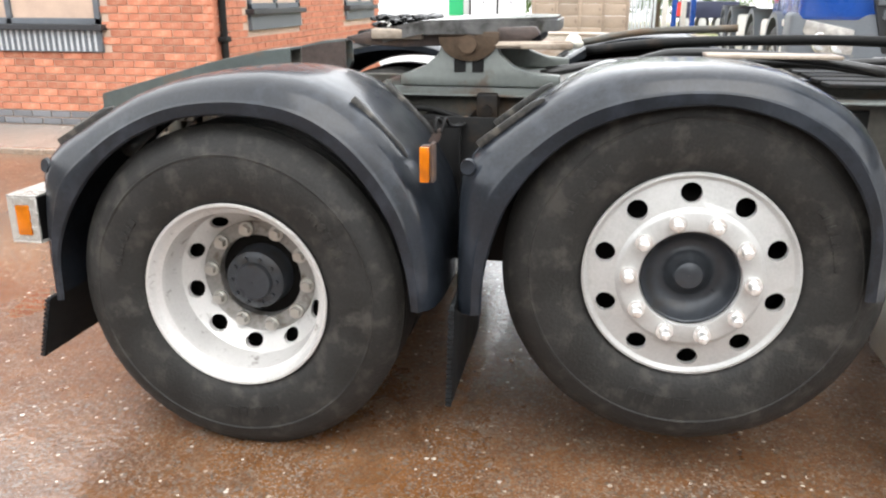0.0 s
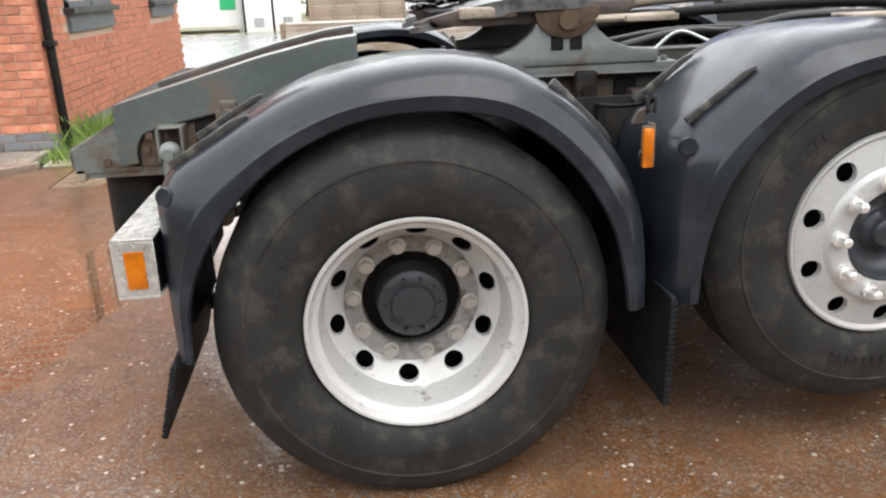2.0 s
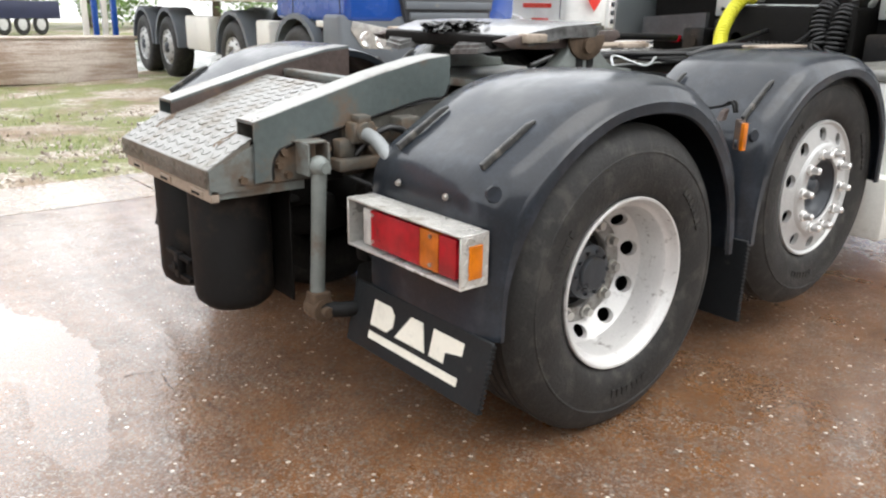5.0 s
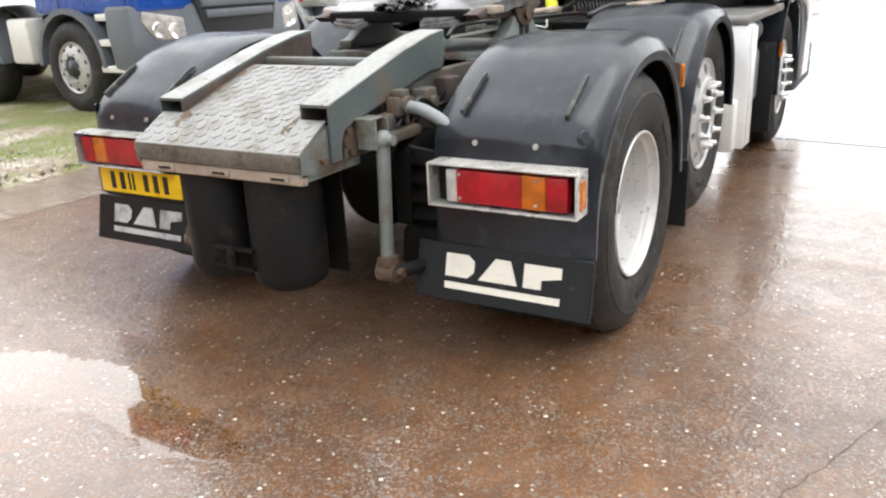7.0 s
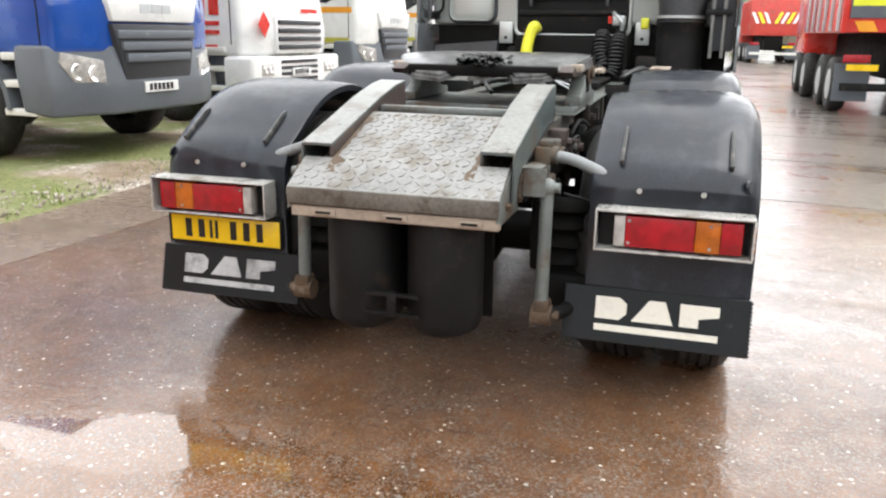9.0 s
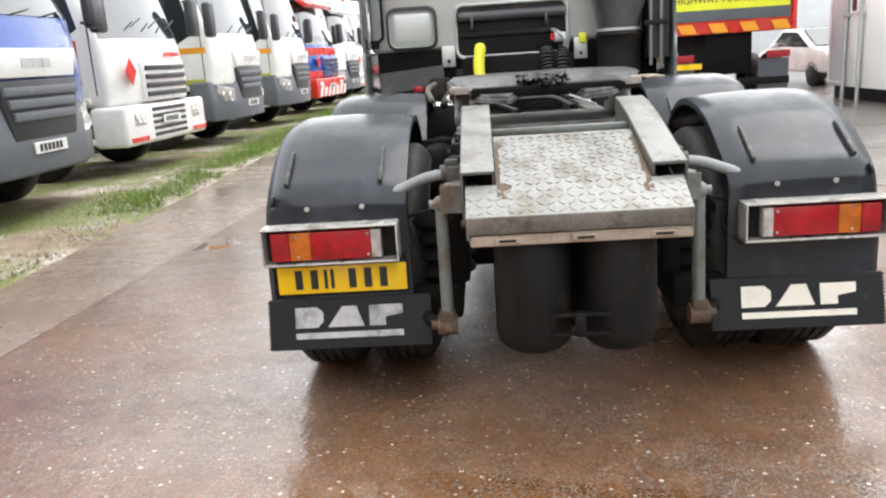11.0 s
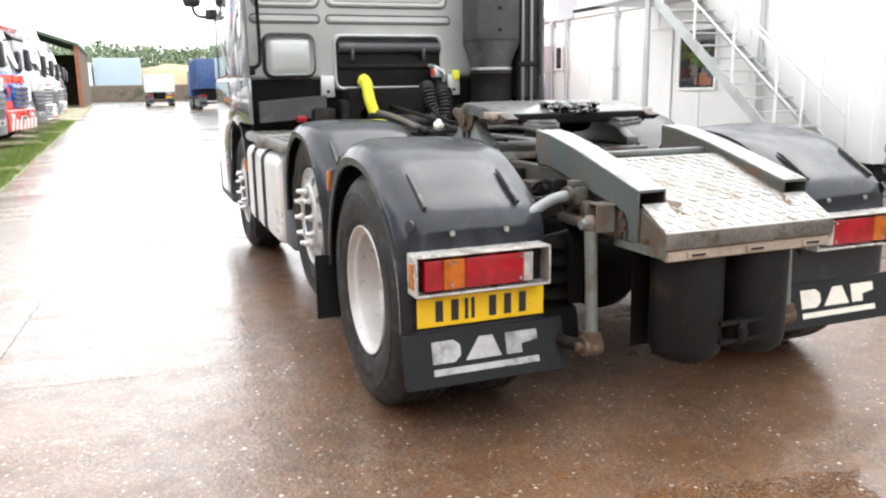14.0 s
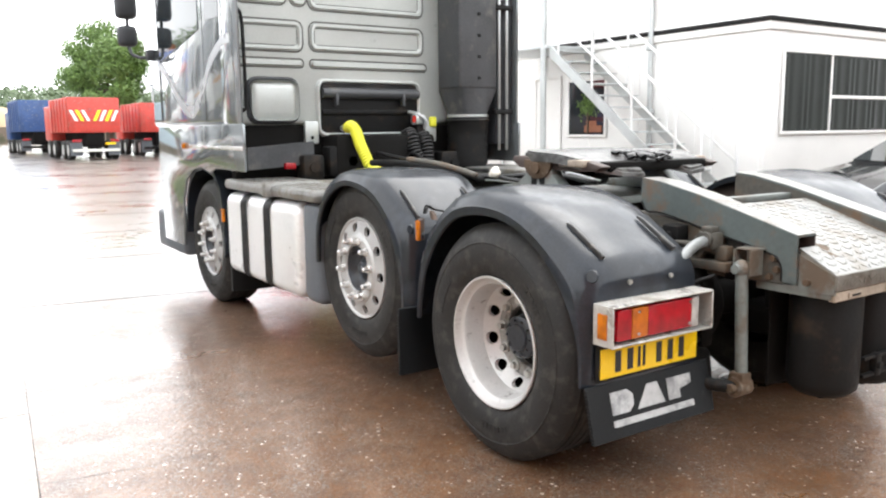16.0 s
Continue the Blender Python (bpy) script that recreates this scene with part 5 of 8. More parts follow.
    box(bm, 0.694, 0.704, min(y(1.14), y(1.175)), max(y(1.14), y(1.175)), 0.875, 0.98, 0.003)
    box(bm, 0.672, 0.694, min(y(1.16), y(1.177)), max(y(1.16), y(1.177)), 0.88, 0.975, 0.002)
    prism(bm, [(0.672, 0.97), (0.70, 0.97), (0.715, 1.01), (0.69, 1.0)], "y", min(y(1.08), y(1.1)), max(y(1.08), y(1.1)))
    br = part("reflector_bracket", bm, SKIRTR, truck, "dirty bracket between mudguards", at=Matrix.Translation((-0.112, 0.012 * sgn * -1, -0.015)))
    bm = B()
    box(bm, 0.668, 0.694, min(y(1.178), y(1.192)), max(y(1.178), y(1.192)), 0.878, 0.972, 0.003, 2)
    part("reflector", bm, ORANGE, br, "orange side reflector", 40)

    for a, b in ((0.70, 0.0), (0.715, 0.03)):
        bm = B()
        tube(bm, smooth_line([(a, y(1.13), 1.0), (a + 0.3 * b, y(1.11), 1.035), (a + 0.01, y(1.05), 1.01), (a, y(0.8), 0.97), (a, y(0.45), 0.95)], 6), 0.005, 6)
        part("reflector_wire", bm, BLACK, br, "thin dark wire", 60)
    # added black sheets darken gaps that let bright ground show through
    bm = B()
    box(bm, 0.50, 0.80, min(y(0.70), y(0.71)), max(y(0.70), y(0.71)), 0.50, 0.97, 0.003)
    part("splash_panel", bm, BLACK, truck, "black sheet added to darken a gap by the mudguards", 40)
    bm = B()
    box(bm, 1.60, 1.61, min(y(0.42), y(0.82)), max(y(0.42), y(0.82)), 0.45, 1.06, 0.003)
    part("splash_panel", bm, BLACK, truck, "black sheet added to darken a gap by the mudguards", 40)
    bm = B()
    box(bm, 0.585, 0.593, min(y(0.40), y(0.74)), max(y(0.40), y(0.74)), 0.32, 0.95, 0.002, 1)
    part("splash_panel", bm, BLACK, truck, "black sheet added to darken a gap by the mudguards", 40)
    # lamp-carrier tube and its clamp on the chassis
    bm = B()
    tube(bm, smooth_line([(-0.50, y(0.40), 0.925), (-0.51, y(0.52), 0.915), (-0.525, y(0.60), 0.89), (-0.54, y(0.66), 0.868), (-0.545, y(0.76), 0.83)], 5), 0.022, 14)
    part("carrier_tube", bm, GREYTUBE, truck, "bent grey carrier tube", 40)
    bm = B()
    box(bm, -0.54, -0.455, min(y(0.395), y(0.455)), max(y(0.395), y(0.455)), 0.885, 0.955, 0.01, 2)
    box(bm, -0.525, -0.475, min(y(0.41), y(0.46)), max(y(0.41), y(0.46)), 0.953, 0.978, 0.005)
    box(bm, -0.46, -0.42, min(y(0.37), y(0.44)), max(y(0.37), y(0.44)), 0.84, 0.93, 0.006)
    cyl(bm, (-0.50, y(0.455), 0.924), (-0.503, y(0.48), 0.923), 0.034, 14)
    part("tube_clamp", bm, DIRTY, truck, "dirty cast clamp block", 40)


guard_set(-1)
guard_set(1)

# number plate under the near-side lamp; its characters are plain bars
bm = B()
box(bm, -0.606, -0.600, 0.625, 1.165, 0.478, 0.612, 0.004, 2)
back = part("plate_backing", bm, BLACK, truck, "black plate backing", 40)
bm = B()
box(bm, -0.612, -0.606, 0.633, 1.147, 0.489, 0.600, 0.003, 2)
plate = part("number_plate", bm, YELLOW, back, "yellow rear number plate with black bars", 40)
for u, w in ((0.008, 0.03), (0.07, 0.03), (0.124, 0.014), (0.150, 0.014), (0.222, 0.03), (0.284, 0.03), (0.346, 0.03)):
    bm = B()
    box(bm, -0.6135, -0.612, 1.085 - u - w, 1.085 - u, 0.507, 0.586)
    part("plate_bar", bm, PLATEBLACK, back)

# chassis rails
for s in (-1, 1):
    ya, yb = sorted((s * 0.335, s * 0.378))
    bm = B()
    prism(bm, [(-0.84, 0.775), (-0.84, 0.87), (-0.55, 0.94), (-0.1, 1.0), (0.2, 1.0), (5.0, 1.0), (5.0, 0.73), (0.2, 0.73), (-0.3, 0.76), (-0.5, 0.77), (-0.7, 0.775)], "y", ya, yb, 0.004, 1)
    part("chassis_rail", bm, DIRTY, truck, "grimy grey chassis side rail", 40)
    bm = B()
    box(bm, 0.2, 3.0, min(s * 0.33, s * 0.435), max(s * 0.33, s * 0.435), 1.0, 1.008, 0.002, 1)
    part("rail_flange", bm, CHASSIS, truck, "grey rail flange", 40)
    # tapered ramp with a turned-over top flange
    yo, yi = s * 0.392, s * 0.272
    top = [(-0.858, 0.972), (-0.40, 1.097), (-0.20, 1.140), (-0.09, 1.152)]
    bm = B()
    prism(bm, top + [(-0.09, 1.05), (-0.12, 1.01), (-0.22, 1.005), (-0.74, 0.895), (-0.785, 0.87), (-0.80, 0.83), (-0.80, 0.79), (-0.862, 0.785)], "y", min(yo, yo - s * 0.008), max(yo, yo - s * 0.008))
    prism(bm, top + [(x, z - 0.008) for x, z in reversed(top)], "y", min(yo - s * 0.008, yi), max(yo - s * 0.008, yi))
    ramp = part("ramp_rail", bm, RAMP, truck, "grey sloping steel ramp with scraped top", 30)
    bm = B()
    prism(bm, [(x, z - 0.008) for x, z in top] + [(-0.09, 1.03), (-0.3, 1.0), (-0.858, 0.885)], "y", min(yi, yi + s * 0.008), max(yi, yi + s * 0.008))
    part("inner_web", bm, SKIRTR if s > 0 else DIRTY, ramp, "rust-brown inner web", 30)
    bm = B()
    prism(bm, [(x, z + 0.0022) for x, z in top] + [(x, z - 0.0005) for x, z in reversed(top)], "y", min(yo - s * 0.004, yi + s * 0.002), max(yo - s * 0.004, yi + s * 0.002))
    part("scraped_top", bm, SCRAPED, ramp, "bright scraped top face", 30)
    # cutout outline pressed into the outer web
    bm = B()
    tube(bm, smooth_line([(-0.80, yo - s * 0.003, 0.79), (-0.80, yo - s * 0.003, 0.83), (-0.785, yo - s * 0.003, 0.868), (-0.74, yo - s * 0.003, 0.893), (-0.48, yo - s * 0.003, 0.948), (-0.22, yo - s * 0.003, 1.003), (-0.12, yo - s * 0.003, 1.008), (-0.092, yo - s * 0.003, 1.05)], 4), 0.006, 6)
    part("web_seam", bm, BLACK, ramp, "", 60)
    # side plates that carry the tail
    bm = B()
    box(bm, -0.99, -0.68, min(s * 0.362, s * 0.37), max(s * 0.362, s * 0.37), 0.745, 0.80)
    prism(bm, [(-1.005, 0.765), (-1.005, 0.838), (-0.85, 0.905), (-0.80, 0.905), (-0.80, 0.765)], "y", min(s * 0.366, s * 0.378), max(s * 0.366, s * 0.378))
    part("tail_side_plate", bm, CHASSIS, truck, "chipped grey side plate", 40)
    bm = B()
    cyl(bm, (0, s * 0.372, 0), (0, s * 0.396, 0), 0.013, 6)
    b0 = None
    for x, z in ((-0.775, 0.832), (-0.745, 0.80), (-0.90, 0.80), (-0.76, 0.875), (-0.60, 0.87)):
        at = Matrix.Translation((x, 0, z))
        b0 = part("bolt", bm, RUSTY, truck, "rusty bolt", 50, at) if b0 is None else (again(b0, at=at), b0)[1]
    # stabiliser link: bracket, tube, lower eye
    bm = B()
    for dx, dd in ((-0.722, 0.0), (-0.65, 0.0)):
        ys = sorted((s * 0.395, s * 0.475))
        prism(bm, [(dx, 0.905), (dx + 0.007, 0.905), (dx + 0.007, 0.805), (dx, 0.805)], "y", ys[0], ys[1], 0.001, 1)
    prism(bm, [(-0.735, s * 0.385), (-0.64, s * 0.385), (-0.645, s * 0.46), (-0.715, s * 0.46)], "z", 0.903, 0.910, 0.002, 1)
    part("link_bracket", bm, CHASSIS, truck, "grey folded link bracket", 40)
    bm = B()
    box(bm, -0.60, -0.40, min(s * 0.38, s * 0.46), max(s * 0.38, s * 0.46), 0.80, 0.84, 0.01)
    box(bm, -0.58, -0.52, min(s * 0.38, s * 0.43), max(s * 0.38, s * 0.43), 0.84, 0.90, 0.008)
    cyl(bm, (-0.45, s * 0.38, 0.88), (-0.45, s * 0.44, 0.88), 0.03, 12)
    part("spring_hanger", bm, DIRTY, truck, "grimy spring hanger", 40)
    bm = B()
    cyl(bm, (-0.685, s * 0.475, 0.83), (-0.705, s * 0.475, 0.40), 0.024, 18)
    bmesh.ops.create_uvsphere(bm, u_segments=14, v_segments=8, radius=0.034, matrix=Matrix.Translation((-0.685, s * 0.475, 0.835)))
    cyl(bm, (-0.685, s * 0.43, 0.835), (-0.685, s * 0.52, 0.835), 0.018, 12)
    part("stabiliser_link", bm, CHASSIS, truck, "grey tubular link rod", 40)
    bm = B()
    cyl(bm, (-0.70, s * 0.44, 0.365), (-0.70, s * 0.515, 0.365), 0.04, 18)
    cyl(bm, (-0.70, s * 0.515, 0.365), (-0.70, s * 0.54, 0.365), 0.018, 8)
    box(bm, -0.735, -0.668, min(s * 0.447, s * 0.508), max(s * 0.447, s * 0.508), 0.375, 0.425, 0.01)
    part("link_eye", bm, RUSTY, truck, "rusty lower link eye", 40)
    bm = B()
    tube(bm, smooth_line([(-0.70, s * 0.5, 0.365), (-0.6, s * 0.56, 0.37), (-0.3, s * 0.58, 0.40), (0.0, s * 0.5, 0.42)], 5), 0.026, 10)
    part("anti_roll_arm", bm, BLACK, truck, "black anti-roll arm", 50)
    # air bellows and spring hanger inside the wheel
    bm = B()
    for k, z in enumerate((0.50, 0.57, 0.64, 0.71)):
        lathe(bm, [(0.10, -0.02), (0.135, -0.005), (0.14, 0.0), (0.135, 0.02), (0.10, 0.05)], 20, turn=Matrix.Translation((-0.36, s * 0.5, z)) @ Matrix.Rotation(math.pi / 2, 4, "X"))
    part("air_bellows", bm, DARKIN, truck, "black rubber air spring", 50)
    bm = B()
    tube(bm, smooth_line([(-0.60, s * 0.52, 0.80), (-0.55, s * 0.62, 0.76), (-0.56, s * 0.60, 0.68), (-0.60, s * 0.66, 0.60)], 6), 0.007, 6)
    part("lamp_cable", bm, BLACK, truck, "dangling lamp cable", 60)

# rear axle, cross members, prop
bm = B()
cyl(bm, (0, -0.9, 0.503), (0, 0.9, 0.503), 0.09, 18)
bmesh.ops.create_uvsphere(bm, u_segments=20, v_segments=12, radius=0.24, matrix=Matrix.Translation((0.02, 0, 0.52)) @ Matrix.Diagonal((1, 0.8, 1, 1)))
part("rear_axle", bm, DARKIN, truck, "black drive axle casing", 40)
bm = B()
cyl(bm, (1.27, -0.9, 0.628), (1.27, 0.9, 0.628), 0.06, 16)
part("lift_axle", bm, DARKIN, truck, "black lifted axle beam", 40)
bm = B()
cyl(bm, (3.82, -0.9, 0.5), (3.82, 0.9, 0.5), 0.06, 16)
part("front_axle", bm, DARKIN, truck, "black front axle beam", 40)
for x in (-0.62, 0.75, 1.8, 2.8):
    bm = B()
    box(bm, x, x + 0.08, -0.385, 0.385, 0.76, 0.98, 0.006)
    part("cross_member", bm, BLACK, truck)
bm = B()
cyl(bm, (0.2, 0, 0.55), (4.0, 0, 0.75), 0.055, 14)
part("propeller_shaft", bm, DARKIN, truck, "", 40)
bm = B()
box(bm, 2.9, 4.9, -0.45, 0.45, 0.55, 1.35, 0.05)
part("engine_block", bm, DARKIN, truck, "dark engine and gearbox mass", 40)

# unseen gearbox and chambers, added to keep light from under the truck
bm = B()
box(bm, 1.75, 2.75, -0.30, 0.30, 0.42, 0.95, 0.08, 3)
part("gearbox", bm, DARKIN, truck, "oily dark gearbox casing, added unseen", 40)
for yy in (-0.62, 0.62):
    bm = B()
    lathe(bm, [(0.001, 0.72), (0.08, 0.73), (0.115, 0.77), (0.115, 1.0), (0.08, 1.04), (0.001, 1.05)], 20, turn=Matrix.Translation((0, yy, 0.62)) @ Matrix.Rotation(radians(-90), 4, "Z"))
    bmesh.ops.recalc_face_normals(bm, faces=bm.faces)
    part("brake_chamber", bm, DARKIN, truck, "dark brake chamber, added unseen", 40)
rngc = random.Random(21)
for s in (-1, 1):
    for k in range(9):
        x = -0.55 + k * 0.16
        bm = B()
        tube(bm, smooth_line([(x, s * 0.40, 0.78 + 0.12 * rngc.random()), (x + 0.15, s * (0.42 + 0.05 * rngc.random()), 0.88 + 0.08 * rngc.random()), (x + 0.4, s * (0.41 + 0.05 * rngc.random()), 0.80 + 0.14 * rngc.random()), (x + 0.7, s * 0.40, 0.85 + 0.1 * rngc.random())], 5), rngc.choice((0.006, 0.008, 0.012)), 6)
        part("air_pipe", bm, rngc.choice((HOSEB, DIRTY, BLACK)), truck, "grimy air pipe along the rail", 60)
    for k in range(7):
        bm = B()
        x, z = -0.35 + k * 0.19, 0.80 + 0.1 * rngc.random()
        w, h = rngc.uniform(0.05, 0.11), rngc.uniform(0.06, 0.12)
        box(bm, x, x + w, min(s * 0.38, s * 0.455), max(s * 0.38, s * 0.455), z, z + h, 0.01, 2)
        cyl(bm, (x + w / 2, s * 0.45, z + h / 2), (x + w / 2, s * 0.475, z + h / 2), 0.02, 8)
        part("valve", bm, rngc.choice((DIRTY, SKIRTR, BLACK)), truck, "dirty air valve on the rail", 40)
    bm = B()
    prism(bm, [(-0.30, 0.58), (-0.18, 0.66), (0.25, 0.64), (0.62, 0.52), (0.62, 0.47), (0.25, 0.585), (-0.18, 0.60)], "y", min(s * 0.40, s * 0.48), max(s * 0.40, s * 0.48), 0.006)
    part("leaf_spring", bm, SKIRTR, truck, "rusty dark spring leaf", 40)

# unseen reservoirs, arms, drums and beams, added inside the wheels to darken the ground
for s in (-1, 1):
    bm = B()
    lathe(bm, [(0.001, 0.30), (0.08, 0.31), (0.125, 0.35), (0.13, 0.38), (0.13, 0.94), (0.125, 0.97), (0.08, 1.01), (0.001, 1.02)], 24, turn=Matrix.Translation((0, s * 0.54, 0.80)) @ Matrix.Rotation(radians(-90), 4, "Z"))
    bmesh.ops.recalc_face_normals(bm, faces=bm.faces)
    part("air_reservoir", bm, DARKIN, truck, "dark lengthwise air reservoir, added unseen", 40)
    bm = B()
    prism(bm, [(-0.54, 0.33), (-0.52, 0.47), (0.0, 0.50), (0.6, 0.66), (0.66, 0.60), (0.1, 0.34), (-0.1, 0.32)], "y", min(s * 0.42, s * 0.62), max(s * 0.42, s * 0.62), 0.02)
    part("trailing_arm", bm, DARKIN, truck, "black axle trailing arm, added unseen", 40)
    bm = B()
    lathe(bm, [(0.10, 0.66), (0.21, 0.665), (0.225, 0.69), (0.225, 0.86), (0.20, 0.88), (0.10, 0.885)], 32, turn=Matrix.Translation((0, 0, 0.495)) if s > 0 else Matrix.Translation((0, 0, 0.495)) @ Matrix.Rotation(math.pi, 4, "Z"))
    bmesh.ops.recalc_face_normals(bm, faces=bm.faces)
    part("brake_drum", bm, DARKIN, truck, "dark brake drum, added unseen", 40)
    bm = B()
    prism(bm, [(-0.50, 0.47), (-0.20, 0.47), (-0.20, 0.76), (-0.26, 0.80), (-0.44, 0.80), (-0.50, 0.74)], "y", min(s * 0.385, s * 0.46), max(s * 0.385, s * 0.46), 0.015)
    part("bellows_bracket", bm, DARKIN, truck, "black air spring bracket, added unseen", 40)
bm = B()
box(bm, 0.34, 0.74, -0.36, 0.36, 0.52, 0.80, 0.04, 2)
cyl(bm, (0.40, -0.62, 0.60), (0.40, 0.62, 0.60), 0.045, 12)
part("suspension_cross_beam", bm, DARKIN, truck, "black cross beam, added unseen to darken the ground", 40)
# added plate blocks sky light through the open chassis
bm = B()
box(bm, 0.83, 1.79, -0.333, 0.333, 0.80, 0.83, 0.006)
for k in range(5):
    box(bm, 0.9 + k * 0.18, 0.96 + k * 0.18, -0.333, 0.333, 0.83, 0.87, 0.006)
part("frame_plate", bm, DARKIN, truck, "dark ribbed plate added to block light between the rails", 40)

# checker-plate deck between the ramps
bm = B()
side = [(-1.008, 0.842), (-0.86, 0.925), (-0.52, 1.040), (-0.47, 1.052)]
prism(bm, side + [(x, z - 0.005) for x, z in reversed(side)], "y", -0.268, 0.268)
deck = part("deck_plate", bm, TREAD, truck, "worn aluminium checker-plate deck", 30)
bm = B()
box(bm, -1.015, -1.005, -0.376, 0.376, 0.782, 0.8425, 0.0045, 3)
part("deck_lip", bm, LIP, deck, "grimy turned-down deck lip", 40)
for s in (-1, 1):
    bm = B()
    prism(bm, side[:2] + [(x, z - 0.005) for x, z in reversed(side[:2])], "y", min(s * 0.268, s * 0.376), max(s * 0.268, s * 0.376))
    part("deck_wing", bm, TREAD, deck, "", 30)
    bm = B()
    prism(bm, [(-1.007, 0.784), (-1.007, 0.836), (-0.865, 0.922), (-0.865, 0.85)], "y", min(s * 0.376, s * 0.370), max(s * 0.376, s * 0.370))
    part("deck_cheek", bm, LIP, deck, "", 30)
bm = B()
slope = Vector((0.36, 0, 0.14)).normalized()
for i in range(16):
    for j in range(22):
        yy = -0.364 + j * 0.0347
        x0 = -0.99 + i * 0.0325
        z0 = 0.842 + (x0 + 1.008) * 0.561 if x0 < -0.86 else 0.925 + (x0 + 0.86) * 0.338
        if x0 > -0.87 and abs(yy) > 0.256 or abs(yy) > 0.37:
            continue
        ang = math.atan(0.561 if x0 < -0.86 else 0.338)
        m = Matrix.Translation((x0, yy, z0)) @ Matrix.Rotation(-ang, 4, "Y") @ Matrix.Rotation(radians(45 if (i + j) % 2 else -45), 4, "Z")
        prism(bm, [(-0.016, 0), (-0.006, -0.0045), (0.006, -0.0045), (0.016, 0), (0.006, 0.0045), (-0.006, 0.0045)], "z", -0.001, 0.0018)
        bm.verts.ensure_lookup_table()
        bmesh.ops.transform(bm, matrix=m, verts=bm.verts[-12:])
part("tread_pattern", bm, TREAD, deck, kind="stuff")
bm = B()
for i in range(22):
    m = Matrix.Translation((-1.0145, -0.364 + i * 0.0347, 0.811)) @ Matrix.Rotation(radians(45 if i % 2 else -45), 4, "X")
    box(bm, -0.002, 0.001, -0.0155, 0.0155, -0.004, 0.004, m=m)
part("lip_pattern", bm, LIP, deck, kind="stuff")
rngd = random.Random(12)
for s in (-1, 1):
    bm = B()
    inner = []
    for k in range(25):
        x = -0.93 + k * 0.0165
        z = (0.842 + (x + 1.008) * 0.561 if x < -0.86 else 0.925 + (x + 0.86) * 0.338) + 0.0012
        w = (0.012 + 0.022 * rngd.random() ** 2) * (1.6 if k < 5 else 1.0)
        inner.append((bm.verts.new((x, s * 0.267, z)), bm.verts.new((x, s * (0.267 - w), z))))
    for (p0, p1), (q0, q1) in zip(inner, inner[1:]):
        bm.faces.new((p0, q0, q1, p1))
    bmesh.ops.recalc_face_normals(bm, faces=bm.faces)
    part("rust_streak", bm, STAIN, deck, "brown rust streak beside the ramp")
bm = B()
box(bm, -1.004, -0.975, -0.378, 0.365, 0.738, 0.778, 0.004, 1)
strip = part("edge_strip", bm, STRIP, truck, "rust-stained steel edge strip", 40)
for yy in (-0.28, -0.02, 0.24):
    bm = B()
    box(bm, -1.011, -1.004, yy - 0.045, yy + 0.045, 0.746, 0.768, 0.003)
    slot = part("slot_plate", bm, STRIP, strip)
    bm = B()
    box(bm, -1.014, -1.011, yy - 0.028, yy + 0.028, 0.753, 0.761)
    part("slot", bm, BLACK, slot)
bm = B()
box(bm, -0.40, -0.352, -0.27, 0.27, 1.044, 1.072, 0.006, 2)
part("cross_tube", bm, CHASSIS, truck, "grey cross tube", 40)

# two upright air tanks under the deck, with a bracket between them
for yy in (-0.152, 0.152):
    bm = B()
    lathe(bm, [(0.001, -0.008), (0.05, -0.004), (0.1, 0.01), (0.128, 0.035), (0.135, 0.065), (0.135, 0.42), (0.128, 0.445), (0.09, 0.46), (0.001, 0.465)], 32, turn=Matrix.Translation((-0.845, yy, 0.315)) @ Matrix.Rotation(math.pi / 2, 4, "X"))
    cyl(bm, (-0.845, yy, 0.295), (-0.845, yy, 0.32), 0.016, 8)
    bmesh.ops.recalc_face_normals(bm, faces=bm.faces)
    part("air_tank", bm, BLACK, truck, "dull black upright air tank", 40)
# added dark plate stops bright ground showing between the tanks
bm = B()
box(bm, -0.695, -0.685, -0.29, 0.29, 0.33, 0.765, 0.004, 1)
part("tank_back_plate", bm, DARKIN, truck, "dark plate added to fill the gap behind the air tanks", 40)
bm = B()
for z in (0.40, 0.47):
    box(bm, -0.985, -0.965, -0.10, 0.10, z, z + 0.012)
    for yy in (-0.10, 0.10):
        box(bm, -0.97, -0.88, yy - 0.01, yy + 0.01, z, z + 0.012)
box(bm, -0.99, -0.96, -0.018, 0.018, 0.395, 0.485, 0.004)
cyl(bm, (-0.99, 0, 0.44), (-1.0, 0, 0.44), 0.016, 8)
part("tank_bracket", bm, BLACK, truck, "black bracket between air tanks", 40)

# fifth wheel: greasy plate with a slot, pivots, mounting plate
bm = B()
plan = [(0.84, -0.20), (0.84, 0.20), (0.74, 0.36), (0.55, 0.455), (0.30, 0.47), (0.12, 0.42), (-0.03, 0.30), (-0.06, 0.17), (0.20, 0.055), (0.36, 0.04), (0.36, -0.04), (0.20, -0.055), (-0.06, -0.17), (-0.03, -0.30), (0.12, -0.42), (0.30, -0.47), (0.55, -0.455), (0.74, -0.36)]
vs_lo, vs_hi = [], []
for x, yy in plan:
    x = 0.165 + (x + 0.06) * 0.85
    droop = 0.085 * max(0, (0.46 - x) / 0.295) ** 1.3 if x < 0.46 else 0.0
    z = 1.258 - droop + 0.012 * (x - 0.5)
    vs_hi.append(bm.verts.new((x, yy, z)))
    vs_lo.append(bm.verts.new((x, yy, z - 0.03 - 0.02 * (x > 0.2))))
ft = bm.faces.new(vs_hi)
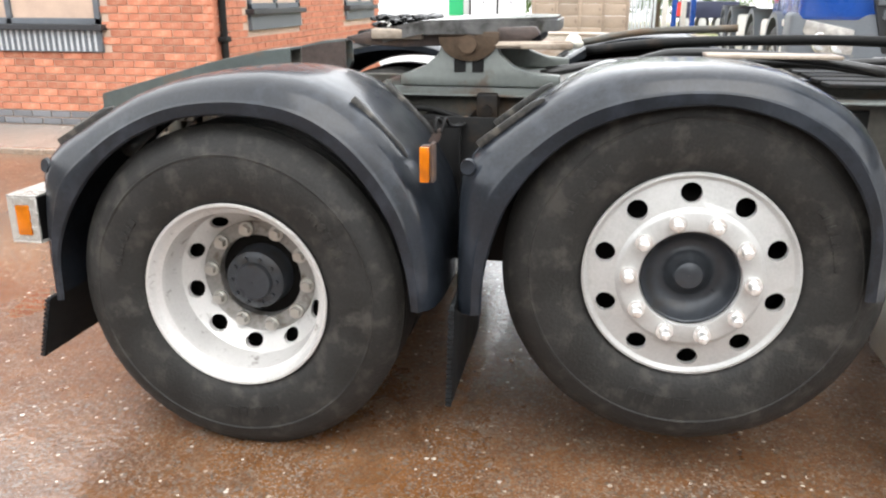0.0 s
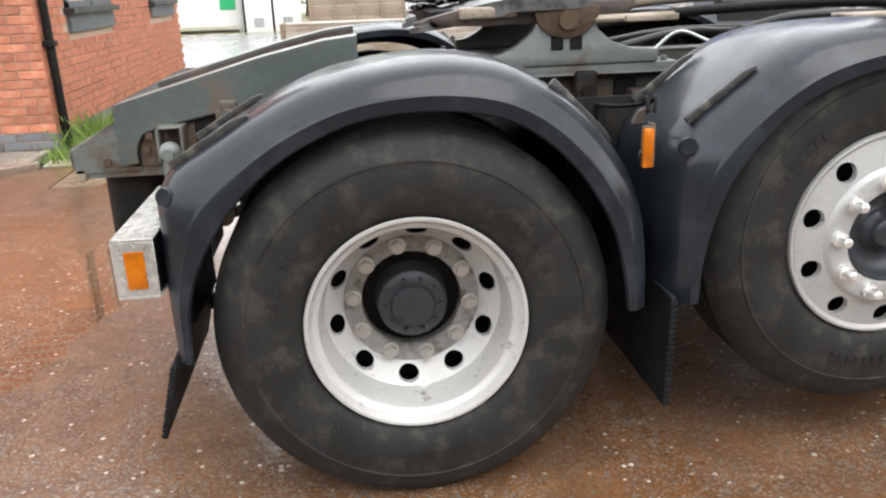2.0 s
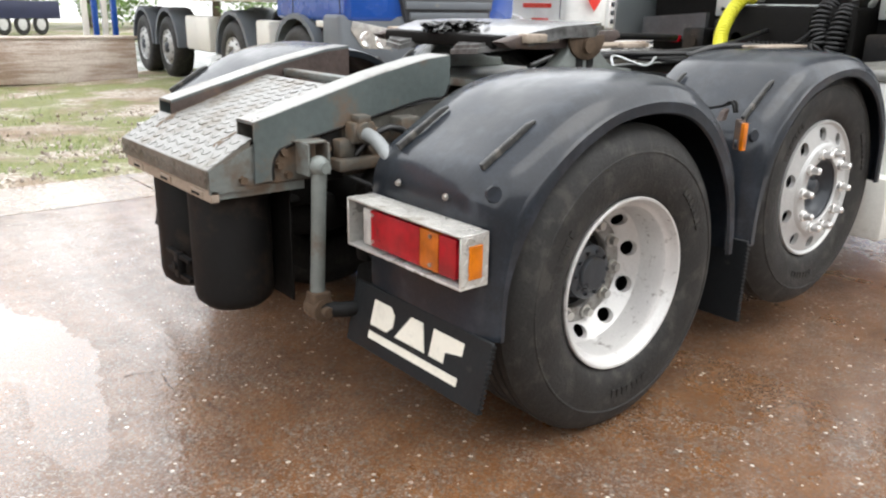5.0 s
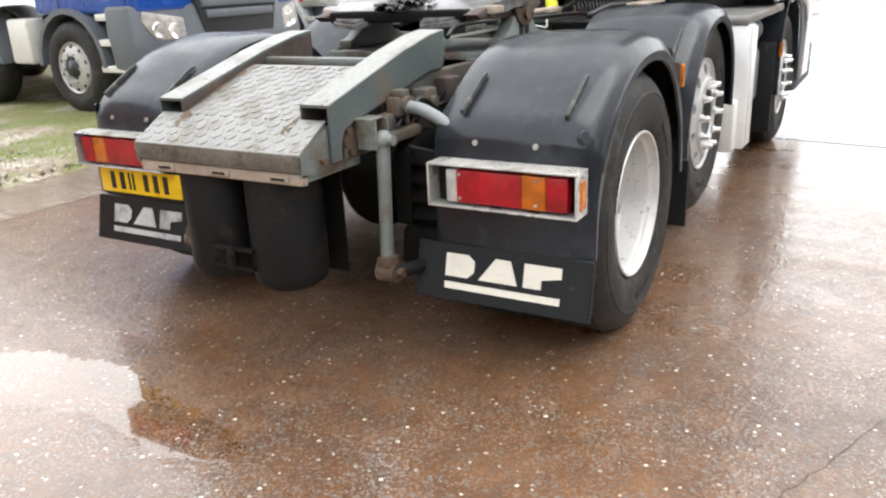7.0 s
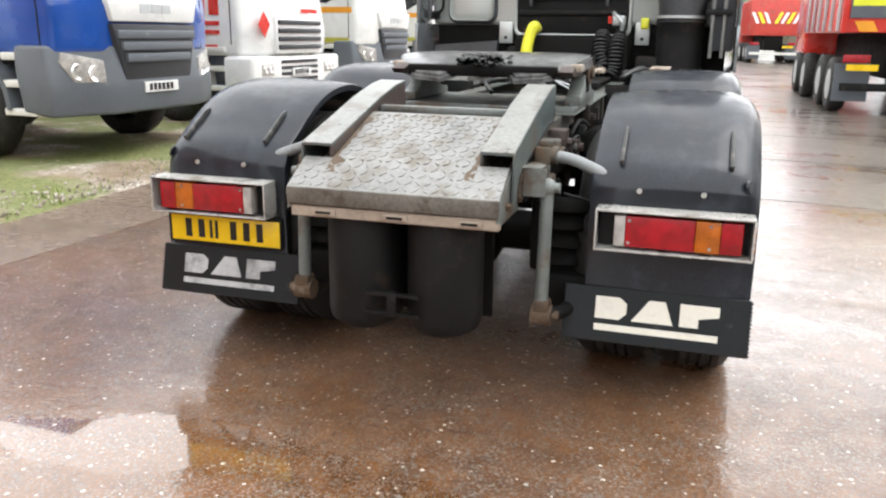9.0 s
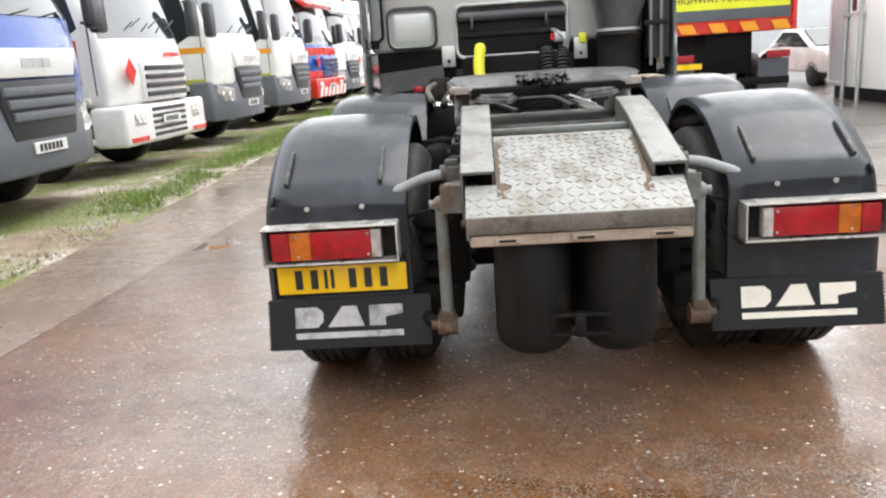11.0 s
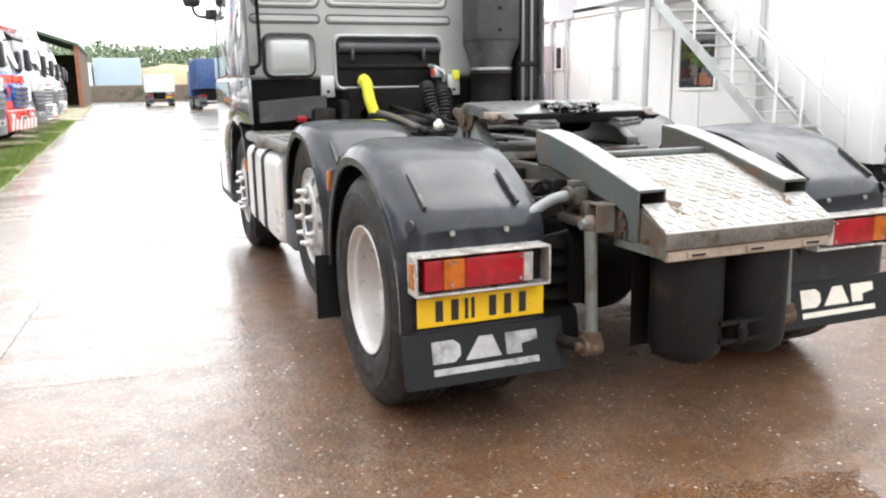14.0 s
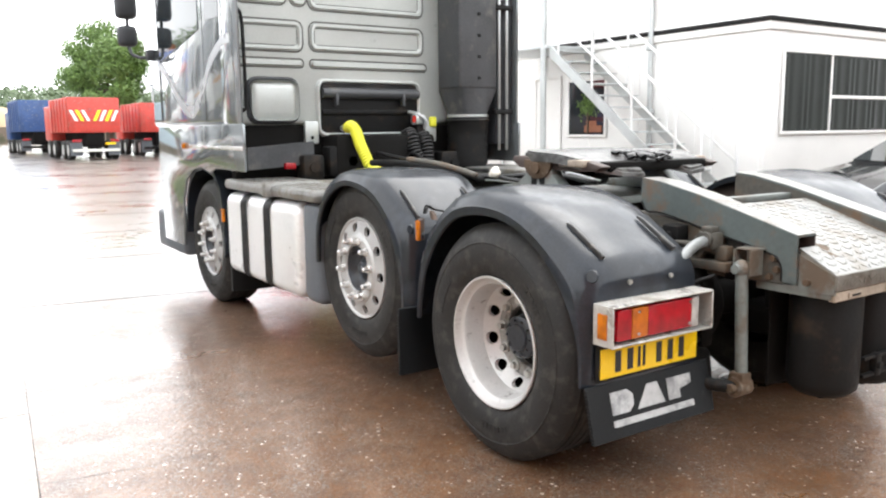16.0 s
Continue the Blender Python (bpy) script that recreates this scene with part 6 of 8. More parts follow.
fb = bm.faces.new(vs_lo[::-1])
for k in range(len(plan)):
    bm.faces.new((vs_lo[k], vs_lo[(k + 1) % len(plan)], vs_hi[(k + 1) % len(plan)], vs_hi[k]))
bmesh.ops.bevel(bm, geom=list(ft.edges), offset=0.012, segments=2, affect="EDGES")
bmesh.ops.triangulate(bm, faces=[fc for fc in bm.faces if len(fc.verts) > 6])
bmesh.ops.recalc_face_normals(bm, faces=bm.faces)
fifth = part("fifth_wheel", bm, GREASE, truck, "greasy cast fifth-wheel coupling plate", 35, Matrix.Translation((-0.07, 0, 0)))
bm = B()
rng = random.Random(5)
for k in range(46):
    a, rr = rng.uniform(0, 6.28), rng.uniform(0.02, 0.12)
    bmesh.ops.create_icosphere(bm, subdivisions=1, radius=rng.uniform(0.012, 0.035), matrix=Matrix.Translation((0.36 + rr * math.cos(a) * 1.6, rr * math.sin(a), 1.235 + rng.uniform(-0.03, 0.022))) @ Matrix.Diagonal((1.5, 1.2, 0.5, 1)))
part("clotted_grease", bm, GREASEB, fifth, "clotted black grease", 50, kind="stuff")
for s in (-1, 1):
    bm = B()
    prism(bm, [(0.20, 1.195), (0.30, 1.218), (0.86, 1.235), (0.88, 1.21), (0.82, 1.175), (0.4, 1.165), (0.24, 1.172)], "y", min(s * 0.36, s * 0.425), max(s * 0.36, s * 0.425), 0.006)
    part("plate_skirt", bm, SKIRTR, fifth, "rusty dark plate skirt", 40)
bm = B()
box(bm, 0.22, 0.86, -0.35, 0.35, 1.165, 1.215, 0.01)
part("under_frame", bm, DARKIN, fifth, "", 40)
for s in (-1, 1):
    bm = B()
    prism(bm, [(0.40, 1.036), (0.95, 1.036), (0.95, 1.075), (0.86, 1.082), (0.79, 1.105), (0.745, 1.145), (0.73, 1.19), (0.55, 1.19), (0.535, 1.145), (0.49, 1.105), (0.44, 1.08), (0.40, 1.075)], "y", min(s * 0.37, s * 0.44), max(s * 0.37, s * 0.44), 0.006)
    ped = part("pivot_pedestal", bm, CHASSIS, fifth, "grey cast pedestal", 40)
    bm = B()
    prism(bm, [(0.64 + 0.105 * math.cos(math.pi * (0.95 + 1.1 * k / 12)), 1.205 + 0.085 * math.sin(math.pi * (0.95 + 1.1 * k / 12))) for k in range(13)], "y", min(s * 0.435, s * 0.452), max(s * 0.435, s * 0.452), 0.004)
    part("pivot_boss", bm, RUSTY, ped, "rusty rounded pivot boss", 40)
    bm = B()
    cyl(bm, (0.64, s * 0.43, 1.178), (0.64, s * 0.468, 1.178), 0.03, 18)
    part("pivot_pin", bm, RUSTY, ped, "rusty pivot", 40)
    for x in (0.61, 0.672):
        bm = B()
        box(bm, x - 0.02, x + 0.02, min(s * 0.44, s * 0.444), max(s * 0.44, s * 0.444), 1.085, 1.135, 0.001)
        part("pedestal_opening", bm, BLACK, ped)
    bm = B()
    box(bm, 0.30, 0.48, min(s * 0.40, s * 0.45), max(s * 0.40, s * 0.45), 1.19, 1.225, 0.006)
    part("wear_block", bm, STRIP, fifth, "pale scraped block", 40)
bm = B()
box(bm, 0.30, 1.02, -0.43, 0.43, 1.0, 1.034, 0.004)
for k in range(8):
    for s in (-1, 1):
        cyl(bm, (0.35 + k * 0.09, s * 0.405, 1.034), (0.35 + k * 0.09, s * 0.405, 1.05), 0.012, 6)
part("mounting_plate", bm, CHASSIS, truck, "dirty grey mounting plate with bolts", 40, Matrix.Translation((-0.07, 0, 0)))
bm = B()
tube(bm, [(0.66, -0.30, 1.16), (0.72, -0.44, 1.175), (0.98, -0.47, 1.18)], 0.012, 8)
box(bm, 0.82, 0.99, -0.49, -0.46, 1.165, 1.185, 0.004)
part("release_handle", bm, STRIP, fifth, "bare steel release handle", 40)

# working platform, pipes and clutter behind the cab
bm = B()
for k in range(5):
    box(bm, 1.75 + k * 0.001, 2.55, -0.36 + k * 0.15, -0.25 + k * 0.15, 1.045, 1.06, 0.003, 1)
part("catwalk", bm, BLACK, truck, "dark slatted catwalk", 40)
for pts, r, mm, lab in (
    ([(0.95, 0.52, 1.10), (1.3, 0.50, 1.14), (1.9, 0.46, 1.16), (2.4, 0.42, 1.15)], 0.022, BLACK, "black pipe"),
    ([(0.92, 0.58, 1.13), (1.2, 0.62, 1.18), (1.6, 0.6, 1.2)], 0.016, DIRTY, "grimy pipe"),
    ([(1.1, -0.56, 1.13), (1.23, -0.62, 1.168), (1.45, -0.64, 1.168), (1.62, -0.66, 1.155), (1.78, -0.68, 1.132), (1.83, -0.65, 1.12), (1.79, -0.59, 1.122), (1.62, -0.555, 1.14), (1.45, -0.54, 1.14)], 0.014, HOSEB, "looped black hose"),
    ([(0.8, -0.2, 1.06), (1.1, -0.1, 1.1), (1.5, 0.1, 1.08), (2.2, 0.0, 1.12), (2.9, 0.1, 1.2)], 0.015, HOSEB, "black air line"),
    ([(0.8, 0.1, 1.05), (1.2, 0.2, 1.09), (1.7, -0.1, 1.1), (2.5, -0.2, 1.1), (3.0, -0.2, 1.25)], 0.012, HOSEB, "black cable"),
    ([(0.9, -0.33, 1.06), (1.05, -0.2, 1.11), (1.15, -0.3, 1.07), (1.3, -0.25, 1.1)], 0.006, GALV, "bright pipe"),
):
    bm = B()
    tube(bm, smooth_line(pts, 7), r, 8)
    part("hose", bm, mm, truck, lab, 60)
bm = B()
bmesh.ops.create_icosphere(bm, subdivisions=2, radius=0.036, matrix=Matrix.Translation((0.90, 0.47, 1.14)) @ Matrix.Diagonal((1.1, 0.7, 0.9, 1)))
for v in bm.verts:
    v.co += Vector((noise.noise(v.co * 30), noise.noise(v.co * 30 + Vector((5, 0, 0))), noise.noise(v.co * 30 + Vector((0, 9, 0))))) * 0.02
part("rag_bundle", bm, WHITEMARK, truck, "pale rag tied on a pipe", 60)
bm = B()
box(bm, 1.30, 1.66, -0.80, -0.69, 1.166, 1.177, 0.004)
part("grey_board", bm, STRIP, truck, "grey board on the mudguard", 40)

# battery box and lower boxes ahead of the lifted axle
bm = B()
box(bm, 1.95, 3.28, 0.74, 1.205, 0.335, 0.935, 0.075, 5)
tank = part("fuel_tank", bm, TANKALU, truck, "bright aluminium fuel tank with dark straps", 40)
for x in (2.42, 2.86):
    bm = B()
    box(bm, x - 0.018, x + 0.018, 0.735, 1.211, 0.329, 0.941, 0.078, 5)
    part("strap", bm, BLACK, tank, "dark tank strap", 40)
bm = B()
box(bm, 1.72, 1.96, 0.72, 1.16, 0.33, 0.95, 0.05, 3)
part("end_box", bm, GREYPL, truck, "pale grey box beside the tank", 40)
bm = B()
box(bm, 1.70, 3.3, 0.70, 1.20, 0.955, 1.03, 0.03, 2)
box(bm, 2.35, 2.45, 0.66, 1.24, 0.95, 1.045, 0.02)
part("tank_step", bm, TREAD, truck, "grimy checker-plate tank step", 40)
bm = B()
for k in range(24):
    for j in range(6):
        m = Matrix.Translation((1.76 + k * 0.064, 0.76 + j * 0.075, 1.03)) @ Matrix.Rotation(radians(45 if (k + j) % 2 else -45), 4, "Z")
        box(bm, -0.02, 0.02, -0.005, 0.005, -0.002, 0.004, m=m)
part("step_tread_pattern", bm, TREAD, truck, kind="stuff")
bm = B()
box(bm, 1.98, 2.14, -1.212, -0.72, 0.30, 1.02, 0.02, 2)
ribbed = part("ribbed_side_panel", bm, TANKALU, truck, "ribbed aluminium side panel", 40)
bm = B()
box(bm, 0, 0.018, -1.222, -1.20, 0.32, 1.0, 0.004, 1)
rib0 = part("rib", bm, TANKALU, ribbed, "", 40, Matrix.Translation((2.0, 0, 0)))
for k in range(1, 4):
    again(rib0, at=Matrix.Translation((2.0 + k * 0.035, 0, 0)), parent=ribbed)
bm = B()
box(bm, 1.87, 1.985, -1.17, -0.72, 0.30, 0.60, 0.02)
part("pale_box_end", bm, CREAM, truck, "pale box end below the mudguard", 40)
bm = B()
box(bm, 2.2, 2.55, -1.12, -0.72, 0.36, 0.98, 0.03)
box(bm, 2.6, 3.1, -1.1, -0.72, 0.42, 0.80, 0.05, 3)
cyl(bm, (2.65, -1.0, 0.9), (3.2, -1.0, 0.9), 0.09, 16)
part("side_equipment", bm, GREYPL, truck, "grey side equipment boxes", 40)
bm = B()
box(bm, 1.95, 3.3, -1.2, -0.70, 1.02, 1.07, 0.015)
part("side_step", bm, TREAD, truck, "checker-plate side step", 40)

# ---- cab ----
bm = B()
prism(bm, [(3.14, 1.42), (3.14, 3.55), (3.3, 3.75), (4.6, 3.75), (5.05, 3.3), (5.22, 2.3), (5.28, 1.5), (5.28, 1.42)], "y", -1.2, 1.2, 0.05, 3)
cab = part("cab", bm, [CABGREY, CABSIDE], truck, "silver-grey sleeper cab", 40)
for fc in cab.data.polygons:
    if abs(fc.normal.y) > 0.6:
        fc.material_index = 1


def rounded(bm, y0, y1, z0, z1, x0, x1, r, hole=None):
    """A pressed frame in the cab's back: rounded rectangle border, raised towards the rear."""
    def loop(a0, a1, b0, b1, rr, x):
        pts = []
        for cy, cz, st in ((a1 - rr, b1 - rr, 0), (a0 + rr, b1 - rr, 1), (a0 + rr, b0 + rr, 2), (a1 - rr, b0 + rr, 3)):
            for k in range(5):
                w = (st + k / 4) * math.pi / 2
                pts.append(bm.verts.new((x, cy + rr * math.cos(w), cz + rr * math.sin(w))))
        return pts
    w = 0.022
    rings = [loop(y0, y1, z0, z1, r, x1), loop(y0 + w * 0.35, y1 - w * 0.35, z0 + w * 0.35, z1 - w * 0.35, r - 0.005, x0), loop(y0 + w, y1 - w, z0 + w, z1 - w, r - w * 0.6, x0), loop(y0 + w * 1.6, y1 - w * 1.6, z0 + w * 1.6, z1 - w * 1.6, r - w * 0.8, x1 - 0.001)]
    n = len(rings[0])
    for a, b in zip(rings, rings[1:]):
        for k in range(n):
            bm.faces.new((a[k], a[(k + 1) % n], b[(k + 1) % n], b[k]))
    if hole == "panel":
        bm.faces.new(rings[-1])


for y0, y1, z0, z1 in ((-0.47, 0.53, 1.985, 2.185), (0.60, 1.10, 1.975, 2.185), (-0.47, 0.53, 2.29, 2.56), (0.72, 1.10, 2.31, 2.56), (0.60, 1.12, 1.86, 1.905), (-0.50, 0.53, 1.86, 1.905), (0.56, 0.68, 2.31, 2.56)):
    bm = B()
    rounded(bm, y0, y1, z0, z1, 3.118, 3.142, min(0.05, (z1 - z0) * 0.45), "panel")
    bmesh.ops.recalc_face_normals(bm, faces=bm.faces)
    panel = part("pressed_panel", bm, CABGREY, cab, "", 50)
    # dark rings paint the shade and grime of the panel grooves
    bm = B()
    for gap, wide in ((-0.010, 0.013), (0.036, 0.009)):
        rr = max(0.012, min(0.05, (z1 - z0) * 0.45) - gap)
        ends = []
        for cy, cz, st in ((y1 - gap - rr, z1 - gap - rr, 0), (y0 + gap + rr, z1 - gap - rr, 1), (y0 + gap + rr, z0 + gap + rr, 2), (y1 - gap - rr, z0 + gap + rr, 3)):
            for k in range(5):
                w = (st + k / 4) * math.pi / 2
                ends.append([bm.verts.new((3.1385, cy + (rr + d) * math.cos(w), cz + (rr + d) * math.sin(w))) for d in (-wide / 2, wide / 2)])
        if z1 - z0 < 0.09 and gap > 0:
            bmesh.ops.delete(bm, geom=[v for e in ends for v in e], context="VERTS")
            continue
        for e, f in zip(ends, ends[1:] + ends[:1]):
            bm.faces.new((e[0], f[0], f[1], e[1]))
    part("panel_groove", bm, GROOVE, panel, "dark ring painted for shade and grime round the panel")
bm = B()
box(bm, 3.09, 3.142, 0.66, 1.03, 1.455, 1.75, 0.06, 4)
part("locker_cover", bm, CABGREY, cab, "rounded grey locker cover", 50)
# dark rim painted for the shadow round the locker cover
bm = B()
rounded(bm, 0.635, 1.055, 1.43, 1.78, 3.118, 3.142, 0.08)
part("locker_surround", bm, DARKPL, cab, "", 50)
bm = B()
rounded(bm, -0.44, 0.50, 1.33, 1.775, 3.105, 3.145, 0.07)
part("recess_surround", bm, CABGREY, cab, "", 50)
# flush black panel paints the shade of a deep recess
bm = B()
box(bm, 3.125, 3.138, -0.41, 0.47, 1.36, 1.745, 0.01)
box(bm, 3.10, 3.13, -0.40, 0.46, 1.50, 1.54, 0.012)
part("coupling_recess", bm, BLACK, cab, "flat black panel for the shade in the coupling recess", 40)
bm = B()
cyl(bm, (3.105, -0.40, 1.665), (3.105, 0.46, 1.665), 0.042, 18)
for yy in (-0.26, 0.34):
    box(bm, 3.06, 3.12, yy, yy + 0.022, 1.57, 1.66, 0.004)
part("recess_tube", bm, STACKPL, cab, "grey roller tube across the recess", 40)
for y0 in (0.50, -0.58):
    bm = B()
    box(bm, 3.10, 3.142, y0, y0 + 0.11, 1.28, 1.45, 0.008)
    part("cab_mount_leg", bm, CABGREY, cab, "grey cab mounting leg", 40)
    bm = B()
    cyl(bm, (3.095, y0 + 0.055, 1.325), (3.11, y0 + 0.055, 1.325), 0.014, 8)
    part("mount_bolt", bm, BLACK, cab)
bm = B()
box(bm, 3.08, 3.115, -0.575, -0.51, 1.40, 1.485, 0.014, 3)
part("yellow_tag", bm, HOSEY, truck, "yellow plastic cap", 40)
# dark slab painted for the shade and cross beam under the cab
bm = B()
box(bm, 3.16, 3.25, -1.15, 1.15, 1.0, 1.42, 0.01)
part("under_cab_bulkhead", bm, DARKIN, truck, "dark slab for the shade under the cab", 40)
bm = B()
prism(bm, [(0.60, 1.13), (0.60, 1.30), (1.12, 1.26), (1.12, 1.10)], "x", 2.98, 3.02)
part("dark_side_plate", bm, STACKPL, truck, "grey sloping splash plate", 40)
bm = B()
box(bm, 2.93, 2.975, 0.77, 0.85, 1.10, 1.145, 0.006)
part("red_marker", bm, RED, truck, "small red marker lamp", 40)
bm = B()
for k, (y0, y1, z0, z1, x) in enumerate(((-0.42, -0.2, 1.05, 1.28, 2.9), (-0.15, 0.1, 1.05, 1.25, 2.95), (0.12, 0.5, 1.03, 1.26, 2.92), (0.55, 0.72, 1.02, 1.2, 2.9), (-0.75, -0.5, 1.0, 1.2, 2.9), (-0.4, -0.33, 1.2, 1.42, 3.0))):
    box(bm, x, x + 0.15, y0, y1, z0, z1, 0.02, 2)
    cyl(bm, (x - 0.02, (y0 + y1) / 2, (z0 + z1) / 2), (x, (y0 + y1) / 2, (z0 + z1) / 2), 0.04, 12)
part("valve_block", bm, BLACK, truck, "black air valves behind the cab", 40)
# coiled supply hoses
bm = B()
coil(bm, [(3.02, 0.29, 1.395), (2.96, 0.295, 1.41), (2.87, 0.30, 1.37), (2.79, 0.31, 1.28), (2.73, 0.305, 1.20), (2.69, 0.29, 1.13), (2.66, 0.265, 1.085), (2.63, 0.23, 1.065)], 0.036, 0.0095, 0.0205, 6, 12)
part("yellow_coil_hose", bm, HOSEY, truck, "yellow coiled air hose", 60)
bm = B()
coil(bm, [(3.0, -0.24, 1.36), (2.93, -0.23, 1.30), (2.89, -0.235, 1.20), (2.87, -0.26, 1.12), (2.84, -0.20, 1.08), (2.78, -0.04, 1.08), (2.70, 0.12, 1.08)], 0.052, 0.011, 0.026, 6, 12)
coil(bm, [(2.98, -0.36, 1.34), (2.92, -0.355, 1.27), (2.89, -0.35, 1.19), (2.88, -0.34, 1.10), (2.87, -0.32, 1.06)], 0.052, 0.011, 0.026, 6, 12)
part("black_coil_hose", bm, HOSEB, truck, "black coiled electric cable", 60)
bm = B()
tube(bm, smooth_line([(3.08, -0.30, 1.52), (2.98, -0.33, 1.50), (2.95, -0.38, 1.45), (2.97, -0.38, 1.39)], 5), 0.016, 8)
box(bm, 2.97, 3.06, -0.40, -0.30, 1.42, 1.5, 0.015)
part("hose_coupling", bm, GALV, truck, "bright hose coupling", 50)
bm = B()
cyl(bm, (3.12, 0.285, 1.395), (3.0, 0.285, 1.395), 0.024, 12)
part("hose_coupling", bm, GALV, truck, "bright hose coupling", 50)
bm = B()
cyl(bm, (2.98, -0.285, 1.44), (2.97, -0.285, 1.49), 0.014, 10)
part("red_coupling", bm, REDP, truck, "red hose coupling", 50)
bm = B()
box(bm, 2.62, 2.68, 0.0, 0.1, 1.055, 1.075, 0.004)
part("red_coupling", bm, REDP, truck, "red hose coupling", 50)
# cab sides: doors, windows, step panel, wheel arch
for s in (-1, 1):
    ya, yb = sorted((s * 1.2, s * 1.222))
    bm = B()
    # extending side deflector at the back corner
    box(bm, 2.80, 3.16, ya, yb, 1.43, 3.5, 0.008)
    part("side_deflector", bm, CABSIDE, truck, "grey rear side deflector", 40)
    bm = B()
    prism(bm, [(2.77, 1.10), (2.77, 1.43), (5.02, 1.43), (5.05, 1.05), (5.0, 0.40), (4.38, 0.40), (4.33, 0.80), (4.21, 0.98), (4.01, 1.07), (3.78, 1.10), (3.54, 1.06), (3.40, 1.10)], "y", ya, yb, 0.006, 2)
    part("side_skirt", bm, CABSIDE, truck, "grey lower cab panel with wheel arch", 40)
    bm = B()
    box(bm, 2.78, 4.3, min(s * 1.222, s * 1.228), max(s * 1.222, s * 1.228), 1.245, 1.275, 0.002)
    part("bright_trim", bm, CHROME, truck, "bright trim strip", 40)
    bm = B()
    arch = [(4.36, 0.55), (4.31, 0.82), (4.19, 0.99), (4.01, 1.08), (3.78, 1.11), (3.54, 1.07), (3.40, 0.95), (3.36, 0.8), (3.34, 0.45)]
    prism(bm, arch + [(x - (x - 3.83) * 0.06, z - 0.03) for x, z in reversed(arch)], "y", min(s * 0.75, s * 1.2), max(s * 0.75, s * 1.2))
    part("arch_liner", bm, GUARD, truck, "black wheel arch liner", 40)
    bm = B()
    box(bm, 3.29, 3.33, min(s * 0.85, s * 1.17), max(s * 0.85, s * 1.17), 0.16, 0.8, 0.008)
    part("front_mudflap", bm, FLAP, truck, "black front mudflap", 40)
    bm = B()
    box(bm, 3.33, 3.37, min(s * 1.19, s * 1.21), max(s * 1.19, s * 1.21), 0.70, 0.80, 0.004)
    part("front_side_marker", bm, ORANGE, truck, "orange side marker", 40)
    bm = B()
    box(bm, 4.16, 4.24, min(s * 1.222, s * 1.24), max(s * 1.222, s * 1.24), 1.24, 1.29, 0.006)
    part("indicator", bm, ORANGE, truck, "orange side repeater", 40)
    # door seam, windows
    for x in (3.62, 4.95):
        bm = B()
        box(bm, x, x + 0.012, min(s * 1.2, s * 1.2015), max(s * 1.2, s * 1.2015), 1.45, 3.0)
        part("door_seam", bm, BLACK, truck)
    bm = B()
    prism(bm, [(3.72, 2.16), (3.72, 2.85), (4.70, 2.85), (4.92, 2.3), (4.92, 2.0), (4.5, 2.05)], "y", min(s * 1.2, s * 1.206), max(s * 1.2, s * 1.206))
    part("door_window", bm, GLASSD, truck, "dark cab door window", 40)
    bm = B()
    box(bm, 3.22, 3.55, min(s * 1.2, s * 1.206), max(s * 1.2, s * 1.206), 2.2, 2.8, 0.0)
    part("rear_side_window", bm, GLASSD, truck, "dark rear side window")
    # sweeping pale stripe on the cab side, a painted grey reflection
    bm = B()
    sweep = smooth_line([(2.95, 0, 2.02), (3.2, 0, 2.0), (3.5, 0, 1.86), (3.75, 0, 1.62), (4.0, 0, 1.52), (4.3, 0, 1.60), (4.6, 0, 1.80), (5.0, 0, 2.0)], 6)
    up = [(q.x, q.z + 0.035 + 0.03 * math.sin(3.1 * k / len(sweep))) for k, q in enumerate(sweep)]
    dn = [(q.x, q.z - 0.03) for q in sweep]
    fs = []
    yy = s * 1.2235
    va = [bm.verts.new((x, yy if x < 3.16 else s * 1.2025, z)) for x, z in up]
    vb = [bm.verts.new((x, yy if x < 3.16 else s * 1.2025, z)) for x, z in dn]
    for k in range(len(va) - 1):
        bm.faces.new((va[k], va[k + 1], vb[k + 1], vb[k]))
    ob = part("side_stripe", bm, STRIPEG, truck, "pale grey sweep painted as a reflection")
    # bumper end and step
    bm = B()
    box(bm, 4.40, 5.30, min(s * 0.7, s * 1.215), max(s * 0.7, s * 1.215), 0.30, 0.66, 0.05, 3)
    part("bumper_end", bm, GREYPL, truck, "grey bumper corner", 40)
    # mirrors on arms
    bm = B()
    box(bm, 5.30, 5.45, min(s * 1.27, s * 1.46), max(s * 1.27, s * 1.46), 2.42, 2.78, 0.05, 3)
    box(bm, 5.31, 5.44, min(s * 1.28, s * 1.45), max(s * 1.28, s * 1.45), 2.17, 2.36, 0.045, 3)
    mir = part("door_mirror", bm, DARKPL, truck, "dark double door mirror", 40)
    bm = B()
    tube(bm, smooth_line([(5.15, s * 1.2, 2.08), (5.2, s * 1.28, 2.06), (5.32, s * 1.34, 2.10), (5.36, s * 1.36, 2.2), (5.36, s * 1.36, 2.5)], 5), 0.016, 8)
    box(bm, 5.10, 5.2, min(s * 1.19, s * 1.26), max(s * 1.19, s * 1.26), 2.03, 2.13, 0.015)
    part("mirror_arm", bm, DARKPL, mir, "", 50)
# grab pipe on the cab back
bm = B()
tube(bm, smooth_line([(3.08, 1.14, 2.7), (3.07, 1.13, 2.3), (3.07, 1.09, 2.2), (3.07, 1.08, 2.0), (3.07, 1.08, 1.6), (3.07, 1.10, 1.53), (3.08, 1.16, 1.50)], 5), 0.013, 8)
box(bm, 3.07, 3.13, 1.12, 1.19, 1.46, 1.53, 0.01)
part("drain_pipe", bm, BLACK, cab, "black pipe down the cab back", 50)
